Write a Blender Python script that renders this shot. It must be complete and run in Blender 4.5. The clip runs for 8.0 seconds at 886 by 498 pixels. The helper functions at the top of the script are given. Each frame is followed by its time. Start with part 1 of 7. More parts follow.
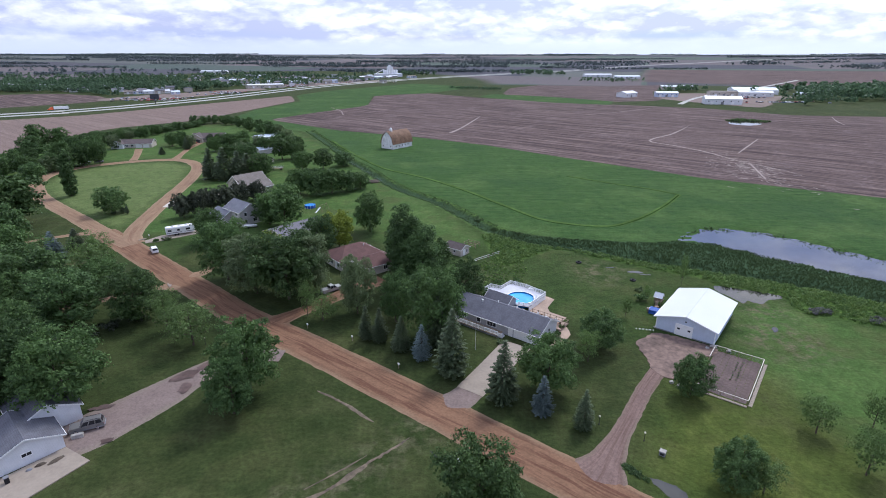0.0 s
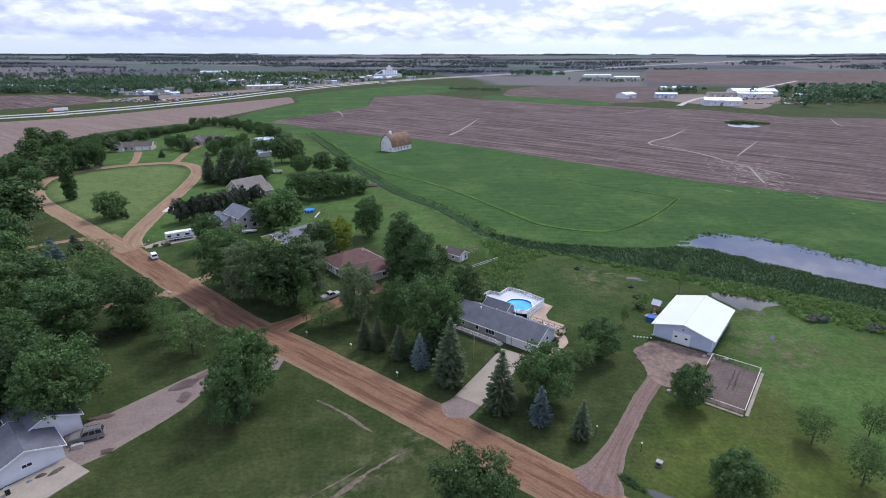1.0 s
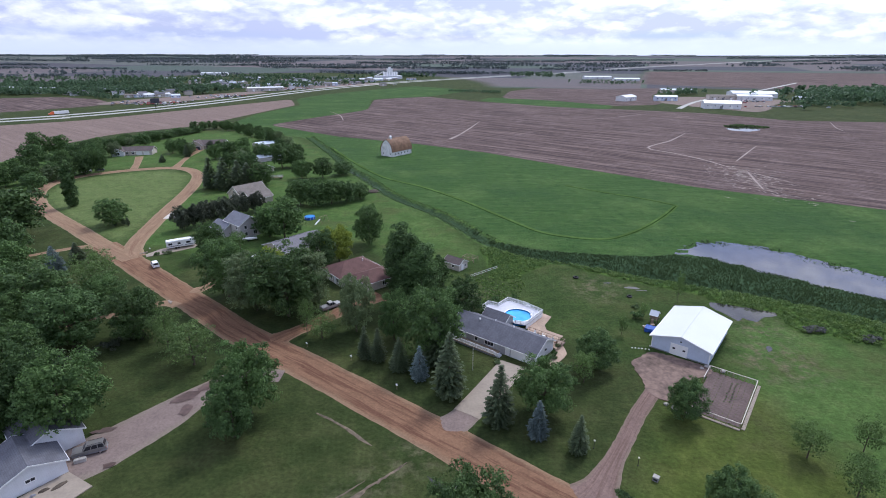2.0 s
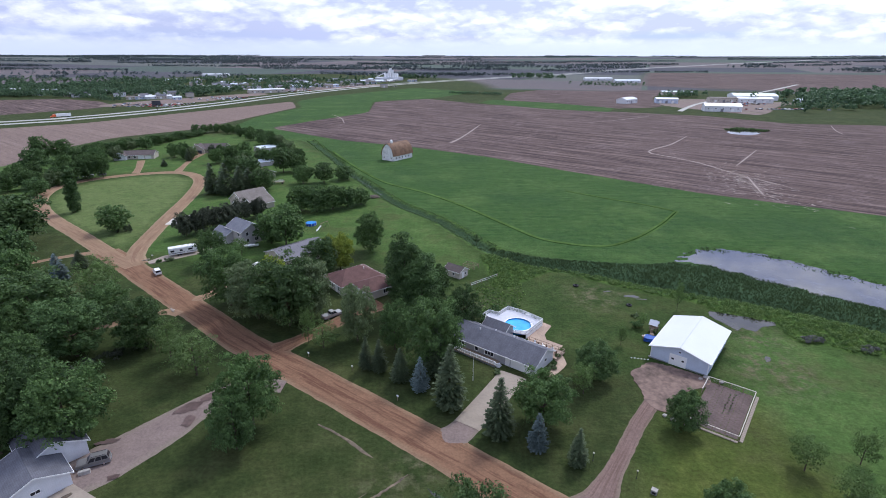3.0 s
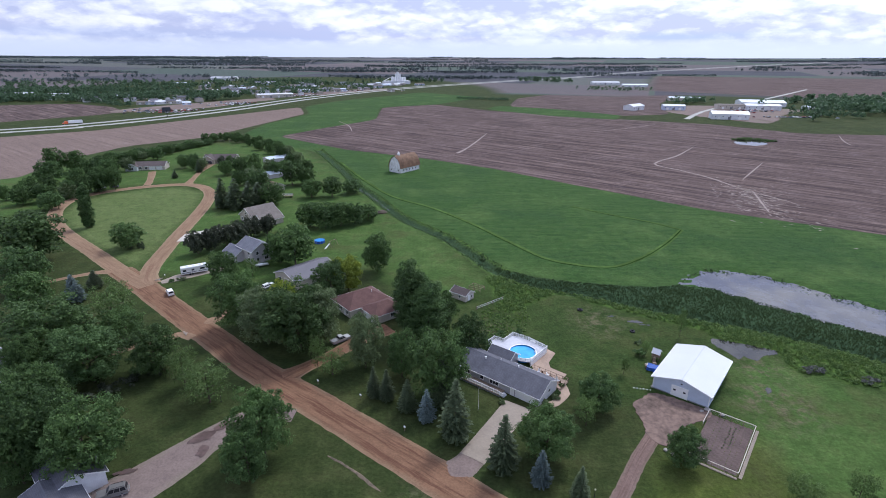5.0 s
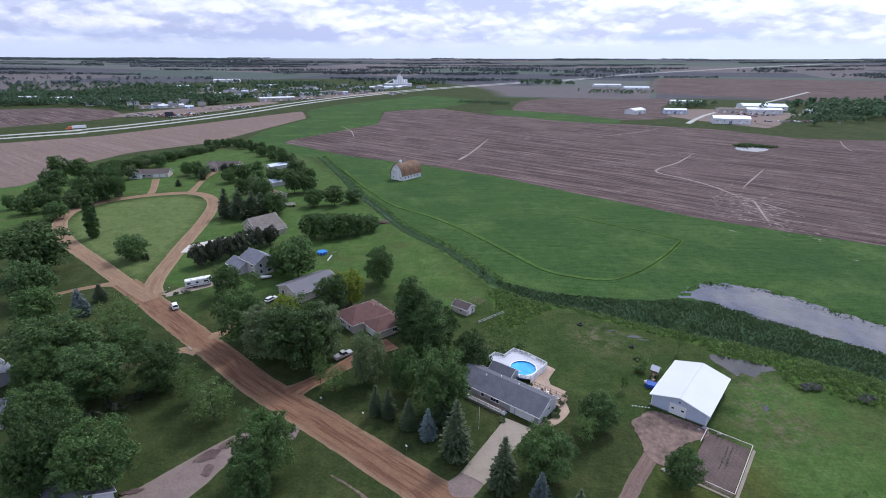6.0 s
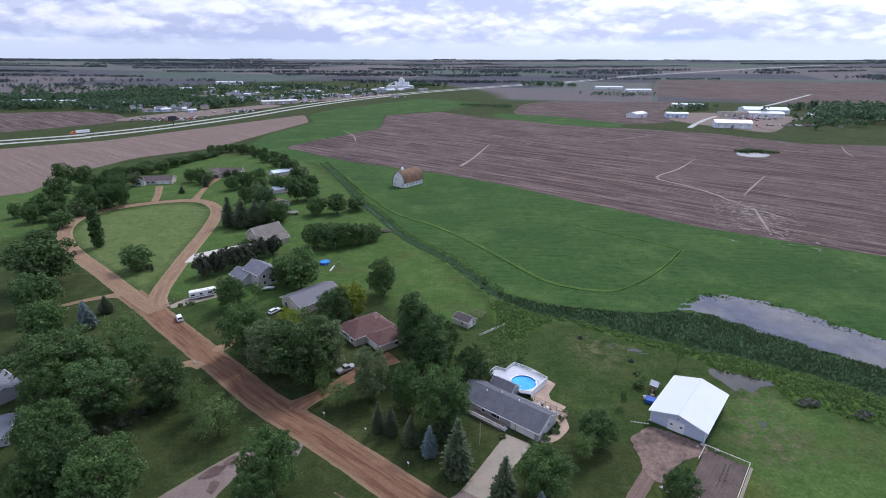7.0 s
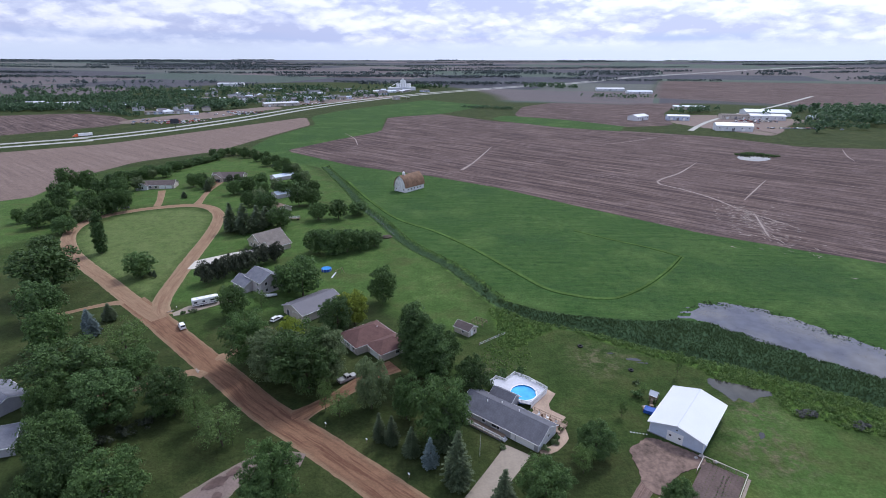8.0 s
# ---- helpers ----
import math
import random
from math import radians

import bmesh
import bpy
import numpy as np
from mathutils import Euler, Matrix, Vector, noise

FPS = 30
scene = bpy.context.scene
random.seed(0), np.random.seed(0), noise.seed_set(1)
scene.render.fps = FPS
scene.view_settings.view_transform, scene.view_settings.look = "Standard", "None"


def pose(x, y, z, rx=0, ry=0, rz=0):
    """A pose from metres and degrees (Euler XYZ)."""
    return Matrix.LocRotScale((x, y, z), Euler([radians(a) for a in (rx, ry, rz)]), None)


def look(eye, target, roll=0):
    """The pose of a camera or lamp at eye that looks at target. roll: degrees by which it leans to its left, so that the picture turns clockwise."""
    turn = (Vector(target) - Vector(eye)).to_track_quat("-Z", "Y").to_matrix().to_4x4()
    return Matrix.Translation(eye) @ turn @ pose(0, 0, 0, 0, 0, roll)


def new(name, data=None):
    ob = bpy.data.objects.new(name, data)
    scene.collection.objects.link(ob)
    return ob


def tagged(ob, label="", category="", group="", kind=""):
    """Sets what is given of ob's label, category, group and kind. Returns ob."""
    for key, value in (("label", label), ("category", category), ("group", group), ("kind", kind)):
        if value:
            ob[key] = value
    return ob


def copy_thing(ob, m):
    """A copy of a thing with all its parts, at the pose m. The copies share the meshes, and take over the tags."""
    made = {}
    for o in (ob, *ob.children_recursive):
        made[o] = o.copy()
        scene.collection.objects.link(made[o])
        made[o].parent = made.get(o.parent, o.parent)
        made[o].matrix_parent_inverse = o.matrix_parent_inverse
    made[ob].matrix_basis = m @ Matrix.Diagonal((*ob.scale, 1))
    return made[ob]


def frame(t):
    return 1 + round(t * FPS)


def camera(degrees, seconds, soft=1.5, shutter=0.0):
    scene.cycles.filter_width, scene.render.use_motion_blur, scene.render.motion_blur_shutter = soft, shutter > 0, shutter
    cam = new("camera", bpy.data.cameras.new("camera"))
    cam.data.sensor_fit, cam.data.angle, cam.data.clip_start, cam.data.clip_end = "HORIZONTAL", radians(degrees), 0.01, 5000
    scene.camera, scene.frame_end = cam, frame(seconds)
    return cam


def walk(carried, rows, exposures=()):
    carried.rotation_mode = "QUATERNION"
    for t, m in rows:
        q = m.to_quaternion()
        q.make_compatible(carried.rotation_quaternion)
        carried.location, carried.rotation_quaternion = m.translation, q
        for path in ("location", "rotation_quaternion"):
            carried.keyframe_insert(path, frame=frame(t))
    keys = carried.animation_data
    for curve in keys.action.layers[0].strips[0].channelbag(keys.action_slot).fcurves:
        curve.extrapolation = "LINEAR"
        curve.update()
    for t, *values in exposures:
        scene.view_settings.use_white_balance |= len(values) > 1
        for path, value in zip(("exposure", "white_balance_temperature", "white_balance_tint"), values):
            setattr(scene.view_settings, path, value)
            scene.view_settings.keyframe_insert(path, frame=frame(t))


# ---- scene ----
# The drone rises almost straight up over the road, looking north and down.
cam = camera(80.0, 8.0, soft=0.95)
PATH = [
    (0.0, 0.000, 0.000, 60.45, 0.000, -20.50, 0.010),
    (0.5, 0.132, 0.120, 61.33, -0.020, -20.53, 0.010),
    (1.0, 0.290, 0.200, 62.45, -0.028, -20.53, 0.012),
    (1.5, 0.420, 0.270, 63.83, -0.016, -20.51, 0.030),
    (3.0, 0.500, 0.330, 67.85, 0.080, -20.44, 0.065),
    (3.5, 0.390, 0.297, 69.00, 0.346, -20.44, 0.102),
    (4.0, 0.280, 0.230, 70.85, 0.570, -20.41, 0.130),
    (4.5, 0.260, 0.180, 73.25, 0.670, -20.40, 0.150),
    (5.0, 0.310, 0.150, 75.80, 0.779, -20.39, 0.146),
    (6.5, 0.430, 0.000, 83.13, 1.075, -20.32, 0.080),
    (7.0, 0.480, -0.080, 85.36, 1.185, -20.30, 0.070),
    (7.5, 0.580, -0.110, 87.15, 1.265, -20.27, 0.068),
    (8.0, 0.640, -0.130, 88.45, 1.336, -20.27, 0.063),
]
walk(cam, [(t, pose(x, y, z, 90 + pitch, 0, yaw) @ pose(0, 0, 0, 0, 0, roll)) for t, x, y, z, yaw, pitch, roll in PATH], [(0.0, 0.11, 5850, 10.3), (3.5, 0.06, 5850, 10.5), (8.0, -0.05, 5850, 10.7)])

# ---- sky and sun: a bright broken overcast, the veiled sun high ahead and to the right ----
SUN_AZ, SUN_EL = radians(34), radians(52)      # azimuth from +y towards +x
world = bpy.data.worlds.new("overcast_sky")
scene.world = world
world.use_nodes = True
wt = world.node_tree
wt.nodes.clear()


class Net:
    """Short ways to add nodes to one tree."""

    def __init__(self, tree):
        self.t = tree

    def n(self, kind, **kw):
        nd = self.t.nodes.new(kind)
        for k, v in kw.items():
            if k == "operation":
                nd.operation = v
            elif k == "blend_type":
                nd.blend_type = v
            elif k == "data_type":
                nd.data_type = v
        return nd

    def link(self, a, b):
        self.t.links.new(a, b)

    def put(self, sock, v):
        if isinstance(v, bpy.types.NodeSocket):
            self.t.links.new(v, sock)
        elif v is not None:
            sock.default_value = v

    def math(self, op, a, b=None, c=None, clamp=False):
        nd = self.n("ShaderNodeMath", operation=op)
        nd.use_clamp = clamp
        for s, v in zip(nd.inputs, (a, b, c)):
            self.put(s, v)
        return nd.outputs[0]

    def vmath(self, op, a, b=None):
        nd = self.n("ShaderNodeVectorMath", operation=op)
        self.put(nd.inputs[0], a)
        self.put(nd.inputs[1], b)
        return nd.outputs[0]

    def noise(self, vec, scale, detail=4.0, rough=0.55, dist=0.0):
        nd = self.n("ShaderNodeTexNoise")
        self.put(nd.inputs["Vector"], vec)
        for k, v in (("Scale", scale), ("Detail", detail), ("Roughness", rough), ("Distortion", dist)):
            nd.inputs[k].default_value = v
        return nd.outputs[0]

    def cells(self, vec, scale, smooth=0.6):
        nd = self.n("ShaderNodeTexVoronoi")
        nd.feature = "SMOOTH_F1"
        self.put(nd.inputs["Vector"], vec)
        nd.inputs["Scale"].default_value, nd.inputs["Smoothness"].default_value = scale, smooth
        return nd.outputs["Distance"]

    def ramp(self, fac, stops, mode="LINEAR"):
        nd = self.n("ShaderNodeValToRGB")
        nd.color_ramp.interpolation = mode
        el = nd.color_ramp.elements
        while len(el) < len(stops):
            el.new(0.5)
        for e, (p, c) in zip(el, stops):
            e.position, e.color = p, (*c, 1.0) if len(c) == 3 else c
        self.put(nd.inputs[0], fac)
        return nd.outputs[0]

    def span(self, v, a, b, lo=0.0, hi=1.0):
        nd = self.n("ShaderNodeMapRange")
        self.put(nd.inputs[0], v)
        for i, x in enumerate((a, b, lo, hi)):
            nd.inputs[1 + i].default_value = x
        return nd.outputs[0]

    def mix(self, fac, a, b, blend="MIX"):
        nd = self.n("ShaderNodeMix", data_type="RGBA", blend_type=blend)
        self.put(nd.inputs[0], fac)
        for s, v in ((nd.inputs[6], a), (nd.inputs[7], b)):
            self.put(s, (*v, 1.0) if isinstance(v, tuple) and len(v) == 3 else v)
        return nd.outputs[2]

    def scaled(self, vec, sx, sy, sz, rot=0.0):
        nd = self.n("ShaderNodeMapping")
        self.put(nd.inputs[0], vec)
        nd.inputs["Scale"].default_value = (sx, sy, sz)
        nd.inputs["Rotation"].default_value = (0, 0, rot)
        return nd.outputs[0]


w = Net(wt)
sky = w.n("ShaderNodeTexSky")
sky.sky_type, sky.sun_disc, sky.sun_elevation, sky.sun_rotation = "NISHITA", False, SUN_EL, SUN_AZ
sky_dim = w.vmath("MULTIPLY", sky.outputs[0], (0.085, 0.085, 0.085))
gen = w.n("ShaderNodeTexCoord").outputs["Generated"]
sep = w.n("ShaderNodeSeparateXYZ")
w.link(gen, sep.inputs[0])
# cloud deck seen in perspective: direction divided by height
up_ = w.math("ADD", w.math("MAXIMUM", sep.outputs[2], 0.0), 0.045)
deck = w.n("ShaderNodeCombineXYZ")
w.link(w.math("DIVIDE", sep.outputs[0], up_), deck.inputs[0])
w.link(w.math("DIVIDE", sep.outputs[1], up_), deck.inputs[1])
bulk = w.scaled(gen, 12.0, 12.0, 30.0)
wisp = w.n("ShaderNodeTexNoise")
w.link(bulk, wisp.inputs["Vector"])
wisp.inputs["Scale"].default_value, wisp.inputs["Detail"].default_value, wisp.inputs["Roughness"].default_value = 1.6, 6.0, 0.62


def heaped(vec):
    """Rounded cloud heaps at two sizes, frayed by finer turbulence."""
    bent = w.vmath("ADD", vec, w.vmath("MULTIPLY", wisp.outputs["Color"], (0.9, 0.9, 0.9)))
    return w.math("ADD", w.math("ADD", w.math("MULTIPLY", w.cells(bent, 1.3), 0.6), w.math("MULTIPLY", w.cells(bent, 3.1), 0.3)), w.math("MULTIPLY", w.noise(vec, 2.2, 6.0, 0.6), 0.35))


puffs = heaped(bulk)
# the same heaps a little higher up: their difference turns tops bright and undersides grey
above = heaped(w.vmath("ADD", bulk, (0.03, 0.03, 0.22)))
relief = w.math("SUBTRACT", puffs, above)
broad = w.noise(w.scaled(gen, 3.2, 3.2, 15.0), 1.0, 3.0, 0.5)
shade = w.math("ADD", w.math("ADD", w.math("MULTIPLY", w.math("SUBTRACT", puffs, 0.55), 0.36), w.math("MULTIPLY", broad, 0.62)), w.math("SUBTRACT", 0.145, w.math("MULTIPLY", relief, 0.62)))
shade = w.math("SUBTRACT", shade, w.math("ADD", w.span(sep.outputs[0], 0.05, 0.45, 0.0, 0.03), w.span(sep.outputs[0], -0.15, -0.5, -0.025, 0.04)))
cloud = w.ramp(shade, [(0.36, (1.10, 1.08, 1.15)), (0.43, (0.97, 0.97, 1.10)), (0.50, (0.78, 0.80, 1.00)), (0.58, (0.60, 0.63, 0.88))])
# long blue-grey base of the far cloud bank, with a pale strip below it down to the horizon
el_noise = w.noise(w.scaled(gen, 7, 7, 40), 1.0, 4.0, 0.6)
el = w.math("ADD", sep.outputs[2], w.math("MULTIPLY", w.math("SUBTRACT", el_noise, 0.5), 0.014))
bank = w.ramp(el, [(0.0, (0, 0, 0)), (0.017, (0.05, 0.05, 0.05)), (0.024, (0.9, 0.9, 0.9)), (0.032, (0.7, 0.7, 0.7)), (0.040, (0.0, 0.0, 0.0))])
streak = w.math("MULTIPLY", w.span(w.noise(w.scaled(gen, 3.0, 3.0, 34), 1.0, 3.0, 0.5), 0.38, 0.58), w.span(sep.outputs[0], 0.05, 0.42, 0.5, 1.0))
cloud = w.mix(w.math("MULTIPLY", bank, streak), cloud, (0.50, 0.60, 0.90))
low = w.ramp(el, [(0.0, (1, 1, 1)), (0.014, (0.85, 0.85, 0.85)), (0.024, (0, 0, 0))])
cloud = w.mix(low, cloud, (0.76, 0.82, 1.0))
# brighter deck where the sun stands behind it
sunny = w.n("ShaderNodeVectorMath", operation="DOT_PRODUCT")
w.link(gen, sunny.inputs[0])
sunny.inputs[1].default_value = (math.sin(SUN_AZ) * math.cos(SUN_EL), math.cos(SUN_AZ) * math.cos(SUN_EL), math.sin(SUN_EL))
glow = w.span(sunny.outputs["Value"], 0.35, 1.0, 0.95, 1.34)
cloud = w.vmath("SCALE", cloud)
w.link(glow, cloud.node.inputs["Scale"])
# an overcast sky is brighter overhead than along the horizon
over = w.span(sep.outputs[2], 0.12, 0.9, 1.0, 1.15)
# the deck overhead is greyer and warmer than the hazy air near the horizon
cloud = w.mix(w.span(sep.outputs[2], 0.12, 0.4), cloud, w.vmath("MULTIPLY", cloud, (1.03, 1.0, 0.93)))
gap = w.math("MULTIPLY", w.span(w.noise(w.scaled(deck.outputs[0], 0.9, 0.9, 1), 1.0, 4.0, 0.55), 0.46, 0.58), w.span(sep.outputs[2], 0.16, 0.30))
cloud = w.mix(w.math("MULTIPLY", gap, 0.65), cloud, (0.26, 0.42, 0.86))
cloud = w.vmath("SCALE", cloud)
w.link(over, cloud.node.inputs["Scale"])
both = w.mix(0.9, sky_dim, cloud)
bg = w.n("ShaderNodeBackground")
w.link(both, bg.inputs[0])
bg.inputs[1].default_value = 1.02
out = w.n("ShaderNodeOutputWorld")
w.link(bg.outputs[0], out.inputs[0])

sun = new("sun", bpy.data.lights.new("sun", "SUN"))
sun.data.energy, sun.data.angle, sun.data.color = 2.7, radians(12), (1.0, 0.96, 0.9)
sun.matrix_world = look((0, 0, 200), (-100 * math.sin(SUN_AZ) * math.cos(SUN_EL), -100 * math.cos(SUN_AZ) * math.cos(SUN_EL), 200 - 100 * math.sin(SUN_EL)))
# ---- materials ----
def material(name, build=None, color=(0.5, 0.5, 0.5), rough=0.8, metal=0.0, vary=0.15, grain=3.0, stain=0.25, bump=0.0, per_object=0.0, spec=0.3):
    """A surface of one base colour, broken by grain, by broad stains and, if asked, from object to object."""
    m = bpy.data.materials.new(name)
    m.use_nodes = True
    g = Net(m.node_tree)
    bs = m.node_tree.nodes["Principled BSDF"]
    bs.inputs["Roughness"].default_value, bs.inputs["Metallic"].default_value = rough, metal
    bs.inputs["Specular IOR Level"].default_value = spec
    if build:
        build(g, bs)
        return m
    co = g.n("ShaderNodeTexCoord").outputs["Object"]
    fine, broad = g.noise(co, grain, 5.0), g.noise(co, stain, 3.0)
    k = g.math("ADD", g.span(fine, 0.25, 0.75, 1 - vary, 1 + vary), g.span(broad, 0.3, 0.7, -vary, vary))
    if per_object:
        rnd = g.n("ShaderNodeObjectInfo").outputs["Random"]
        k = g.math("ADD", k, g.span(rnd, 0, 1, -per_object, per_object))
    c = g.vmath("SCALE", color)
    g.link(k, c.node.inputs["Scale"])
    g.link(c, bs.inputs["Base Color"])
    if bump:
        b = g.n("ShaderNodeBump")
        b.inputs["Strength"].default_value, b.inputs["Distance"].default_value = bump, 0.05
        g.link(fine, b.inputs["Height"])
        g.link(b.outputs[0], bs.inputs["Normal"])
    return m


def ground_build(g, bs):
    """Turf, meadow, marsh and tilled earth, each within the ground's own zones."""
    bs.inputs["Specular IOR Level"].default_value = 0.08
    bs.inputs["Roughness"].default_value = 0.95
    pos = g.n("ShaderNodeNewGeometry").outputs["Position"]

    def zone(name, ragged=1.0, soft=1.0):
        a = g.n("ShaderNodeAttribute")
        a.attribute_name = name
        wob = g.math("MULTIPLY", g.math("SUBTRACT", g.noise(pos, 0.22, 4.0, 0.6), 0.5), 6.0 * ragged)
        return g.span(g.math("ADD", a.outputs["Fac"], wob), -soft, soft)

    fine = g.noise(pos, 1.3, 6.0, 0.65)
    mid = g.noise(pos, 0.11, 5.0, 0.6)
    wide = g.noise(pos, 0.022, 4.0, 0.55)
    # mown turf
    lawn = g.ramp(mid, [(0.30, (0.027, 0.039, 0.012)), (0.48, (0.038, 0.050, 0.016)), (0.66, (0.058, 0.066, 0.025))])
    lawn = g.mix(g.span(wide, 0.35, 0.65, 0.0, 0.8), lawn, (0.028, 0.044, 0.014))
    lawn = g.mix(zone("yard", 0.8, 4.0), lawn, g.ramp(mid, [(0.3, (0.028, 0.049, 0.013)), (0.5, (0.037, 0.060, 0.016)), (0.7, (0.056, 0.076, 0.024))]))
    lawn = g.mix(zone("olive", 1.0, 5.0), lawn, g.ramp(mid, [(0.3, (0.048, 0.070, 0.015)), (0.5, (0.064, 0.084, 0.019)), (0.7, (0.092, 0.104, 0.028))]))
    lawn = g.mix(zone("fresh", 0.8, 4.0), lawn, g.ramp(mid, [(0.3, (0.046, 0.086, 0.021)), (0.5, (0.060, 0.104, 0.027)), (0.7, (0.086, 0.126, 0.038))]))
    lawn = g.mix(g.span(g.noise(pos, 0.055, 5.0, 0.65), 0.50, 0.68, 0, 0.75), lawn, (0.052, 0.062, 0.021))
    lawn = g.mix(zone("dry", 0.5, 3.0), lawn, g.ramp(mid, [(0.3, (0.076, 0.112, 0.034)), (0.7, (0.112, 0.142, 0.052))]))
    # long meadow grass, with wind-laid streaks
    streak = g.noise(g.scaled(pos, 0.05, 0.4, 0.1, radians(35)), 1.0, 5.0, 0.65)
    mead = g.ramp(streak, [(0.3, (0.026, 0.060, 0.015)), (0.5, (0.038, 0.080, 0.020)), (0.72, (0.060, 0.104, 0.031))])
    mead = g.mix(g.span(mid, 0.4, 0.7, 0, 0.5), mead, (0.044, 0.084, 0.022))
    mead = g.mix(g.span(wide, 0.50, 0.66, 0, 0.75), mead, (0.030, 0.066, 0.020))
    mead = g.mix(g.span(g.noise(pos, 0.031, 5.0, 0.6), 0.50, 0.66, 0, 0.7), mead, (0.070, 0.116, 0.033))
    mead = g.mix(g.span(g.noise(pos, 0.16, 5.0, 0.65), 0.52, 0.66, 0, 0.55), mead, (0.026, 0.058, 0.017))
    col = g.mix(zone("meadow", 0.5, 1.5), lawn, mead)
    # rank weeds along the ditch
    weed = g.ramp(g.noise(pos, 0.5, 5.0), [(0.3, (0.040, 0.078, 0.018)), (0.55, (0.064, 0.112, 0.024)), (0.7, (0.100, 0.150, 0.034))])
    col = g.mix(zone("weeds", 0.6, 1.0), col, weed)
    marsh = g.ramp(g.noise(pos, 0.6, 5.0), [(0.3, (0.026, 0.050, 0.024)), (0.6, (0.038, 0.068, 0.031))])
    col = g.mix(zone("marsh", 0.5, 1.0), col, marsh)
    # worn soggy turf
    worn = g.math("MULTIPLY", zone("worn", 1.6, 4.0), g.span(g.noise(pos, 0.35, 5.0, 0.7), 0.46, 0.62))
    col = g.mix(worn, col, (0.105, 0.100, 0.055))
    # tilled earth in drill rows
    turn = g.scaled(pos, 1, 1, 1, radians(39))
    rows = g.noise(g.scaled(turn, 0.010, 0.20, 1), 1.0, 6.0, 0.75)
    clods = g.noise(pos, 0.7, 6.0, 0.7)
    soil = g.ramp(rows, [(0.40, (0.050, 0.036, 0.034)), (0.5, (0.108, 0.078, 0.070)), (0.60, (0.196, 0.146, 0.128))])
    soil = g.mix(g.span(clods, 0.3, 0.7, 0.0, 0.35), soil, (0.10, 0.066, 0.060))
    soil = g.mix(g.span(g.noise(pos, 0.008, 4.0, 0.6), 0.46, 0.68, 0.0, 0.5), soil, (0.150, 0.110, 0.101))
    dry = g.ramp(rows, [(0.35, (0.140, 0.104, 0.090)), (0.5, (0.176, 0.131, 0.113)), (0.66, (0.216, 0.163, 0.142))])
    dry = g.mix(g.span(wide, 0.4, 0.6, 0.0, 0.6), dry, (0.168, 0.124, 0.106))
    furrow = g.noise(g.scaled(turn, 0.02, 0.42, 1), 1.0, 4.0, 0.7)
    soil = g.mix(g.span(furrow, 0.46, 0.60, 0.0, 0.75), soil, (0.046, 0.033, 0.036))
    crust = g.math("MULTIPLY", g.span(g.noise(pos, 0.045, 5.0, 0.7), 0.52, 0.66), g.span(clods, 0.45, 0.6))
    soil = g.mix(g.math("MULTIPLY", crust, 0.7), soil, (0.215, 0.165, 0.158))
    col = g.mix(zone("field", 0.35, 0.8), col, soil)
    col = g.mix(zone("stubble", 0.35, 1.0), col, dry)
    # the far country: a chequer of fields, aerial haze tinted into the colours
    far = g.n("ShaderNodeAttribute")
    far.attribute_name = "far"
    br = g.n("ShaderNodeTexBrick")
    g.link(g.scaled(pos, 0.001, 0.001, 0, radians(20)), br.inputs["Vector"])
    br.offset = 0.37
    for k, v in (("Color1", (0.0, 0.0, 0.0, 1)), ("Color2", (1, 1, 1, 1)), ("Mortar", (0.5, 0.5, 0.5, 1)), ("Scale", 1.0), ("Mortar Size", 0.006), ("Brick Width", 0.83), ("Row Height", 0.36), ("Bias", 0.0)):
        br.inputs[k].default_value = v
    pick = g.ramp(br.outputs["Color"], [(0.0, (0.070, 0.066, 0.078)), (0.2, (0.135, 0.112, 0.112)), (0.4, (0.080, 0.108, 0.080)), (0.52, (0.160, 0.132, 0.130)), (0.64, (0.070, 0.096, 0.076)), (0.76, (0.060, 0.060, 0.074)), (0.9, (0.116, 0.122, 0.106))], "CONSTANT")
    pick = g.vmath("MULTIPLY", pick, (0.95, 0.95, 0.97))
    # blue-grey laid unevenly over the fields, again standing in for haze
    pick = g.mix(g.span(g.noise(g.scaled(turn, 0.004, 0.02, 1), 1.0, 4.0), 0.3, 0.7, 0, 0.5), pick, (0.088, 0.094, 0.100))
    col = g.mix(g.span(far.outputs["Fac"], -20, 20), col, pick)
    k = g.math("MULTIPLY", g.span(fine, 0.25, 0.75, 0.62, 1.38), g.span(g.noise(pos, 0.33, 5.0, 0.65), 0.3, 0.7, 0.80, 1.20))
    c = g.vmath("SCALE", col)
    g.link(k, c.node.inputs["Scale"])
    g.link(c, bs.inputs["Base Color"])
    b = g.n("ShaderNodeBump")
    b.inputs["Strength"].default_value, b.inputs["Distance"].default_value = 0.8, 0.3
    g.link(g.math("ADD", fine, g.math("MULTIPLY", clods, 0.8)), b.inputs["Height"])
    g.link(b.outputs[0], bs.inputs["Normal"])


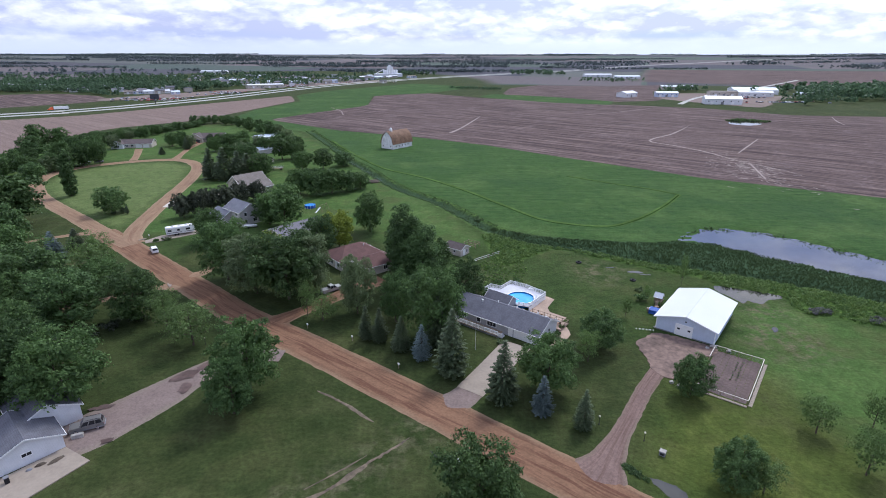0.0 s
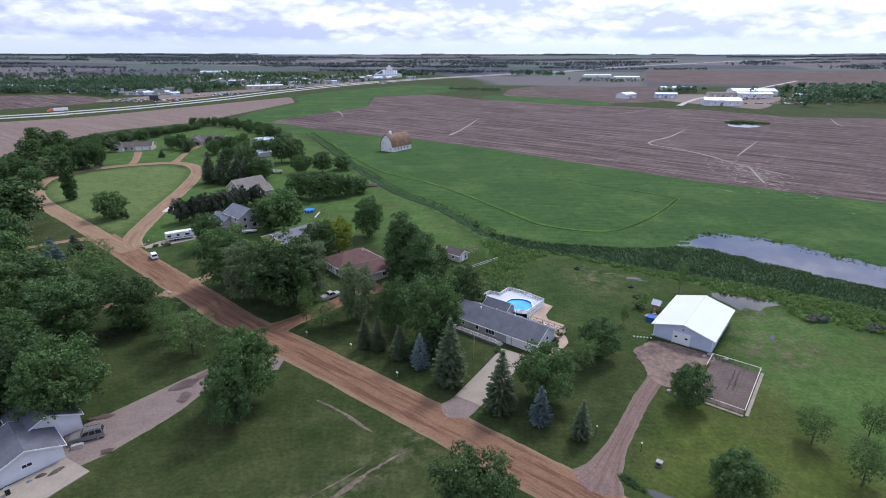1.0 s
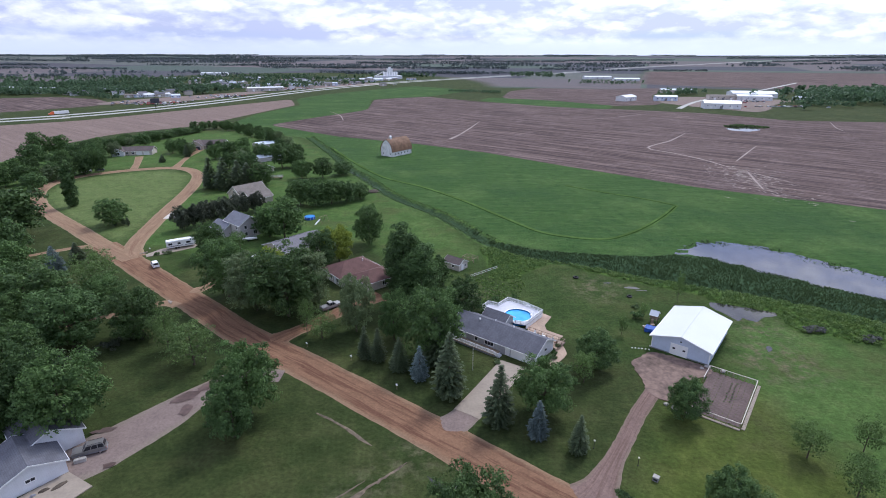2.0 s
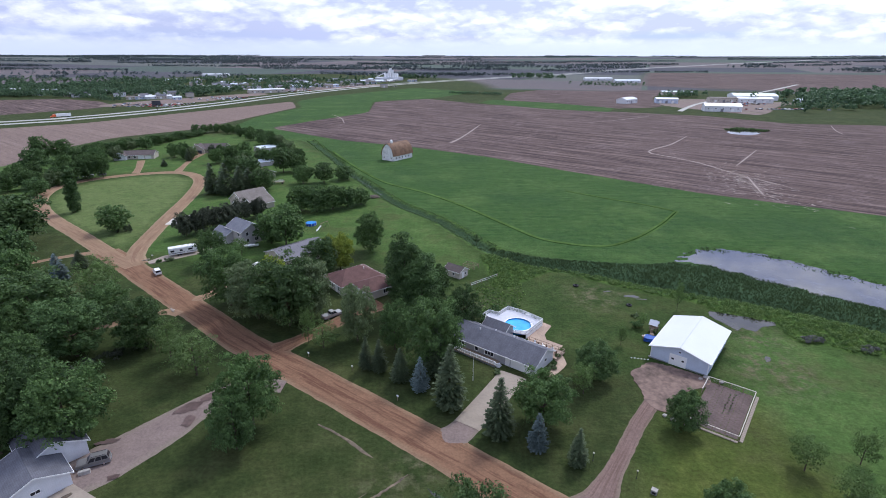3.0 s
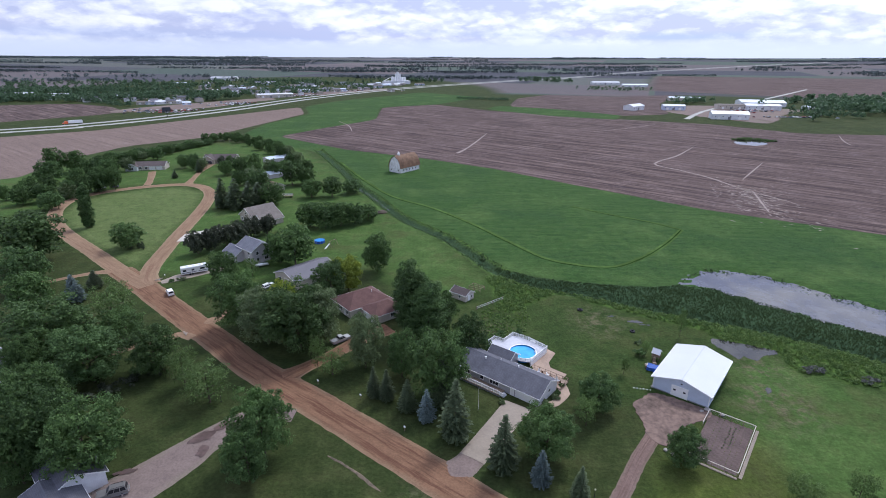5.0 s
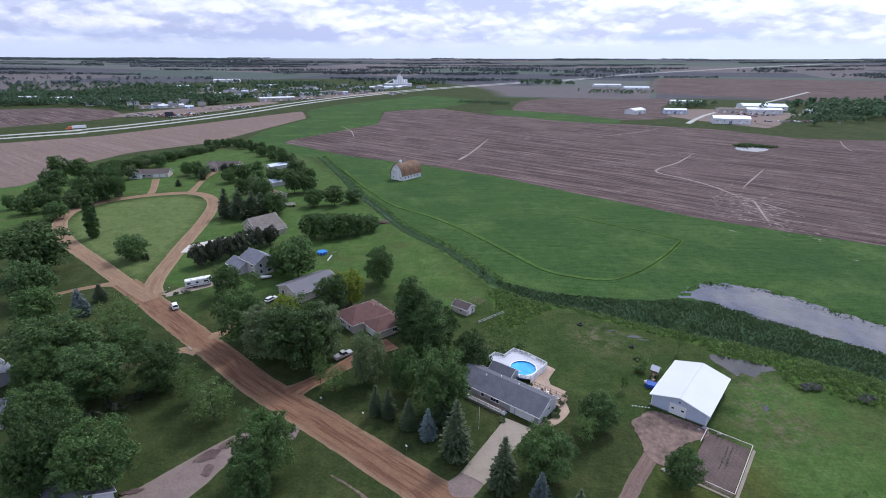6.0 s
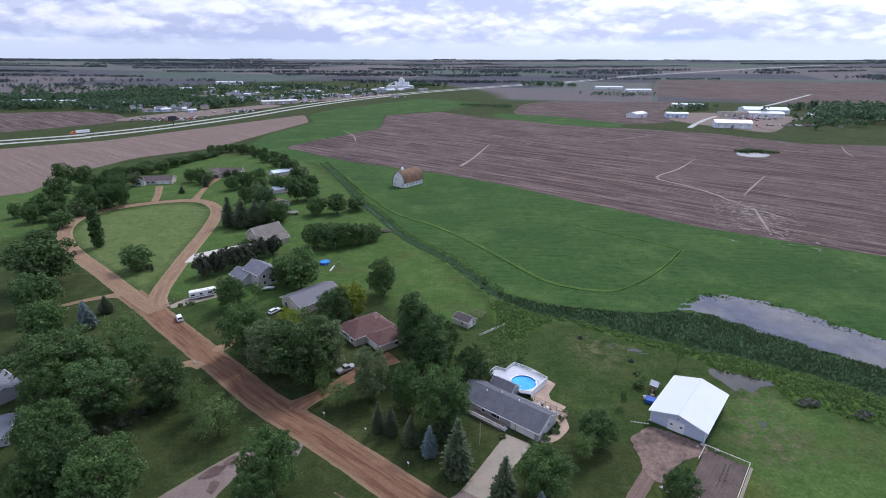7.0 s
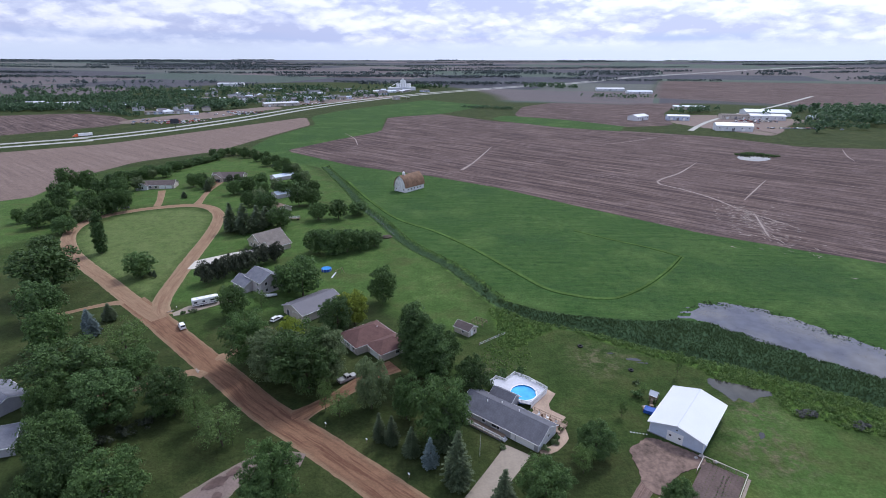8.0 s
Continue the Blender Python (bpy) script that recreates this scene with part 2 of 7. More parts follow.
def gravel_build(base, rut, edge, ruts=True):
    def build(g, bs):
        bs.inputs["Roughness"].default_value, bs.inputs["Specular IOR Level"].default_value = 0.95, 0.1
        uv = g.n("ShaderNodeUVMap")
        uv.uv_map = "along"
        sp = g.n("ShaderNodeSeparateXYZ")
        g.link(uv.outputs[0], sp.inputs[0])
        pos = g.n("ShaderNodeNewGeometry").outputs["Position"]
        fine, mid = g.noise(pos, 2.2, 6.0, 0.7), g.noise(pos, 0.25, 4.0, 0.6)
        col = g.mix(g.span(mid, 0.35, 0.65), base, tuple(0.82 * c for c in base))
        if ruts:
            # wheel tracks run lengthwise and wander a little
            lane = g.math("ADD", g.math("MULTIPLY", sp.outputs[0], 9.0), g.math("MULTIPLY", g.noise(pos, 0.06, 3.0), 1.6))
            cv = g.n("ShaderNodeCombineXYZ")
            g.link(lane, cv.inputs[0])
            g.link(g.math("MULTIPLY", sp.outputs[1], 0.05), cv.inputs[1])
            tr = g.noise(cv.outputs[0], 1.0, 4.0, 0.7)
            col = g.mix(g.span(tr, 0.47, 0.60, 0, 0.95), col, rut)
        side = g.math("ABSOLUTE", g.math("SUBTRACT", sp.outputs[0], 0.5))
        side = g.math("ADD", side, g.math("MULTIPLY", g.math("SUBTRACT", mid, 0.5), 0.25))
        col = g.mix(g.span(side, 0.30, 0.48, 0, 0.9), col, edge)
        c = g.vmath("SCALE", col)
        g.link(g.span(fine, 0.25, 0.75, 0.75, 1.25), c.node.inputs["Scale"])
        g.link(c, bs.inputs["Base Color"])
        b = g.n("ShaderNodeBump")
        b.inputs["Strength"].default_value, b.inputs["Distance"].default_value = 0.5, 0.06
        g.link(fine, b.inputs["Height"])
        g.link(b.outputs[0], bs.inputs["Normal"])
    return build


def leaf_material(name, dark, light, trans=0.33):
    def build(g, bs):
        rnd = g.n("ShaderNodeNewGeometry").outputs["Random Per Island"]
        obj = g.n("ShaderNodeObjectInfo").outputs["Random"]
        co = g.n("ShaderNodeTexCoord").outputs["Object"]
        f = g.math("ADD", g.math("MULTIPLY", rnd, 0.5), g.span(g.noise(co, 0.42, 3.0), 0.34, 0.66, 0.0, 0.5))
        col = g.ramp(f, [(0.15, dark), (0.85, light)])
        c = g.vmath("SCALE", col)
        g.link(g.span(obj, 0, 1, 0.78, 1.22), c.node.inputs["Scale"])
        g.link(c, bs.inputs["Base Color"])
        bs.inputs["Roughness"].default_value, bs.inputs["Specular IOR Level"].default_value = 0.6, 0.25
        tl = g.n("ShaderNodeBsdfTranslucent")
        g.link(c, tl.inputs[0])
        mx = g.n("ShaderNodeMixShader")
        mx.inputs[0].default_value = trans
        g.link(bs.outputs[0], mx.inputs[1])
        g.link(tl.outputs[0], mx.inputs[2])
        om = [n for n in g.t.nodes if n.bl_idname == "ShaderNodeOutputMaterial"][0]
        g.link(mx.outputs[0], om.inputs[0])
    return material(name, build)


def shingle_build(color):
    def build(g, bs):
        bs.inputs["Roughness"].default_value = 0.9
        co = g.n("ShaderNodeTexCoord").outputs["Object"]
        br = g.n("ShaderNodeTexBrick")
        g.link(g.scaled(co, 1, 1, 1.6), br.inputs["Vector"])
        for k, v in (("Color1", (0.93, 0.93, 0.93, 1)), ("Color2", (1.07, 1.07, 1.07, 1)), ("Mortar", (0.78, 0.78, 0.78, 1)), ("Scale", 1.0), ("Mortar Size", 0.02), ("Brick Width", 0.5), ("Row Height", 0.28)):
            br.inputs[k].default_value = v
        st = g.noise(co, 0.5, 4.0)
        c = g.vmath("MULTIPLY", br.outputs[0], color)
        d = g.vmath("SCALE", c)
        g.link(g.span(st, 0.3, 0.7, 0.84, 1.16), d.node.inputs["Scale"])
        g.link(d, bs.inputs["Base Color"])
    return build


def siding_build(color, step=0.22):
    def build(g, bs):
        bs.inputs["Roughness"].default_value = 0.6
        co = g.n("ShaderNodeTexCoord").outputs["Object"]
        sp = g.n("ShaderNodeSeparateXYZ")
        g.link(co, sp.inputs[0])
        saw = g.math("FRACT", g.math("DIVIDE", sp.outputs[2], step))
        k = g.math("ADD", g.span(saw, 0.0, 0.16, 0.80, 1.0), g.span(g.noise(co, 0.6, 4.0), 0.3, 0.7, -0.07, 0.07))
        c = g.vmath("SCALE", color)
        g.link(k, c.node.inputs["Scale"])
        g.link(c, bs.inputs["Base Color"])
    return build


def water_build(color, rough, ior=1.33):
    def build(g, bs):
        bs.inputs["Roughness"].default_value, bs.inputs["IOR"].default_value = rough, ior
        bs.inputs["Specular IOR Level"].default_value = 0.5
        pos = g.n("ShaderNodeNewGeometry").outputs["Position"]
        col = g.mix(g.span(g.noise(pos, 0.2, 4.0), 0.4, 0.65), color, tuple(1.5 * c for c in color))
        g.link(col, bs.inputs["Base Color"])
        b = g.n("ShaderNodeBump")
        b.inputs["Strength"].default_value, b.inputs["Distance"].default_value = 0.12, 0.03
        g.link(g.noise(pos, 1.2, 3.0), b.inputs["Height"])
        g.link(b.outputs[0], bs.inputs["Normal"])
    return build


GROUND = material("turf_and_fields", ground_build)
ROAD = material("red_gravel", gravel_build((0.205, 0.118, 0.073), (0.112, 0.057, 0.037), (0.236, 0.164, 0.104)))
TRACK = material("tan_gravel", gravel_build((0.262, 0.174, 0.112), (0.190, 0.116, 0.076), (0.275, 0.208, 0.130)))
TRODDEN = material("trodden_grass", color=(0.024, 0.050, 0.014), vary=0.35, grain=0.8, stain=0.1, rough=1.0, spec=0.0)
LAID_GRASS = material("laid_grass", color=(0.066, 0.108, 0.032), vary=0.3, grain=0.5, stain=0.06, rough=1.0, spec=0.0)
UMBER_SHINGLE = material("umber_shingles", shingle_build((0.100, 0.080, 0.078)))
BROWN_GRAVEL = material("brown_gravel", gravel_build((0.188, 0.130, 0.112), (0.128, 0.084, 0.070), (0.178, 0.142, 0.108)))
PINK = material("pink_gravel", gravel_build((0.205, 0.158, 0.142), (0.17, 0.125, 0.11), (0.195, 0.165, 0.13), False))


def silt_build(silt, soil, cover):
    """Dried silt that thins out into the soil along its edges."""
    def build(g, bs):
        bs.inputs["Roughness"].default_value, bs.inputs["Specular IOR Level"].default_value = 0.95, 0.05
        uv = g.n("ShaderNodeUVMap")
        uv.uv_map = "along"
        sp = g.n("ShaderNodeSeparateXYZ")
        g.link(uv.outputs[0], sp.inputs[0])
        pos = g.n("ShaderNodeNewGeometry").outputs["Position"]
        side = g.math("ABSOLUTE", g.math("SUBTRACT", sp.outputs[0], 0.5))
        fray = g.math("ADD", g.noise(pos, 0.5, 6.0, 0.7), g.math("MULTIPLY", side, -0.62))
        col = g.mix(g.span(fray, 0.30 - cover, 0.46 - cover), soil, silt)
        c = g.vmath("SCALE", col)
        g.link(g.span(g.noise(pos, 1.3, 5.0), 0.3, 0.7, 0.75, 1.25), c.node.inputs["Scale"])
        g.link(c, bs.inputs["Base Color"])
    return build


SILT_MAT = material("washed_silt", silt_build((0.30, 0.25, 0.225), (0.112, 0.083, 0.080), 0.05))
SILT_FLECK = material("silt_flecks", color=(0.27, 0.225, 0.2), vary=0.5, grain=0.6, stain=0.12)
SILT_DULL = material("thin_silt", silt_build((0.20, 0.155, 0.14), (0.106, 0.078, 0.077), 0.0))
CONCRETE = material("pale_concrete", color=(0.27, 0.226, 0.182), vary=0.1, grain=2.0, stain=0.3)
NEW_CONCRETE = material("new_concrete", color=(0.47, 0.44, 0.39), vary=0.08, grain=2.0, stain=0.3)
HIGHWAY = material("highway_concrete", color=(0.35, 0.345, 0.32), vary=0.06, grain=0.1, stain=0.02)
MUD = material("dark_mud", color=(0.085, 0.055, 0.048), vary=0.3, grain=1.0, rough=0.5)
MUDDY = material("muddy_gravel", color=(0.150, 0.103, 0.084), vary=0.42, grain=0.9, stain=0.22, rough=0.85)
PAVER = material("tan_pavers", color=(0.34, 0.25, 0.19), vary=0.2, grain=4.0)
BED_SOIL = material("garden_soil", color=(0.098, 0.068, 0.062), vary=0.25, grain=3.0, bump=0.5)
POND = material("pond_water", water_build((0.046, 0.050, 0.066), 0.02, 1.6))
PUDDLE = material("puddle_water", water_build((0.034, 0.034, 0.030), 0.03, 1.5))
POOL = material("pool_water", water_build((0.075, 0.33, 0.62), 0.06))
POOL_LINER = material("blue_pool_liner", color=(0.04, 0.22, 0.55), rough=0.4, vary=0.08)
WHITE = material("white_paint", color=(0.78, 0.78, 0.78), rough=0.5, vary=0.05)
WHITE_METAL = material("white_roof_metal", color=(0.58, 0.595, 0.63), rough=0.45, vary=0.03, stain=0.15)
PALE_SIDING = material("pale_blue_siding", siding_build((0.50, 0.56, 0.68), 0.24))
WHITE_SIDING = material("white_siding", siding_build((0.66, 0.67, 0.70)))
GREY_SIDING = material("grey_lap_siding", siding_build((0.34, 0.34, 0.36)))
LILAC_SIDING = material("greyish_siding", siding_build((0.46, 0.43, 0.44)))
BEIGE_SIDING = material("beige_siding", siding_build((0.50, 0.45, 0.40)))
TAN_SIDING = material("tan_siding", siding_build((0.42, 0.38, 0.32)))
WORN_BOARDS = material("worn_white_boards", color=(0.66, 0.66, 0.68), vary=0.2, grain=1.5, stain=0.5)
GREY_SHINGLE = material("grey_shingles", shingle_build((0.112, 0.113, 0.134)))
SLATE_SHINGLE = material("blue_grey_shingles", shingle_build((0.155, 0.160, 0.188)))
BROWN_SHINGLE = material("brown_shingles", shingle_build((0.118, 0.064, 0.058)))
TAUPE_SHINGLE = material("taupe_shingles", shingle_build((0.180, 0.158, 0.142)))
GREY_METAL = material("grey_roof_metal", color=(0.128, 0.122, 0.142), rough=0.6, vary=0.06, stain=0.3)
BLUE_METAL = material("pale_roof_metal", color=(0.56, 0.62, 0.70), rough=0.5, vary=0.06)
RUST_SHINGLE = material("rusty_barn_shingles", color=(0.165, 0.098, 0.062), vary=0.3, grain=2.0, stain=0.35)
GLASS = material("window_glass", color=(0.022, 0.024, 0.03), rough=0.08, vary=0.1, spec=0.3)
BLACK = material("black_rubber", color=(0.018, 0.018, 0.02), rough=0.7)
CHROME = material("bright_trim", color=(0.6, 0.6, 0.62), rough=0.25, metal=0.9)
SILVER = material("silver_car_paint", color=(0.40, 0.395, 0.385), rough=0.3, metal=0.3, vary=0.05)
PEWTER = material("pewter_car_paint", color=(0.20, 0.193, 0.188), rough=0.3, metal=0.3, vary=0.05)
CAR_WHITE = material("white_car_paint", color=(0.78, 0.78, 0.78), rough=0.3, vary=0.04)
CAR_RED = material("red_car_paint", color=(0.40, 0.06, 0.05), rough=0.3, vary=0.05)
CAR_DARK = material("dark_car_paint", color=(0.05, 0.055, 0.07), rough=0.3, vary=0.05)
TRIM_BAND = material("grey_trim", color=(0.20, 0.20, 0.22), rough=0.5)
ORANGE = material("orange_paint", color=(0.62, 0.13, 0.05), rough=0.4)
BLUE_CLOTH = material("blue_tarp", color=(0.03, 0.09, 0.36), rough=0.6)
BARE_WOOD = material("weathered_wood", color=(0.24, 0.18, 0.13), vary=0.25, grain=3.0)
BROWN_WOOD = material("brown_stained_wood", color=(0.13, 0.07, 0.045), vary=0.25, grain=3.0)
DECKING = material("grey_decking", color=(0.50, 0.50, 0.54), vary=0.1, grain=2.0)
STONE = material("field_stone", color=(0.34, 0.32, 0.30), vary=0.25, grain=2.0, bump=0.4)
BARK = material("bark", color=(0.085, 0.066, 0.050), vary=0.3, grain=4.0)
LAMP_GLOBE = material("frosted_globe", color=(0.72, 0.68, 0.55), rough=0.3)
LEAF = leaf_material("green_leaves", (0.041, 0.077, 0.023), (0.112, 0.188, 0.057))
LEAF_PALE = leaf_material("silver_green_leaves", (0.084, 0.118, 0.050), (0.180, 0.236, 0.110))
LEAF_YOUNG = leaf_material("young_green_leaves", (0.070, 0.118, 0.034), (0.165, 0.250, 0.078))
LEAF_DARK = leaf_material("deep_green_leaves", (0.038, 0.073, 0.023), (0.104, 0.176, 0.057))
LEAF_GOLD = leaf_material("golden_green_leaves", (0.100, 0.150, 0.018), (0.290, 0.345, 0.048))
LEAF_PURPLE = leaf_material("dull_purple_leaves", (0.034, 0.044, 0.028), (0.090, 0.104, 0.066))
LEAF_LILAC = leaf_material("grey_purple_leaves", (0.096, 0.104, 0.090), (0.180, 0.178, 0.170))
NEEDLE = leaf_material("spruce_needles", (0.034, 0.052, 0.024), (0.094, 0.124, 0.060), 0.1)
NEEDLE_BLUE = leaf_material("blue_spruce_needles", (0.056, 0.084, 0.078), (0.165, 0.215, 0.210), 0.1)
REED = leaf_material("cattail_blades", (0.058, 0.094, 0.038), (0.086, 0.130, 0.052), 0.4)
WEED = leaf_material("ditch_weeds", (0.064, 0.126, 0.032), (0.170, 0.250, 0.066), 0.4)
# leaf green lifted and blued to carry a little aerial haze
FAR_HAZE_LEAF = leaf_material("lightly_hazed_woodland", (0.050, 0.092, 0.052), (0.118, 0.190, 0.096), 0.4)
# horizon belts: distance haze is put into this pale blue-grey leaf colour
HORIZON_HAZE_LEAF = leaf_material("haze_blue_woodland", (0.086, 0.112, 0.114), (0.130, 0.158, 0.160), 0.45)
WORN_EARTH = material("worn_wet_earth", color=(0.115, 0.088, 0.060), vary=0.45, grain=1.2, stain=0.4, rough=0.7)
# ---- building helpers ----
def part(name, bm, mat, parent=None, label="", m=None):
    """Links a bmesh as one mesh object, as a part of a thing or as a thing."""
    me = bpy.data.meshes.new(name)
    bm.to_mesh(me)
    bm.free()
    me.materials.append(mat)
    ob = new(name, me)
    ob.parent = parent
    if m is not None:
        ob.matrix_basis = m
    return tagged(ob, label)


def data_part(name, verts, faces, mat, parent=None, label="", m=None):
    me = bpy.data.meshes.new(name)
    me.from_pydata(verts, [], faces)
    me.materials.append(mat)
    ob = new(name, me)
    ob.parent = parent
    if m is not None:
        ob.matrix_basis = m
    return tagged(ob, label)


def thing(name, x, y, turn=0.0, z=0.0, label="", category="", group="", kind=""):
    ob = new(name)
    ob.empty_display_size = 0.5
    ob.matrix_basis = pose(x, y, z, 0, 0, turn)
    return tagged(ob, label, category, group, kind)


def block(bm, x0, x1, y0, y1, z0, z1, bevel=0.0):
    """Adds a box to bm."""
    r = bmesh.ops.create_cube(bm, size=1.0, matrix=Matrix.LocRotScale(((x0 + x1) / 2, (y0 + y1) / 2, (z0 + z1) / 2), None, (x1 - x0, y1 - y0, z1 - z0)))
    if bevel:
        es = list({e for v in r["verts"] for e in v.link_edges})
        bmesh.ops.bevel(bm, geom=es, offset=bevel, segments=2, affect="EDGES")


def bm_block(x0, x1, y0, y1, z0, z1, bevel=0.0):
    bm = bmesh.new()
    block(bm, x0, x1, y0, y1, z0, z1, bevel)
    return bm


def rod(bm, a, b, r0, r1=None, n=8):
    """Adds a round bar from a to b."""
    a, b = Vector(a), Vector(b)
    d = b - a
    m = Matrix.Translation((a + b) / 2) @ d.to_track_quat("Z", "Y").to_matrix().to_4x4()
    bmesh.ops.create_cone(bm, cap_ends=True, segments=n, radius1=r0, radius2=r0 if r1 is None else r1, depth=d.length, matrix=m)


def bm_rod(a, b, r0, r1=None, n=8):
    bm = bmesh.new()
    rod(bm, a, b, r0, r1, n)
    return bm


def extruded(outline, depth, axis="y", offset=0.0):
    """A bmesh of a flat outline pushed through a depth. Outline is (x, z) along y, (y, z) along x, or (x, y) along z."""
    bm = bmesh.new()
    put = {"y": lambda a, b, d: (a, d, b), "x": lambda a, b, d: (d, a, b), "z": lambda a, b, d: (a, b, d)}[axis]
    v0 = [bm.verts.new(put(a, b, offset)) for a, b in outline]
    v1 = [bm.verts.new(put(a, b, offset + depth)) for a, b in outline]
    bm.faces.new(v0)
    bm.faces.new(v1[::-1])
    n = len(outline)
    for i in range(n):
        bm.faces.new((v0[i], v1[i], v1[(i + 1) % n], v0[(i + 1) % n]))
    bmesh.ops.recalc_face_normals(bm, faces=bm.faces)
    return bm


def curve_through(pts, step=3.0, closed=False):
    """Evenly spaced points of a smooth curve through pts."""
    P = [np.array(p, float) for p in pts]
    n = len(P)
    out = []
    for i in range(n if closed else n - 1):
        a, b, c, d = (P[(i - 1) % n] if closed or i else P[0], P[i], P[(i + 1) % n], P[(i + 2) % n] if closed or i + 2 < n else P[-1])
        k = max(2, int(np.linalg.norm(c - b) / step))
        for j in range(k):
            t = j / k
            out.append(0.5 * (2 * b + (c - a) * t + (2 * a - 5 * b + 4 * c - d) * t * t + (3 * b - a - 3 * c + d) * t ** 3))
    if not closed:
        out.append(P[-1])
    return np.array(out)


def seg_dist(X, Y, pts):
    """Distance of every (X, Y) from a line of points."""
    best = np.full(X.shape, 1e9)
    if X.size > 5000:
        q = np.array(pts)
        lo, hi = q.min(0) - 70, q.max(0) + 70
        near = (X > lo[0]) & (X < hi[0]) & (Y > lo[1]) & (Y < hi[1])
        if 0 < near.sum() < 0.9 * X.size:
            best[near] = seg_dist(X[near], Y[near], pts)
            return best
    for (ax, ay), (bx, by) in zip(pts[:-1], pts[1:]):
        dx, dy = bx - ax, by - ay
        t = np.clip(((X - ax) * dx + (Y - ay) * dy) / (dx * dx + dy * dy + 1e-9), 0, 1)
        best = np.minimum(best, np.hypot(X - ax - t * dx, Y - ay - t * dy))
    return best


def inside_dist(X, Y, poly):
    """Signed distance to an outline, positive within."""
    d = seg_dist(X, Y, list(poly) + [poly[0]])
    inn = np.zeros(X.shape, bool)
    n = len(poly)
    for i in range(n):
        (ax, ay), (bx, by) = poly[i], poly[(i + 1) % n]
        cross = (ay > Y) != (by > Y)
        inn ^= cross & (X < (bx - ax) * (Y - ay) / (by - ay + 1e-12) + ax)
    return np.where(inn, d, -d)


# ---- the ground: one sheet to the horizon, with its ditch and pond basin ----
DITCH = curve_through([(-110, 440), (-75, 361), (-55, 311), (-45, 293), (-23, 248), (-1, 218), (10, 197), (21, 177), (32, 168), (48, 161.5), (63, 152), (77, 145.5), (91, 138.5), (104, 130.5), (116, 121.5), (130, 109), (160, 84), (240, 20)], 6)
POND_EDGE = [(82, 172), (90, 181), (97, 185), (112, 182), (123, 171), (131, 161), (140, 152), (172, 124), (200, 100), (192, 90), (160, 112), (125, 136), (115, 142), (105, 153), (95, 163)]
MARSH_EDGE = [(16, 187), (24, 180), (32, 175), (41, 172), (51, 170), (60, 168.5), (70, 167.5), (80, 169.5), (89, 168), (97, 164), (108, 154.5), (118, 144), (127, 138), (162, 113), (220, 60), (210, 52), (152, 91), (128, 111), (115.5, 122), (104, 131), (91.5, 137.8), (78, 144), (70.5, 146.5), (63.5, 150.5), (48, 159), (39.5, 163.5), (30, 166), (21, 171)]
WEED_EDGE = [(13, 176), (15.5, 162), (15, 151), (19.6, 147), (26.8, 154), (35.7, 161.5), (41, 160.5), (47, 154.3), (54.5, 150), (61.4, 144.7), (68.5, 141), (75, 137), (76, 132), (83.3, 128.4), (90, 125.3), (88, 119), (89.4, 115.7), (95.7, 114.5), (98.7, 111), (105.4, 109.3), (118, 100), (150, 76), (205, 40), (213, 50), (152, 91), (128, 111), (115.5, 122.5), (104, 131.5), (91.5, 138.5), (78, 144.5), (63.5, 151), (48, 159.5), (39.5, 164), (30, 166.5), (20, 178)]
MEADOW_EDGE = [(-75, 361), (-45, 293), (-23, 248), (-1, 218), (21, 181), (50, 167), (76, 150), (104, 127), (160, 82), (420, -60), (420, 60), (195, 226), (132, 266), (74, 321), (30, 366), (-19, 402), (-85, 438), (-165, 511), (-134, 575), (-90, 650), (-104, 806), (-23, 852), (60, 1000), (-60, 1120), (-190, 900), (-217, 806), (-185, 711), (-208, 600), (-205, 530), (-170, 480), (-110, 430)]
FIELD_EDGE = [(-165, 511), (-85, 439), (-19, 402), (30, 366), (74, 321), (132, 266), (165, 244), (195, 226), (500, -40), (1300, -300), (1500, 300), (900, 420), (560, 500), (438, 535), (353, 549), (299, 617), (204, 665), (159, 712), (59, 756), (-23, 848), (-100, 802), (-90, 650), (-134, 575)]
FIELD_BEYOND = [(80, 790), (215, 700), (290, 720), (330, 870), (430, 1050), (480, 1180), (260, 1150), (120, 980)]
STUBBLE_EDGE = [(-440, 180), (-330, 290), (-277, 330), (-288, 385), (-277, 452), (-230, 506), (-214, 598), (-192, 711), (-222, 800), (-300, 660), (-363, 548), (-415, 506), (-900, 150), (-800, 0)]
DARK_FIELD = [(-700, 800), (-587, 842), (-500, 795), (-441, 730), (-449, 690), (-498, 629), (-560, 560), (-900, 300), (-1300, 560)]
TRACKS = [curve_through(p, 4) for p in ([(-81, 385), (-55, 328), (-33, 288), (-10, 265), (9.7, 238.6), (25.6, 212.1), (37.0, 194.1), (46, 188.2), (54, 185.4), (63.2, 185.6), (77.3, 196.1), (93, 213.4), (106, 231)], [(64, 269), (80.5, 254.4), (96, 242.2), (106, 231)])]
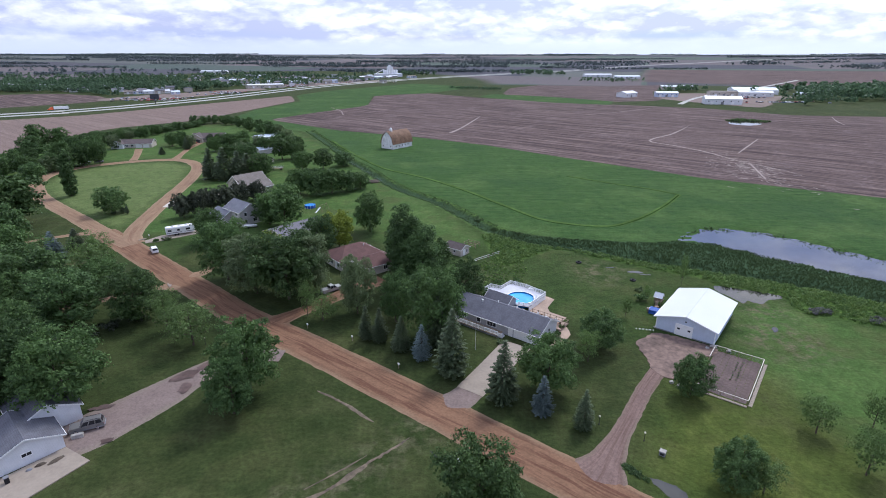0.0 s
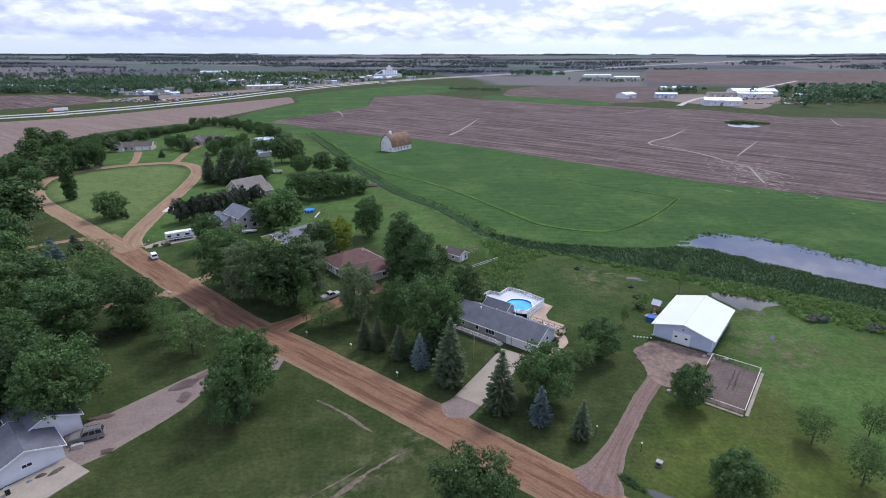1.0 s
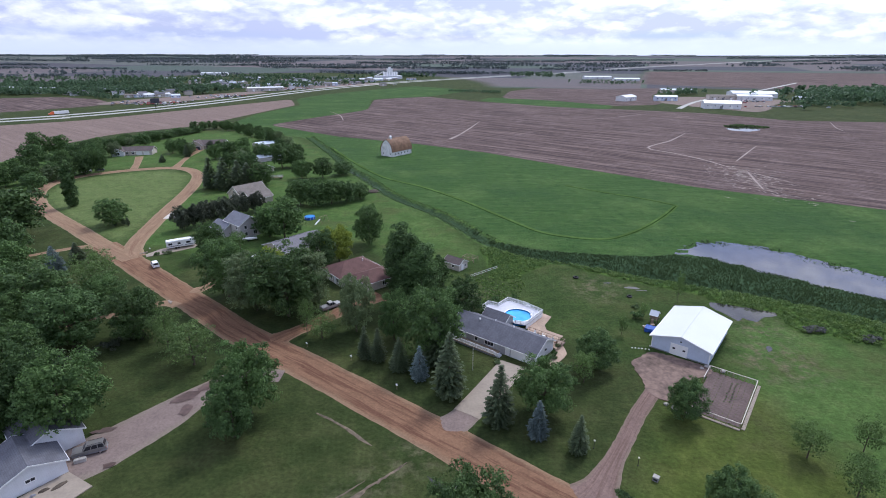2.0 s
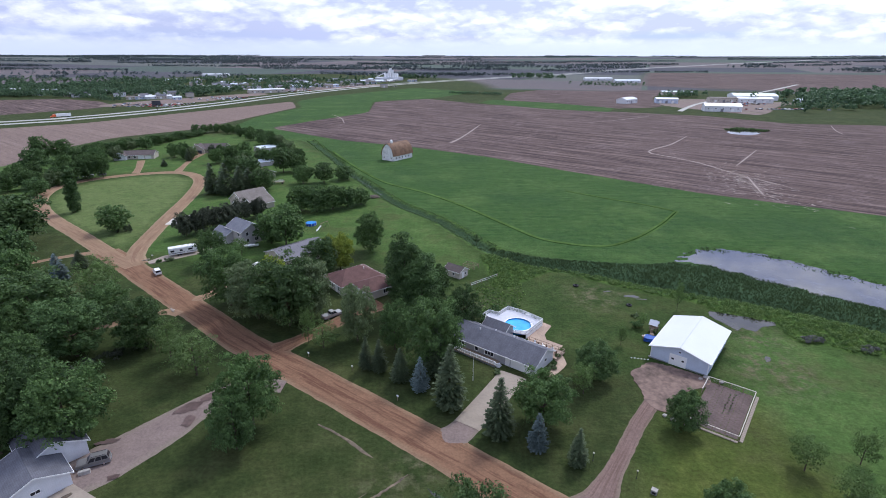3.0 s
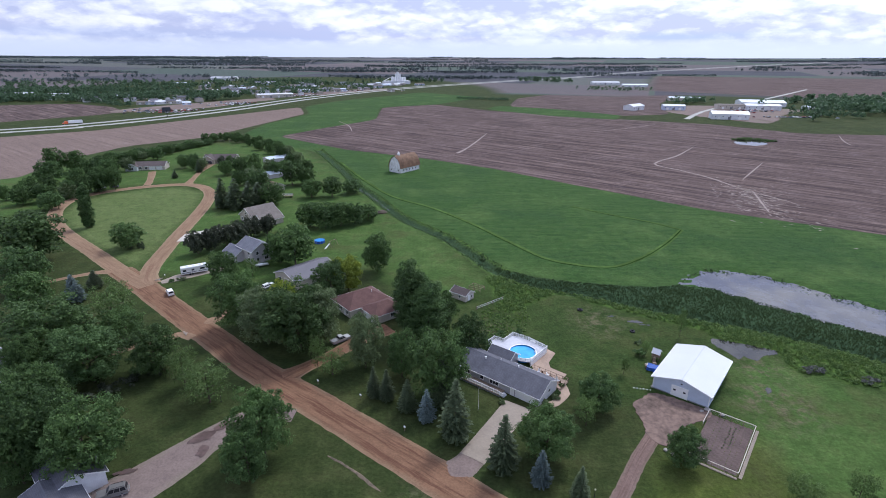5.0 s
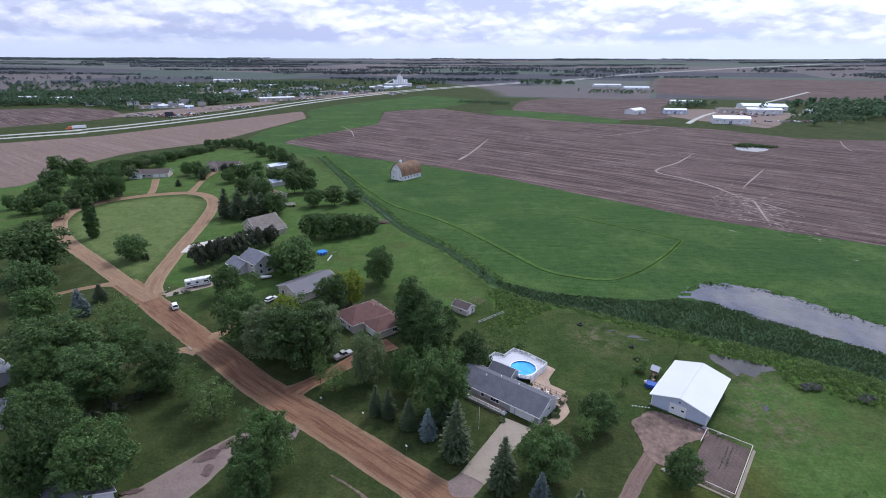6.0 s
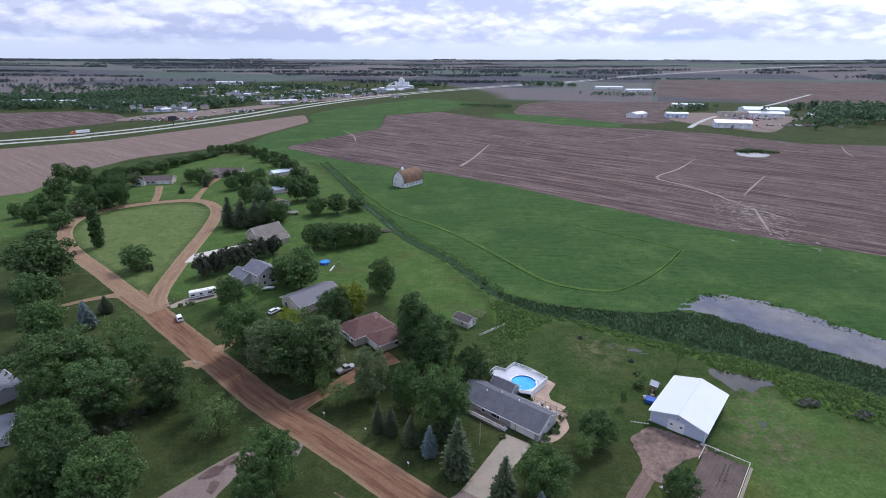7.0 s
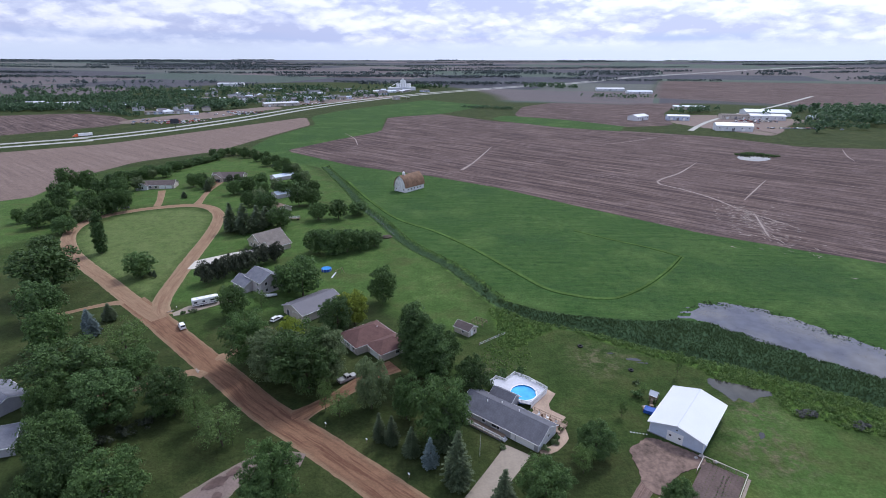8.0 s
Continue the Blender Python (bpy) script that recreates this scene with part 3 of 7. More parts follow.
SILT = ([(37, 539), (26, 494), (15, 452), (6, 426)], [(211, 463), (180, 420), (150, 386), (160, 362), (169, 340), (174, 312)], [(233, 394), (208, 362), (188, 336)], [(279, 382), (288, 371)], [(-130, 630), (-112, 592), (-101, 549)],
        [(384, 534), (364, 498), (354, 474)], [(148, 554), (191, 581), (235, 617)], [(93, 425), (119, 408), (134, 386)], [(7, 425), (-10, 405), (-37, 413)], [(178, 305), (170, 282), (163, 262)], [(172, 312), (180, 296), (186, 280)], [(150, 386), (120, 400), (85, 428)])


def height_at(x, y):
    """Ground height: flat farmland, a cut ditch, a shallow pond basin, low hills at the horizon."""
    x, y = np.asarray(x, float), np.asarray(y, float)
    z = np.zeros(x.shape)
    near = (x > -140) & (x < 260) & (y > 0) & (y < 460)
    if near.any():
        a, b = x[near], y[near]
        z[near] = -1.3 * np.exp(-((seg_dist(a, b, DITCH) / 2.6) ** 2)) - 0.9 / (1 + np.exp(-np.clip((inside_dist(a, b, POND_EDGE) + 1.5 * np.sin(a * 0.62 + 1.7 * np.sin(b * 0.41)) + 0.9 * np.sin(b * 1.3 + a * 0.5)) / 1.6, -40, 40)))
    r = np.hypot(x, y)
    t = np.clip((r - 1500) / 3400, 0, 1)
    return z + 36 * t * t * (3 - 2 * t) * 0.5 + 18 * t + np.where(r > 2000, 3.0 * np.sin(x / 420) * np.sin(y / 610 + 1) * t, 0)


def spacing(lo, hi, step, reach, grow):
    c = list(np.arange(lo, hi + step / 2, step))
    s = step
    while c[-1] < reach:
        s = min(s * grow, 160)
        c.append(c[-1] + s)
    s = step
    while c[0] > -reach:
        s = min(s * grow, 160)
        c.insert(0, c[0] - s)
    return np.array(c)


gx, gy = spacing(-110, 210, 2.0, 4980, 1.07), spacing(60, 310, 2.0, 4980, 1.06)
XX, YY = np.meshgrid(gx, gy)
ZZ = height_at(XX.ravel(), YY.ravel()).reshape(XX.shape)
nx, ny = len(gx), len(gy)
idx = np.arange(nx * ny).reshape(ny, nx)
quads = np.stack([idx[:-1, :-1], idx[:-1, 1:], idx[1:, 1:], idx[1:, :-1]], -1).reshape(-1, 4)
gme = bpy.data.meshes.new("ground")
gme.from_pydata(np.stack([XX, YY, ZZ], -1).reshape(-1, 3).tolist(), [], quads.tolist())
gme.polygons.foreach_set("use_smooth", np.ones(len(quads), bool))
fx, fy = XX.ravel(), YY.ravel()


def zone(name, values):
    a = gme.attributes.new(name, "FLOAT", "POINT")
    a.data.foreach_set("value", np.clip(values, -60, 60).astype(np.float32))


GRASS_STRIP = [(50, 800), (76, 832), (157, 782), (222, 706), (201, 660), (133, 694), (62, 765)]
zone("meadow", np.maximum(inside_dist(fx, fy, MEADOW_EDGE), inside_dist(fx, fy, GRASS_STRIP)))
zone("weeds", np.maximum(inside_dist(fx, fy, WEED_EDGE), 4.0 - seg_dist(fx, fy, DITCH)))
zone("marsh", np.maximum(inside_dist(fx, fy, MARSH_EDGE), 2.6 - seg_dist(fx, fy, DITCH)))
zone("field", np.minimum(-inside_dist(fx, fy, GRASS_STRIP), np.maximum(np.maximum(inside_dist(fx, fy, FIELD_EDGE), inside_dist(fx, fy, FIELD_BEYOND)), np.maximum(inside_dist(fx, fy, DARK_FIELD), inside_dist(fx, fy, [(424, 1200), (760, 925), (1400, 1650), (690, 1900)])))))
zone("stubble", inside_dist(fx, fy, STUBBLE_EDGE))
zone("dry", (inside_dist(fx, fy, [(-117, 181), (-148, 205), (-172, 227), (-190, 245), (-199, 268), (-192, 290), (-178, 302), (-160, 306), (-143, 294), (-133, 265), (-123, 215)])))
zone("yard", np.maximum(inside_dist(fx, fy, [(31, 64), (37, 72), (46, 88), (66, 97), (86, 90), (150, 30), (60, 20), (38, 54)]), np.maximum(inside_dist(fx, fy, [(-90, 160), (-50, 175), (-30, 190), (-5, 128), (18, 124), (32, 110), (36, 104), (66, 96), (72, 70), (110, 40), (190, 30), (110, 110), (60, 160), (20, 185), (-45, 290), (-75, 360), (-160, 330), (-110, 250)]), np.maximum(inside_dist(fx, fy, [(-118, 170), (-95, 150), (-84, 150), (-70, 160), (-95, 172)]), inside_dist(fx, fy, [(-215, 200), (-160, 205), (-120, 180), (-60, 240), (-60, 360), (-150, 480), (-290, 420), (-270, 300)])))))
zone("olive", inside_dist(fx, fy, [(31, 64), (36, 73), (45, 88), (60, 96), (74, 96), (96, 70), (90, 20), (50, 20), (38, 54)]))
zone("fresh", np.maximum(inside_dist(fx, fy, [(-112, 178), (-60, 168), (-45, 188), (-22, 172), (0, 158), (14, 168), (-5, 215), (-48, 290), (-80, 360), (-140, 470), (-212, 470), (-262, 380), (-300, 300), (-225, 225), (-212, 262), (-212, 300), (-180, 316), (-150, 312), (-135, 280), (-122, 220)]), inside_dist(fx, fy, [(64, 94), (72, 116), (84, 122), (100, 108), (190, 40), (120, 20), (70, 58)])))
zone("worn", np.max([9 - np.hypot(fx - 76, fy - 103), 8 - np.hypot(fx - 45, fy - 142), 7 - np.hypot(fx - 80, fy - 118), 6 - np.hypot(fx - 12, fy - 135), 2.6 - seg_dist(fx, fy, [(-30, 50), (-19.9, 59), (-14, 63), (-8.6, 68.4), (-3.8, 73.6)])], axis=0))
town = np.minimum(np.hypot(fx + 380, (fy - 1150) * 0.75) - 480, 1e6)
PURPLE_FIELD = [(424, 1200), (760, 925), (1400, 1650), (690, 1900)]
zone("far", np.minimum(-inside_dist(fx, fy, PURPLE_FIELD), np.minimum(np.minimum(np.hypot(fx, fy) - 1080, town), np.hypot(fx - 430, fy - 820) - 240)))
gme.materials.append(GROUND)
ground = tagged(new("ground", gme), "flat green farmland with lawns, meadow and tilled brown fields", "ground", kind="structure")


# ---- water ----
def sheet(name, pts, z, mat, label, category, kind="structure", jitter=0.35, smooth=True, thick=0.0, step=1.5):
    """A level sheet within an outline."""
    c = curve_through(pts, step, True) if smooth else np.array(pts, float)
    rnd = random.Random(len(c) + int(abs(c[0][0] * 7)))
    c = [(x + rnd.uniform(-jitter, jitter), y + rnd.uniform(-jitter, jitter)) for x, y in c]
    bm = bmesh.new()
    vs = [bm.verts.new((x, y, z)) for x, y in c]
    f = bm.faces.new(vs)
    f.normal_update()
    if f.normal.z < 0:
        f.normal_flip()
    if thick:
        r = bmesh.ops.extrude_face_region(bm, geom=[f])
        for v in r["geom"]:
            if isinstance(v, bmesh.types.BMVert):
                v.co.z -= thick
        bmesh.ops.recalc_face_normals(bm, faces=bm.faces)
    bmesh.ops.triangulate(bm, faces=bm.faces)
    ob = part(name, bm, mat)
    return tagged(ob, label, category, kind=kind)


sheet("pond", [(70, 176), (90, 190), (115, 190), (150, 160), (215, 105), (190, 80), (120, 128), (95, 152)], -0.52, POND, "still grey pond reflecting the overcast sky beside the marsh", "pond", jitter=0)
dm = []
for i, p in enumerate(DITCH):
    if not 262 < p[1] < 325:
        continue
    q = DITCH[min(i + 1, len(DITCH) - 1)] - DITCH[max(i - 1, 0)]
    q = q / np.linalg.norm(q)
    wdt = 0.3 + 0.2 * math.sin(i * 1.7)
    dm.append(((p[0] + q[1] * wdt, p[1] - q[0] * wdt, -1.14), (p[0] - q[1] * wdt, p[1] + q[0] * wdt, -1.14)))
data_part("ditch_water", [v for pr in dm for v in pr], [(2 * i, 2 * i + 1, 2 * i + 3, 2 * i + 2) for i in range(len(dm) - 1)], POND)
tagged(bpy.data.objects["ditch_water"], "narrow strip of water in the bottom of the ditch", "ditch", kind="structure")
for pts in ([(74.7, 132.6), (78.7, 131.4), (83.8, 129.3), (88.7, 126.8), (88.6, 124.6), (84.5, 123.6), (81.2, 121.4), (78.6, 123.4), (77.0, 121.8), (75.6, 125.6), (73.8, 129.2)], [(54, 142.3), (55.2, 143.2), (57.6, 143.0), (58.6, 141.6), (56.6, 141.4), (55.6, 141.8)], [(57, 140.9), (59.5, 140.6), (59.8, 140.1), (57.2, 140.3)],
            [(31.3, 62.7), (32.6, 62.5), (33.6, 61.6), (34.9, 61.0), (35.5, 59.3), (34.8, 58.0), (33.1, 58.7), (32.3, 60.3), (31.5, 61.4)], [(-2.2, 68.6), (-1.2, 67.9), (0.9, 65.6), (0.3, 65.4), (-1.4, 67.2)],
            [(76, 107), (77.5, 107.6), (78, 109), (76.8, 109.2)], [(48.6, 145.8), (50.4, 146.3), (51.6, 145.9), (50.2, 145.5)]):
    sheet("puddle", pts, 0.03, PUDDLE, "shallow rain puddle lying on the wet grass", "puddle", jitter=0.22, step=0.6)
sheet("field_pond", [(256, 480), (266, 500), (278, 506), (288, 498), (284, 480), (268, 470)], 0.04, PUDDLE, "small pale pond in a hollow of the tilled field", "pond", jitter=0.6)


# ---- roads, drives and slabs ----
def ribbon(name, pts, width, mat, label, category="road", z=0.05, crown=0.05, step=2.0, closed=False, edge=0.2):
    """A strip of gravel or concrete along a line; width is one number or one at each point."""
    c = curve_through(pts, step, closed)
    n = len(c)
    mile = np.concatenate([[0], np.cumsum(np.hypot(*np.diff(c, axis=0).T))])
    post = [mile[int(np.argmin(np.hypot(c[:, 0] - p[0], c[:, 1] - p[1])))] for p in pts]
    ws = np.interp(mile, post, width) if not isinstance(width, (int, float)) else np.full(n, float(width))
    rnd = random.Random(n * 13 + int(abs(pts[0][0])))
    cols = 8
    vs, uv, dist = [], [], 0.0
    for i in range(n):
        a, b = (c[(i - 1) % n], c[(i + 1) % n]) if closed else (c[max(i - 1, 0)], c[min(i + 1, n - 1)])
        t = (b - a) / np.linalg.norm(b - a)
        if i:
            dist += np.linalg.norm(c[i] - c[i - 1])
        l, r = rnd.uniform(-edge, edge), rnd.uniform(-edge, edge)
        for j in range(cols + 1):
            u = j / cols
            s = (u - 0.5) * ws[i] + (l if j == 0 else r if j == cols else 0)
            vs.append((c[i][0] + t[1] * s, c[i][1] - t[0] * s, (-0.06 if j in (0, cols) else z) + crown * (1 - (2 * u - 1) ** 2)))
            uv.append((u, dist))
    fs = []
    for i in range(n if closed else n - 1):
        k = (i + 1) % n
        for j in range(cols):
            fs.append((i * (cols + 1) + j, i * (cols + 1) + j + 1, k * (cols + 1) + j + 1, k * (cols + 1) + j))
    ob = data_part(name, vs, fs, mat)
    lay = ob.data.uv_layers.new(name="along")
    for lp in ob.data.loops:
        lay.data[lp.index].uv = uv[lp.vertex_index]
    ob.data.polygons.foreach_set("use_smooth", np.ones(len(fs), bool))
    return tagged(ob, label, category, kind="structure")


ribbon("road", [(60, 29), (23.4, 59.1), (7.5, 71.8), (-3.2, 80.4), (-30.8, 101.7), (-49.2, 115.2), (-64.6, 129), (-89, 150.4), (-107, 166.5), (-122, 179)], 9.8, ROAD, "red-brown gravel road with wheel tracks between the lawns", z=0.06)
ribbon("road", [(-104, 164.5), (-122, 179), (-144.2, 198), (-164, 214.5), (-183, 232.5), (-199, 254), (-205.5, 274), (-201, 291.5), (-182, 307.5), (-158, 313), (-139.5, 297), (-129, 267), (-119, 216), (-111, 180), (-104, 167)], 7.4, TRACK, "tan gravel loop road round a lawn island", z=0.075)
for nm, pts, wd, mt, lb in (
        ("driveway", [(22.6, 62), (25.9, 66.4), (29.9, 72.4), (33.4, 77.4), (38.2, 84.6), (43.3, 91.2), (46.6, 95.8), (49.5, 100.5)], [13, 6.2, 3.7, 3.5, 3.5, 3.7, 5.6, 8], BROWN_GRAVEL, "gravel drive leading to the white-roofed shed"),
        ("driveway", [(0.3, 79), (4.0, 83.0), (6.3, 86)], [8.5, 6.4, 5.8], PINK, "wet gravel apron at the road end of a concrete drive"),
        ("driveway", [(-42, 110), (-36.5, 116), (-31, 122), (-24, 131), (-17, 137)], [9, 5, 5, 6, 8], ROAD, "red gravel drive up to the brown-roofed house"),
        ("driveway", [(-74, 137), (-69.5, 143), (-67, 150), (-63, 160)], [7, 3.6, 3.6, 3.6], TRACK, "short gravel drive beside the trees"),
        ("driveway", [(-72, 131), (-77, 132), (-84, 127), (-90, 122.5), (-97, 119)], [5, 4, 3.2, 3.2, 3.2], TRACK, "gravel drive running in under the trees"),
        ("driveway", [(-123, 178), (-129, 176.5), (-136, 172), (-141, 168), (-150, 163)], [6, 4, 3, 3, 3], TRACK, "pale gravel drive crossing the lawn"),
        ("driveway", [(-34, 97), (-42, 97), (-48, 91.5), (-53, 83), (-59, 74.5), (-63, 70)], [5, 6, 7.5, 11, 12.5, 12], PINK, "broad pinkish gravel drive with wet patches"),
        ("driveway", [(-183.5, 311), (-190, 327), (-201, 350)], [5, 4.5, 5.5], TRACK, "gravel drive to a house beyond the loop"),
        ("driveway", [(-160, 313), (-164, 330), (-169, 352), (-172, 378)], [6, 4, 4, 6], TRACK, "gravel drive to a house beyond the loop")):
    ribbon(nm, pts, wd, mt, lb, "driveway", z=0.052, step=1.2, edge=0.16)
ribbon("driveway", [(5.0, 84.3), (10.5, 92.6), (16.2, 101.5)], [6.2, 6.6, 7.2], CONCRETE, "pale concrete drive up to the garage", "driveway", z=0.115, edge=0.03)
sheet("slab", [(-61.5, 69.3), (-55.6, 66.2), (-60, 58.5), (-66, 58.5), (-67, 62)], 0.16, CONCRETE, "concrete slab along the side of the garage", "slab", jitter=0.0, smooth=False, thick=0.3)
sheet("slab", [(-101.5, 169.3), (-98.8, 174.6), (-84, 184.5), (-82, 181), (-97, 168.5), (-100, 167)], 0.14, CONCRETE, "concrete pad under the parked trailer", "slab", jitter=0.0, smooth=False, thick=0.25)
sheet("slab", [(-116.2, 210.6), (-117.2, 220.4), (-104, 231.5), (-92, 239), (-90, 235), (-102, 225.4), (-109.4, 211.6)], 0.13, NEW_CONCRETE, "pale concrete drive off the loop road", "slab", jitter=0.0, smooth=False, thick=0.25)
sheet("patio", [(21.5, 118.6), (26.9, 126.2), (29, 124), (26.4, 119.4), (26.4, 117), (30, 114), (27.8, 111.2), (22.2, 114.5)], 0.10, PAVER, "tan paved patio beside the pool deck", "patio", jitter=0.1, smooth=False, thick=0.2)
sheet("path", [(21.2, 101.6), (24, 103), (26.6, 107), (26.6, 111), (28.6, 110.5), (29, 106), (25.6, 101.5), (22.4, 100.2)], 0.08, PAVER, "curved gravel bed path along the gable", "path", jitter=0.1, thick=0.2)
sheet("yard", [(42.8, 102.1), (45.4, 104.6), (48.7, 106.6), (53.1, 104.8), (57.0, 102.1), (59.4, 99.3), (57.3, 97.0), (54.6, 96.1), (51.5, 94.6), (48.2, 91.7), (45.2, 88.3), (42.5, 91.7), (42.9, 94.8), (42.6, 98.8)], 0.125, MUDDY, "muddy trampled gravel yard before the shed", "yard", jitter=0.28, step=0.6, thick=0.2)
for i, pts in enumerate(([(-49.6, 93.6), (-47.6, 94.4), (-47.2, 92.5), (-49.8, 91.4)], [(-51.6, 91.2), (-49, 91.3), (-50, 88.6), (-53.6, 87.6)], [(-50, 86.9), (-48.3, 86.3), (-48.6, 83.8), (-50.4, 84.2)], [(-63.6, 79.4), (-60.4, 80.4), (-60, 79.6), (-63.4, 78.4)], [(-56.5, 70.6), (-55.2, 71.6), (-54.6, 71), (-56, 70)])):
    sheet("wet_patch", pts, 0.185, MUD, "dark wet patch on the gravel drive", "wet patch", jitter=0.26, step=0.5)
for pts, wd in zip(TRACKS, (2.6, 1.6)):
    ribbon("laid_grass_strip", [(q[0] + 0.5, q[1] + 0.9) for q in pts], wd, LAID_GRASS, "pale strip of flattened grass along a meadow track", "track", z=0.03, crown=0.02, step=4.0, edge=0.35)
for pts, wd in zip(TRACKS, (0.8, 0.45)):
    ribbon("trodden_track", [tuple(q) for q in pts], wd, TRODDEN, "thin dark track trodden through the meadow grass", "track", z=0.045, crown=0.02, step=4.0, edge=0.25)
for i, pts in enumerate(SILT):
    k = len(pts)
    wide = 2.6 if i in (0, 1, 9) else 1.9
    ribbon("silt_streak", pts, [0.8] + [wide] * (k - 2) + [wide * (1.8 if i == 0 else 0.6)], SILT_MAT if i not in (7, 8, 11) else SILT_DULL, "pale streak of washed silt on the tilled field", "silt", z=0.06, crown=0.02, step=2.5, edge=0.55)
ribbon("worn_track", [(-32, 48.5), (-25, 54.8), (-19.6, 58.4), (-16.6, 60.6), (-14.2, 63.1), (-11.9, 65.6), (-8.6, 68.6), (-5.6, 71.6)], [1.2, 1.7, 1.5, 0.3, 1.5, 0.5, 0.5, 0.1], WORN_EARTH, "eroded wet earth track worn into the lawn", "track", z=0.035, crown=0.02, step=0.7, edge=0.55)
ribbon("wet_rut", [(-23.9, 84.6), (-21.6, 83.2), (-19.2, 81.5), (-16.8, 79.7), (-14.2, 77.3), (-12.0, 75.5)], [0.2, 0.7, 0.5, 0.9, 0.8, 0.2], WORN_EARTH, "shallow wet rut worn along the roadside lawn", "rut", z=0.03, crown=0.02, step=0.7, edge=0.22)
ribbon("worn_track", [(-20.5, 60.4), (-17.2, 63.0), (-14.6, 65.2), (-12.2, 67.4)], [0.2, 0.35, 0.3, 0.15], WORN_EARTH, "thin eroded earth rut in the lawn", "track", z=0.03, crown=0.02, step=0.9, edge=0.2)
HW = np.array(curve_through([(-1400, -150), (-900, 190), (-445, 545), (-410, 576), (-360, 650), (-307, 775), (-266, 915), (-202, 1074), (-107, 1247), (23, 1418), (189, 1600), (391, 1783), (688, 2148), (1220, 2590), (2200, 3300)], 40))
for off in (-13.0, 13.0):
    line = []
    for i, p in enumerate(HW):
        q = HW[min(i + 1, len(HW) - 1)] - HW[max(i - 1, 0)]
        q = q / np.linalg.norm(q)
        line.append((p[0] + q[1] * off, p[1] - q[0] * off))
    hw = ribbon("highway", line, 8.0, HIGHWAY, "pale concrete carriageway of a divided highway", "highway", z=0.25, crown=0.15, step=40, edge=0.0)
    for v in hw.data.vertices:
        v.co.z += float(height_at(v.co.x, v.co.y)) + (0.1 if v.co.z > 0 else 0)
# ---- trees ----
def leaf_cloud(centres, radii, per, size, seed, flat=0.0):
    """Vertices and faces of many small folded leaf sprays round the centres of clumps."""
    rg = np.random.RandomState(seed)
    vs, fs = [], []
    for c, r, k in zip(centres, radii, per):
        d = rg.normal(size=(k, 3))
        d /= np.linalg.norm(d, axis=1)[:, None]
        d[:, 2] = np.where(d[:, 2] < -0.35, -d[:, 2] * 0.5, d[:, 2])
        rr = r * (0.55 + 0.5 * rg.rand(k) ** 0.6)
        p = np.array(c) + d * rr[:, None] * np.array([1, 1, 0.8])
        nrm = d + rg.normal(size=(k, 3)) * 0.36 + np.array([0, 0, 0.25])
        nrm /= np.linalg.norm(nrm, axis=1)[:, None]
        a = np.cross(nrm, rg.normal(size=(k, 3)))
        a /= np.linalg.norm(a, axis=1)[:, None] + 1e-9
        b = np.cross(nrm, a)
        s = size * (0.6 + 0.8 * rg.rand(k))[:, None]
        base = len(vs)
        q = np.stack([p - a * s, p + b * s * 0.62 + nrm * s * 0.12, p + a * s, p - b * s * 0.62 + nrm * s * 0.12], 1)
        vs.extend(q.reshape(-1, 3).tolist())
        fs.extend([(base + 4 * i, base + 4 * i + 1, base + 4 * i + 2, base + 4 * i + 3) for i in range(k)])
    return vs, fs


def trunk_and_limbs(h, w, clear, seed, limbs=6, r=0.22):
    rg = random.Random(seed)
    bm = bmesh.new()
    bend = (rg.uniform(-0.3, 0.3), rg.uniform(-0.3, 0.3))
    rod(bm, (0, 0, -0.15), (bend[0] * 0.4, bend[1] * 0.4, clear), r * 1.25, r, 8)
    rod(bm, (bend[0] * 0.4, bend[1] * 0.4, clear), (bend[0], bend[1], h * 0.8), r, r * 0.25, 7)
    for i in range(limbs):
        a = i * 2.4 + rg.uniform(-0.4, 0.4)
        z0 = clear + (h * 0.5 - clear) * i / limbs
        rod(bm, (bend[0] * 0.5, bend[1] * 0.5, z0), (math.cos(a) * w * 0.36, math.sin(a) * w * 0.36, z0 + h * 0.2), r * 0.5, r * 0.12, 5)
    return bm


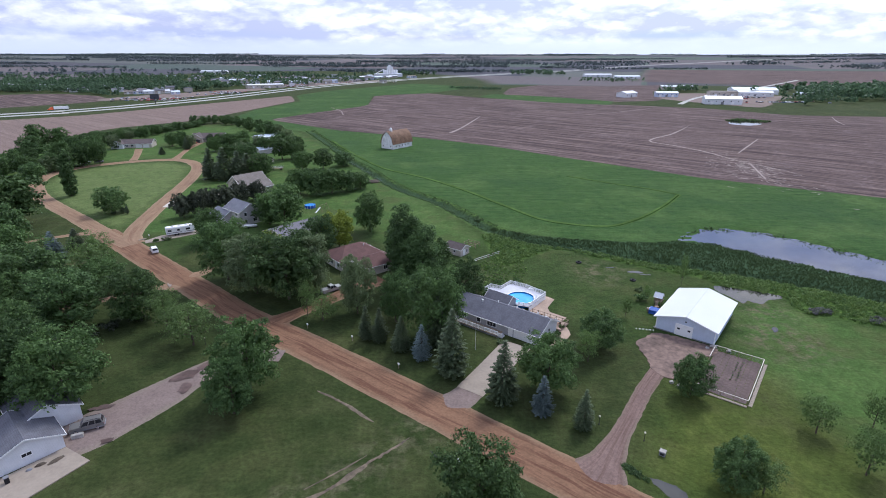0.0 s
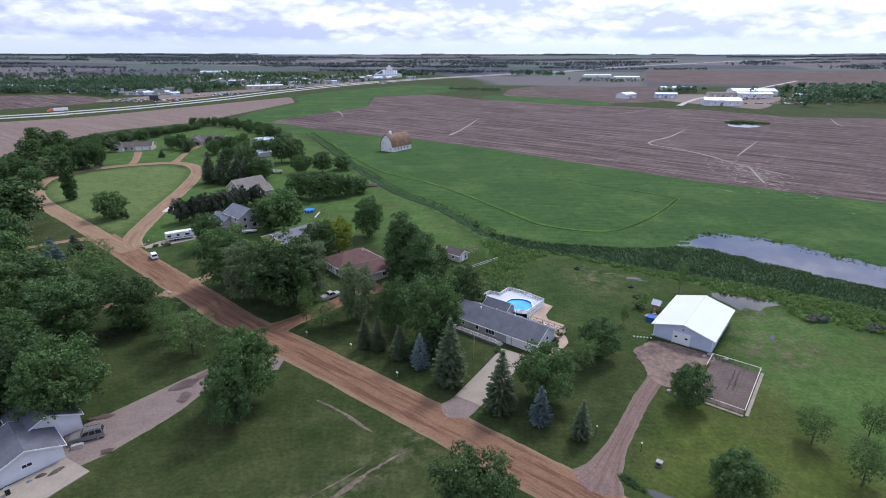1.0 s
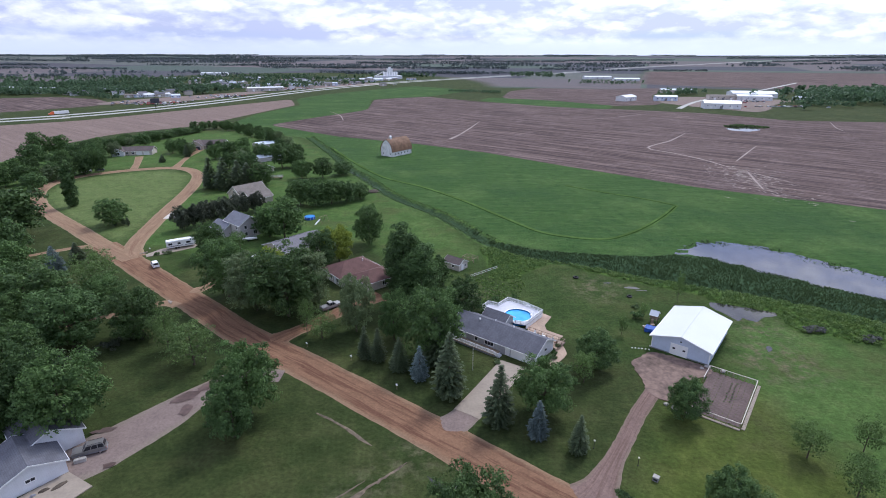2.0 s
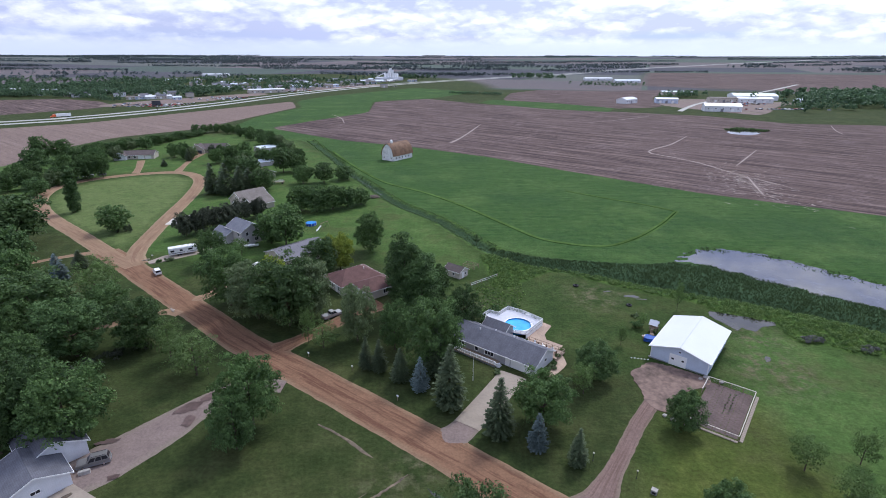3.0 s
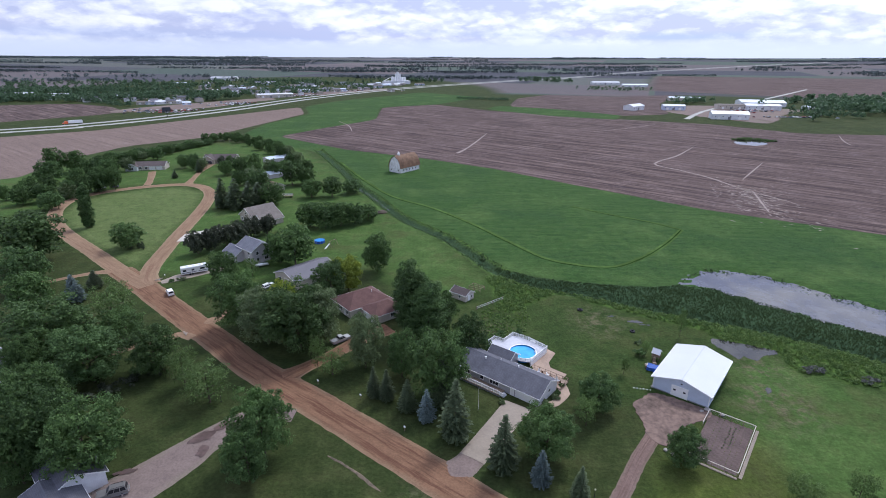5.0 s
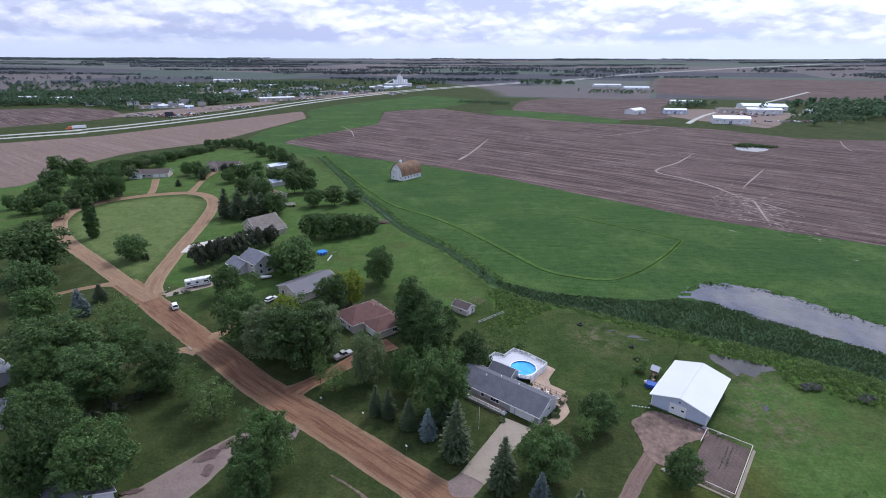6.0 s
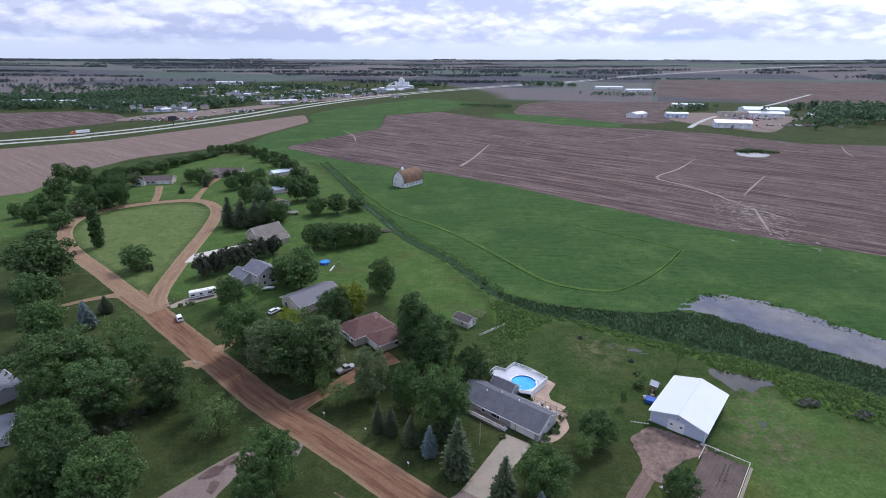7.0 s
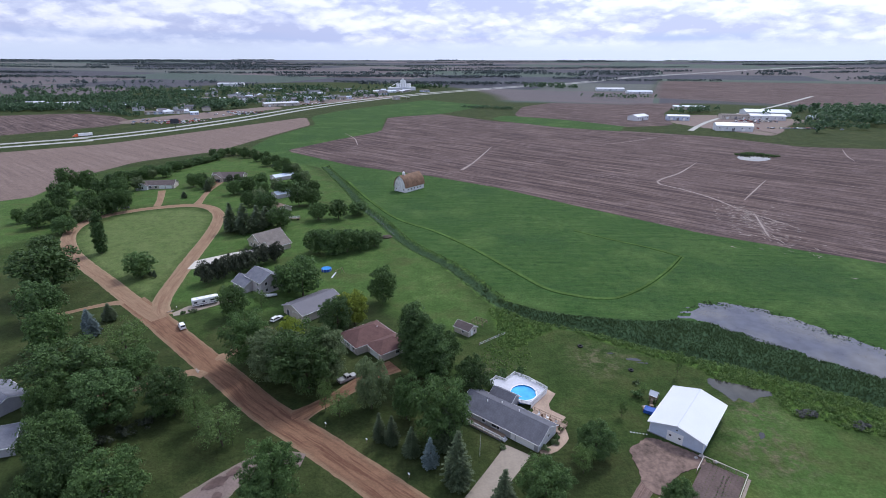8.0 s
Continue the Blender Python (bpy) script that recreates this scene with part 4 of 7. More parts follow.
def broadleaf(name, seed, mat, h=13.0, w=12.5, clear=1.2, boughs=46, sprays=7, leaves=34, size=0.2, top=1.0, lean=0.5, gap=0.06):
    """A broad-leaved tree: trunk, limbs, and a crown of rounded boughs, each of several tufts, with dark gaps between them."""
    rg = random.Random(seed)
    root = thing(name, 0, 0)
    lobes = [(rg.uniform(0, 6.28), rg.uniform(0.2, 0.8), rg.uniform(0.6, 1.2)) for _ in range(4)]
    cs, rs, ks, inner = [], [], [], []
    rb = (1.45 * w * h * 0.8 / boughs) ** 0.5
    for i in range(boughs):
        u = (i + 0.5) / boughs
        a = i * 2.39996 + rg.uniform(-0.35, 0.35)
        s = 0.04 + 0.93 * u ** 0.92
        prof = math.sin(math.pi * min(1, max(0.0, s * 0.86 + 0.13))) ** lean
        if top < 1:
            prof *= 1 - (1 - top) * s
        k = 1 + sum(0.13 * lw * math.cos(a - la) * (1 - abs(s - lz)) for la, lz, lw in lobes) + rg.uniform(-0.12, 0.07)
        rad = max(0.0, (w / 2 - rb * 0.75) * prof * k)
        z = clear + rb * 0.5 + (h - clear - rb * 1.3) * s + rg.uniform(-0.06, 0.06) * h
        inner.append((math.cos(a) * rad * 0.6, math.sin(a) * rad * 0.6, z - 0.08 * h))
        if rg.random() < gap:
            continue
        b = rb * rg.uniform(0.72, 1.22)
        out = Vector((math.cos(a) * 0.8, math.sin(a) * 0.8, 0.35 + 0.9 * s)).normalized()
        for j in range(sprays):
            d = Vector((rg.gauss(0, 1), rg.gauss(0, 1), rg.gauss(0, 0.8) + 0.25)).normalized() + out * 0.75
            p = Vector((math.cos(a) * rad, math.sin(a) * rad, z)) + d * b * 0.52
            cs.append(tuple(p))
            rs.append(b * rg.uniform(0.34, 0.56))
            ks.append(int(leaves * rg.uniform(0.7, 1.3)))
    vs, fs = leaf_cloud(cs, rs, ks, size, seed)
    # coarser foliage deep inside, which closes the crown
    v2, f2 = leaf_cloud(inner, [rb * 0.8] * len(inner), [max(10, int(leaves * 0.8))] * len(inner), size * 2.2, seed + 7)
    fs = fs + [tuple(i + len(vs) for i in f) for f in f2]
    vs = vs + v2
    data_part("crown", vs, fs, mat, root)
    part("trunk", trunk_and_limbs(h, w, clear, seed), BARK, root)
    v = np.array(vs)
    return root, float(np.percentile(v[:, 2], 99.5)), 2.04 * float(np.percentile(np.hypot(v[:, 0], v[:, 1]), 97))


def conifer(name, seed, mat, h=10.0, w=5.0, tiers=17, size=0.26):
    """A spruce: straight trunk and tiers of drooping boughs set with needle sprays; full below, rounded to a blunt top."""
    rg = np.random.RandomState(seed)
    root = thing(name, 0, 0)
    vs, fs = [], []
    for t in range(tiers):
        s = t / (tiers - 1)
        z = 0.8 + (h - 1.1) * s
        rad = (w / 2) * (1 - s ** 1.35) ** 0.85 * (0.62 + 0.38 * min(1.0, s * 5.5)) + 0.1
        n = max(5, int(15 * (1 - s) + 6))
        for b in range(n):
            a = 6.283 * b / n + t * 0.7 + rg.uniform(-0.25, 0.25)
            ln = rad * rg.uniform(0.68, 1.14)
            k = max(2, int(ln / 0.24))
            lift = rg.uniform(-0.22, 0.18)
            for j in range(k):
                f = (j + 0.6) / k
                if f < 0.3 and ln > 1.0:
                    continue
                droop = -0.34 * ln * f + 0.2 * ln * f * f + lift
                c = np.array([math.cos(a) * ln * f, math.sin(a) * ln * f, z + droop + rg.uniform(-0.1, 0.1)])
                for side in (-1, 0, 1):
                    d = np.array([math.cos(a + side * 0.75), math.sin(a + side * 0.75), rg.uniform(-0.45, 0.15)])
                    q = np.cross(d, [0, 0, 1])
                    q = q / np.linalg.norm(q)
                    L, W = size * rg.uniform(1.0, 1.8), size * 0.5
                    base = len(vs)
                    u = np.array([0, 0, 0.5 * W * rg.uniform(0.3, 1.6)])
                    vs.extend([(c - q * W).tolist(), (c + d * L * 0.6 - q * W * 0.7 - u).tolist(), (c + d * L).tolist(), (c + q * W + u).tolist()])
                    fs.append((base, base + 1, base + 2, base + 3))
    data_part("crown", vs, fs, mat, root)
    part("trunk", bm_rod((0, 0, -0.15), (0, 0, h * 0.96), 0.17, 0.03, 8), BARK, root)
    return root, h, w


def planted(kind, rows, protos, label, category, group):
    """Stands trees of one list: the kind picks the first tree of its sort, the rest are copies at their own size and turn."""
    for i, (k, x, y, h, wd) in enumerate(rows):
        if k not in kind:
            continue
        near = math.hypot(x, y) < 190
        src, ph, pw, used = protos[(k, near)]
        a = (x * 37.0 + y * 91.0) % 360
        z = min(0.0, float(height_at(x, y)))
        wk, hk = (1.04, 1.0) if k in "SU" else (1.08, 1.0)
        m = pose(x, y, z, 0, 0, a) @ Matrix.Diagonal((wk * wd / pw, wk * wd / pw * (0.92 + 0.16 * ((x * 13) % 1)), hk * h / ph, 1))
        if used:
            ob = copy_thing(src, m @ Matrix.Diagonal((*(1 / v for v in src.scale), 1)))
        else:
            ob = src
            ob.matrix_basis = m
            protos[(k, near)] = (src, ph, pw, True)
        tagged(ob, label.get(k, label["*"]), category, group)


WEST_TREES = [
    ("A", -67.6, 78.6, 16.0, 15.4), ("B", -77.1, 80.8, 16.7, 12.4), ("C", -87.1, 91.8, 15.3, 12.6), ("A", -157.1, 185.2, 19.0, 24.0),
    ("B", -143.3, 162.5, 14.4, 16.7), ("C", -126.5, 142.6, 14.3, 12.4), ("A", -101.7, 117.5, 17.2, 21.1), ("B", -86.5, 108.9, 14.8, 17.1),
    ("C", -100.1, 106.8, 13.8, 9.1), ("B", -88.9, 95.0, 12.4, 13.0), ("C", -73.4, 113.3, 13.0, 12.0), ("D", -63.3, 107.3, 10.3, 7.8),
    ("D", -54.8, 101.3, 10.3, 11.4), ("A", -36.3, 84.2, 15.5, 11.8), ("B", -37.2, 77.9, 12.4, 8.4), ("D", -98.7, 137.3, 13.5, 12.8),
    ("C", -79.0, 76.4, 13.6, 8.6), ("A", -90.4, 127.9, 9.7, 10.6),
]
MIDDLE_TREES = [
    ("A", -60.3, 136.1, 17.3, 14.6), ("E", -49.7, 127.9, 16.0, 15.8), ("A", -40.1, 124.5, 19.0, 18.4), ("E", -35.6, 128.0, 16.7, 13.6),
    ("Y", -50.5, 144.3, 11.6, 9.0), ("B", -38.6, 157.4, 13.0, 12.0), ("Y", -33.6, 162.0, 12.7, 12.3), ("C", -26.2, 180.1, 14.2, 10.6),
    ("F", -10.0, 132.4, 22.5, 12.5), ("F", -5.4, 128.6, 18.8, 12.2), ("B", -13.0, 144.5, 16.0, 8.5), ("C", -2.5, 135.3, 13.4, 9.8),
    ("B", 5.6, 123.9, 11.7, 9.1), ("D", -33.0, 115.1, 9.5, 4.7), ("E", -21.0, 116.3, 15.0, 9.6), ("D", -28.8, 112.8, 6.7, 7.5),
    ("B", -11.3, 112.2, 12.5, 8.4), ("A", -1.6, 104.0, 16.8, 14.4),
]
NORTH_TREES = [
    ("A", -58.2, 185.3, 15.7, 16.3), ("B", -64.6, 188.0, 11.5, 12.7), ("P", -100.5, 196.4, 9.4, 8.8), ("P", -96.6, 200.4, 10.0, 9.4), ("P", -92.8, 206.0, 9.6, 9.2),
    ("P", -89.2, 211.6, 9.0, 9.0), ("P", -85.4, 217.4, 9.2, 9.0), ("P", -81.0, 222.0, 8.6, 8.6), ("C", -77.7, 166.9, 12.2, 9.9), ("D", -71.1, 175.1, 6.8, 5.9), ("C", -64.4, 232.2, 11.6, 11.5),
    ("B", -56.8, 230.2, 12.0, 12.5), ("C", -50.5, 234.2, 11.2, 12.0), ("B", -44.3, 237.3, 9.7, 11.4), ("C", -38.8, 243.0, 7.6, 9.4),
    ("C", -93.7, 270.4, 11.7, 12.3), ("B", -111.2, 299.7, 11.9, 14.2), ("A", -95.6, 313.2, 14.6, 15.5), ("C", -76.7, 284.4, 10.4, 10.5),
    ("A", -65.9, 287.4, 11.1, 13.1), ("B", -56.1, 295.0, 7.9, 11.5),
]
GROVE_TREES = [
    ("A", -254.9, 343.7, 16.6, 22.8), ("B", -242.4, 311.4, 14.9, 14.7), ("B", -227.7, 335.5, 12.4, 19.4), ("C", -220.7, 347.9, 9.5, 15.6),
    ("A", -207.2, 293.4, 16.0, 19.6), ("B", -198.0, 296.5, 13.9, 16.6), ("C", -221.5, 270.3, 10.6, 18.8), ("A", -212.1, 275.8, 9.9, 18.5),
    ("B", -206.4, 282.9, 11.6, 15.9), ("C", -236.1, 278.6, 7.8, 18.7), ("B", -219.5, 392.0, 9.5, 10.5), ("C", -221.0, 414.0, 7.5, 7.5),
    ("A", -232.8, 385.5, 8.0, 18.0), ("C", -184.5, 362.0, 9.5, 9.0), ("B", -175.0, 358.0, 11.0, 8.0), ("B", -208.9, 311.4, 10.0, 13.4),
    ("A", -229.6, 287.3, 11.7, 15.5), ("B", -219.0, 330.5, 12.0, 11.0),
]
WINDBREAK_TREES = [
    ("B", -214.9, 473.6, 8.2, 12.9), ("C", -209.8, 485.3, 7.4, 13.2), ("B", -199.7, 485.4, 6.9, 14.3), ("C", -185.1, 473.6, 7.3, 13.9),
    ("B", -169.9, 458.8, 8.5, 14.5), ("C", -154.3, 438.1, 9.5, 13.9), ("B", -140.0, 419.2, 9.5, 13.3), ("C", -125.1, 396.2, 9.9, 13.4),
    ("B", -110.0, 370.6, 10.1, 13.4), ("C", -97.0, 343.8, 10.1, 12.5), ("B", -138.4, 356.7, 11.2, 16.7), ("C", -142.9, 343.7, 10.9, 14.7),
    ("P", -160.0, 371.5, 7.0, 8.5), ("C", -123.4, 343.8, 10.1, 14.7), ("B", -110.4, 339.7, 10.0, 14.5), ("C", -172.7, 356.7, 8.2, 11.4),
    ("B", -124.2, 313.2, 10.7, 13.5), ("C", -88.1, 316.8, 10.1, 10.2),
]
SHED_SIDE_TREES = [
    ("A", 19.8, 84.8, 11.5, 11.4), ("B", 34.0, 100.4, 8.9, 9.4), ("D", 30.1, 94.6, 7.7, 5.4), ("B", 46.5, 83.4, 8.4, 7.4),
    ("D", 63.0, 72.7, 7.1, 6.5), ("D", 73.8, 74.2, 7.2, 5.0), ("D", 64.5, 63.3, 8.0, 6.4), ("B", 43.3, 60.9, 8.2, 7.4),
    ("D", 46.8, 59.8, 6.4, 5.9), ("A", 4.9, 53.8, 13.5, 11.5), ("D", 53.0, 123.9, 4.2, 2.3), ("D", 44.3, 114.5, 5.2, 2.2),
    ("D", 66.0, 133.5, 8.9, 2.2), ("C", -131.9, 202.7, 10.6, 12.6), ("C", -195.1, 232.1, 7.0, 12.8), ("B", -203.4, 257.6, 9.0, 11.2),
]
SPRUCE_TREES = [
    ("S", 11.0, 81.3, 13.1, 6.7), ("U", 17.6, 77.6, 8.2, 4.1), ("S", 24.0, 73.9, 8.0, 3.9), ("S", -17.0, 103.7, 8.6, 3.8),
    ("S", -13.9, 102.8, 8.5, 4.0), ("S", -8.9, 99.0, 8.4, 4.6), ("U", -4.4, 95.6, 8.4, 4.0), ("S", 1.8, 90.0, 14.8, 7.2),
    ("U", -123.3, 156.4, 7.9, 5.4), ("U", -120.0, 153.4, 6.2, 5.6), ("S", -120.8, 163.6, 6.5, 4.9), ("S", -117.0, 262.6, 15.9, 9.2),
    ("S", -108.9, 260.1, 16.4, 10.2), ("S", -103.9, 265.2, 13.8, 9.8), ("S", -102.0, 273.1, 11.3, 8.9), ("S", -1.1, 101.8, 12.4, 7.5),
    ("S", -168.5, 349.0, 8.5, 5.0), ("S", -176.0, 331.0, 5.0, 4.0),
]
PROTO = {}
for near in (True, False):
    q = dict(boughs=52, sprays=7, leaves=34, size=0.185) if near else dict(boughs=44, sprays=6, leaves=16, size=0.31)
    e = 0 if near else 50
    for k, seed, mt, kw in (("A", 3, LEAF, dict(clear=2.4)), ("B", 5, LEAF_DARK, dict(clear=1.0)), ("C", 8, LEAF, dict(clear=1.0, lean=0.6)), ("D", 11, LEAF_YOUNG, dict(clear=2.2, boughs=26, gap=0.3, leaves=24 if near else 14)),
                            ("E", 14, LEAF_PALE, {}), ("F", 17, LEAF_DARK, dict(h=18, w=11, clear=1.2, lean=0.8, top=0.75, boughs=58 if near else 36)), ("Y", 20, LEAF_GOLD, {}), ("P", 23, LEAF_PURPLE, dict(h=9, clear=0.8))):
        kk = dict(q)
        kk.update(kw)
        PROTO[(k, near)] = (*broadleaf("tree", seed + e, mt, **kk), False)
    for k, seed, mt in (("S", 31, NEEDLE), ("U", 34, NEEDLE_BLUE)):
        PROTO[(k, near)] = (*conifer("spruce", seed + e, mt, tiers=24 if near else 15, size=0.24 if near else 0.40), False)
TREE_LABEL = {"*": "full leafy green broad-leaved tree standing on grass", "D": "young open pale green tree with a thin trunk", "E": "bushy silvery green tree standing on the lawn", "F": "tall dark green cottonwood with an upright crown",
              "Y": "golden yellow-green tree among darker trees", "P": "low dull purple-leaved ornamental tree", "B": "dense dark green shade tree in a group"}
SPRUCE_LABEL = {"*": "dark green cone-shaped spruce tree on the lawn", "U": "blue-grey spruce tree with dense drooping boughs"}
planted("ABCDEFYP", WEST_TREES, PROTO, TREE_LABEL, "tree", "trees west of the road")
planted("ABCDEFYP", MIDDLE_TREES, PROTO, TREE_LABEL, "tree", "trees round the brown-roofed house")
planted("ABCDEFYP", NORTH_TREES, PROTO, TREE_LABEL, "tree", "trees among the middle houses")
def parted(rows):
    """Broad low masses of the list stand as two or three trees side by side."""
    rg = random.Random(61)
    out = []
    for k, x, y, h, wd in rows:
        n = 1 if wd < 1.15 * h else 2 if wd < 1.9 * h else 3
        for i in range(n):
            o = (i - (n - 1) / 2) * wd / n
            out.append((k if i == 0 else rg.choice("ACE"), x + o * 0.8 + rg.uniform(-1, 1) * (n > 1), y + o * 0.6 + rg.uniform(-1, 1) * (n > 1), h * (rg.uniform(0.85, 1.08) if n > 1 else 1), wd * (1 if n == 1 else 1.12 / n)))
    return out


HEDGE_TREES = [("BCB"[i % 3], -246.0 + 34.5 * (i / 15) + 1.2 * math.sin(i * 2.1), 366.0 + 96.0 * (i / 15), 8.0 - 0.22 * i + 1.2 * math.sin(i * 1.7), 9.5) for i in range(16)]
GROVE_TREES, WINDBREAK_TREES = parted(GROVE_TREES), parted([(k, x, y, h, wd * 1.12) for k, x, y, h, wd in WINDBREAK_TREES])
planted("ABCDEFYP", GROVE_TREES, PROTO, TREE_LABEL, "tree", "grove behind the loop road")
planted("ABCDEFYP", HEDGE_TREES, PROTO, TREE_LABEL, "tree", "hedgerow trees along the stubble field")
planted("ABCDEFYP", WINDBREAK_TREES, PROTO, TREE_LABEL, "tree", "windbreak trees")
planted("ABCDEFYP", SHED_SIDE_TREES, PROTO, TREE_LABEL, "tree", "lawn trees by the shed")
planted("SU", SPRUCE_TREES, PROTO, SPRUCE_LABEL, "spruce tree", "spruces")
for src, _, _, used in PROTO.values():
    if not used:
        for o in (*src.children_recursive, src):
            bpy.data.objects.remove(o)
# the upright poplar and the three little arborvitae of the island
pop, ph, pw = broadleaf("poplar", 77, LEAF_DARK, h=20, w=6.0, clear=0.4, boughs=130, sprays=5, leaves=18, size=0.26, lean=0.62, gap=0.0)
pop.matrix_basis = pose(-166.0, 229.5, 0, 0, 2.5, 40)
tagged(pop, "narrow upright dark green poplar on the island lawn", "tree")
arb = None
for x, y, s in ((-127.6, 202.4, 1.0), (-125.2, 201.2, 0.85), (-130.2, 200.6, 0.8)):
    if arb is None:
        arb, _, _ = conifer("arborvitae", 91, NEEDLE, h=4.2, w=1.6, tiers=10, size=0.3)
        arb.matrix_basis = pose(x, y, 0)
    else:
        copy_thing(arb, pose(x, y, 0, 0, 0, 70 * s) @ Matrix.Diagonal((s, s, s, 1)))
tagged(arb, "slim dark arborvitae beneath the island tree", "shrub", "island shrubs")
for o in [o for o in scene.objects if o.name.startswith("arborvitae.")]:
    tagged(o, "slim dark arborvitae beneath the island tree", "shrub", "island shrubs")
# hedge and undergrowth
def shrub(x, y, h, w, mat, label, seed):
    rg = random.Random(seed)
    root = thing("shrub", x, y, rg.uniform(0, 360))
    cs = [(rg.gauss(0, w * 0.24), rg.gauss(0, w * 0.24), rg.uniform(0.25, 0.72) * h) for _ in range(14)]
    vs, fs = leaf_cloud(cs, [rg.uniform(0.26, 0.36) * h for _ in cs], [34] * len(cs), 0.24, seed)
    data_part("foliage", vs, fs, mat, root)
    part("stems", trunk_and_limbs(h, w, 0.3, seed, 4, 0.05), BARK, root)
    return tagged(root, label, "shrub", "shrubs")


for i, (x, y, h, wd) in enumerate(((-77, 109, 2.4, 5), (-80.5, 105, 2.6, 5), (-84, 101.5, 2.8, 6), (-73, 112, 2.0, 4), (-88, 98.5, 2.4, 5), (7.5, 128.5, 2.6, 5.5), (11.5, 127.2, 2.2, 5), (15, 133, 1.4, 4), (20, 134.5, 1.2, 4))):
    shrub(x, y, h, wd, LEAF_PURPLE if i < 6 else LEAF_DARK, "dense dark undergrowth shrub", 200 + i)
for i, (x, y, h, wd) in enumerate(((25.2, 104.2, 1.1, 1.6), (26.3, 106.2, 0.9, 1.3), (22.8, 102.0, 1.3, 1.7), (27.6, 108.6, 1.0, 1.4), (12.6, 102.2, 0.9, 1.2), (51.2, 123.2, 2.2, 2.4), (52.8, 129.5, 0.7, 2.0), (-88.3, 186.5, 1.2, 2.4), (-94.5, 170.8, 0.8, 3.2), (-97.6, 169.6, 0.7, 2.6), (-83.2, 120.6, 1.6, 1.6), (-80, 128.4, 1.8, 1.4))):
    shrub(x, y, h, wd, LEAF if i % 2 else LEAF_PALE, "small rounded garden shrub", 240 + i)
for i, (x, y, h, wd) in enumerate(((91.5, 115.6, 1.5, 3.6), (94.0, 116.4, 1.3, 3.0), (105.2, 112.4, 1.3, 3.4), (102.6, 111.6, 1.1, 2.6), (13.0, 190.0, 1.8, 2.4))):
    shrub(x, y, h, wd, LEAF_LILAC if i < 4 else LEAF_DARK, "low greyish purple bush among the ditch weeds" if i < 4 else "dark green bush beside the ditch", 270 + i)
# ---- buildings ----
def side_pose(L, W, side, pos, z):
    """Where a fitting sits on a wall: x to the right along the wall, -y out of it."""
    return {"f": pose(pos, -W / 2, z), "b": pose(pos, W / 2, z, 0, 0, 180), "r": pose(L / 2, pos, z, 0, 0, 90), "l": pose(-L / 2, pos, z, 0, 0, -90)}[side]


def add_window(root, m, w, h, mullions=1, trim=None):
    bm = bmesh.new()
    t = 0.09
    block(bm, -w / 2 - t, w / 2 + t, -0.07, 0.0, h, h + t)
    block(bm, -w / 2 - t - 0.04, w / 2 + t + 0.04, -0.11, 0.0, -t, 0)
    block(bm, -w / 2 - t, -w / 2, -0.07, 0.0, 0, h)
    block(bm, w / 2, w / 2 + t, -0.07, 0.0, 0, h)
    for i in range(1, mullions):
        x = -w / 2 + w * i / mullions
        block(bm, x - 0.03, x + 0.03, -0.06, 0.0, 0, h)
    fr = part("window", bm, trim or WHITE, root, m=m)
    for i in range(mullions):
        x0, x1 = -w / 2 + w * i / mullions + 0.03, -w / 2 + w * (i + 1) / mullions - 0.03
        part("pane", bm_block(x0, x1, -0.03, -0.005, 0.0, h), GLASS, fr, "dark window glass")


def add_door(root, m, w, h, mat, name="door", panels=0, lights=0):
    bm = bmesh.new()
    block(bm, -w / 2, w / 2, -0.06, 0.0, 0, h)
    if panels:
        for r in range(panels):
            for c in range(max(1, int(w / 0.8))):
                k = max(1, int(w / 0.8))
                x0 = -w / 2 + w * c / k + 0.06
                block(bm, x0, x0 + w / k - 0.12, -0.075, -0.06, h * r / panels + 0.06, h * (r + 1) / panels - 0.06)
    d = part(name, bm, mat, root, m=m)
    bm = bmesh.new()
    block(bm, -w / 2 - 0.1, -w / 2, -0.08, 0, 0, h)
    block(bm, w / 2, w / 2 + 0.1, -0.08, 0, 0, h)
    block(bm, -w / 2 - 0.1, w / 2 + 0.1, -0.08, 0, h, h + 0.1)
    part("door_frame", bm, WHITE, d)
    for i in range(lights):
        x = (i - (lights - 1) / 2) * w * 0.62
        part("pane", bm_block(x - 0.28, x + 0.28, -0.09, -0.07, h * 0.52, h * 0.68), GLASS, d, "small dark pane")


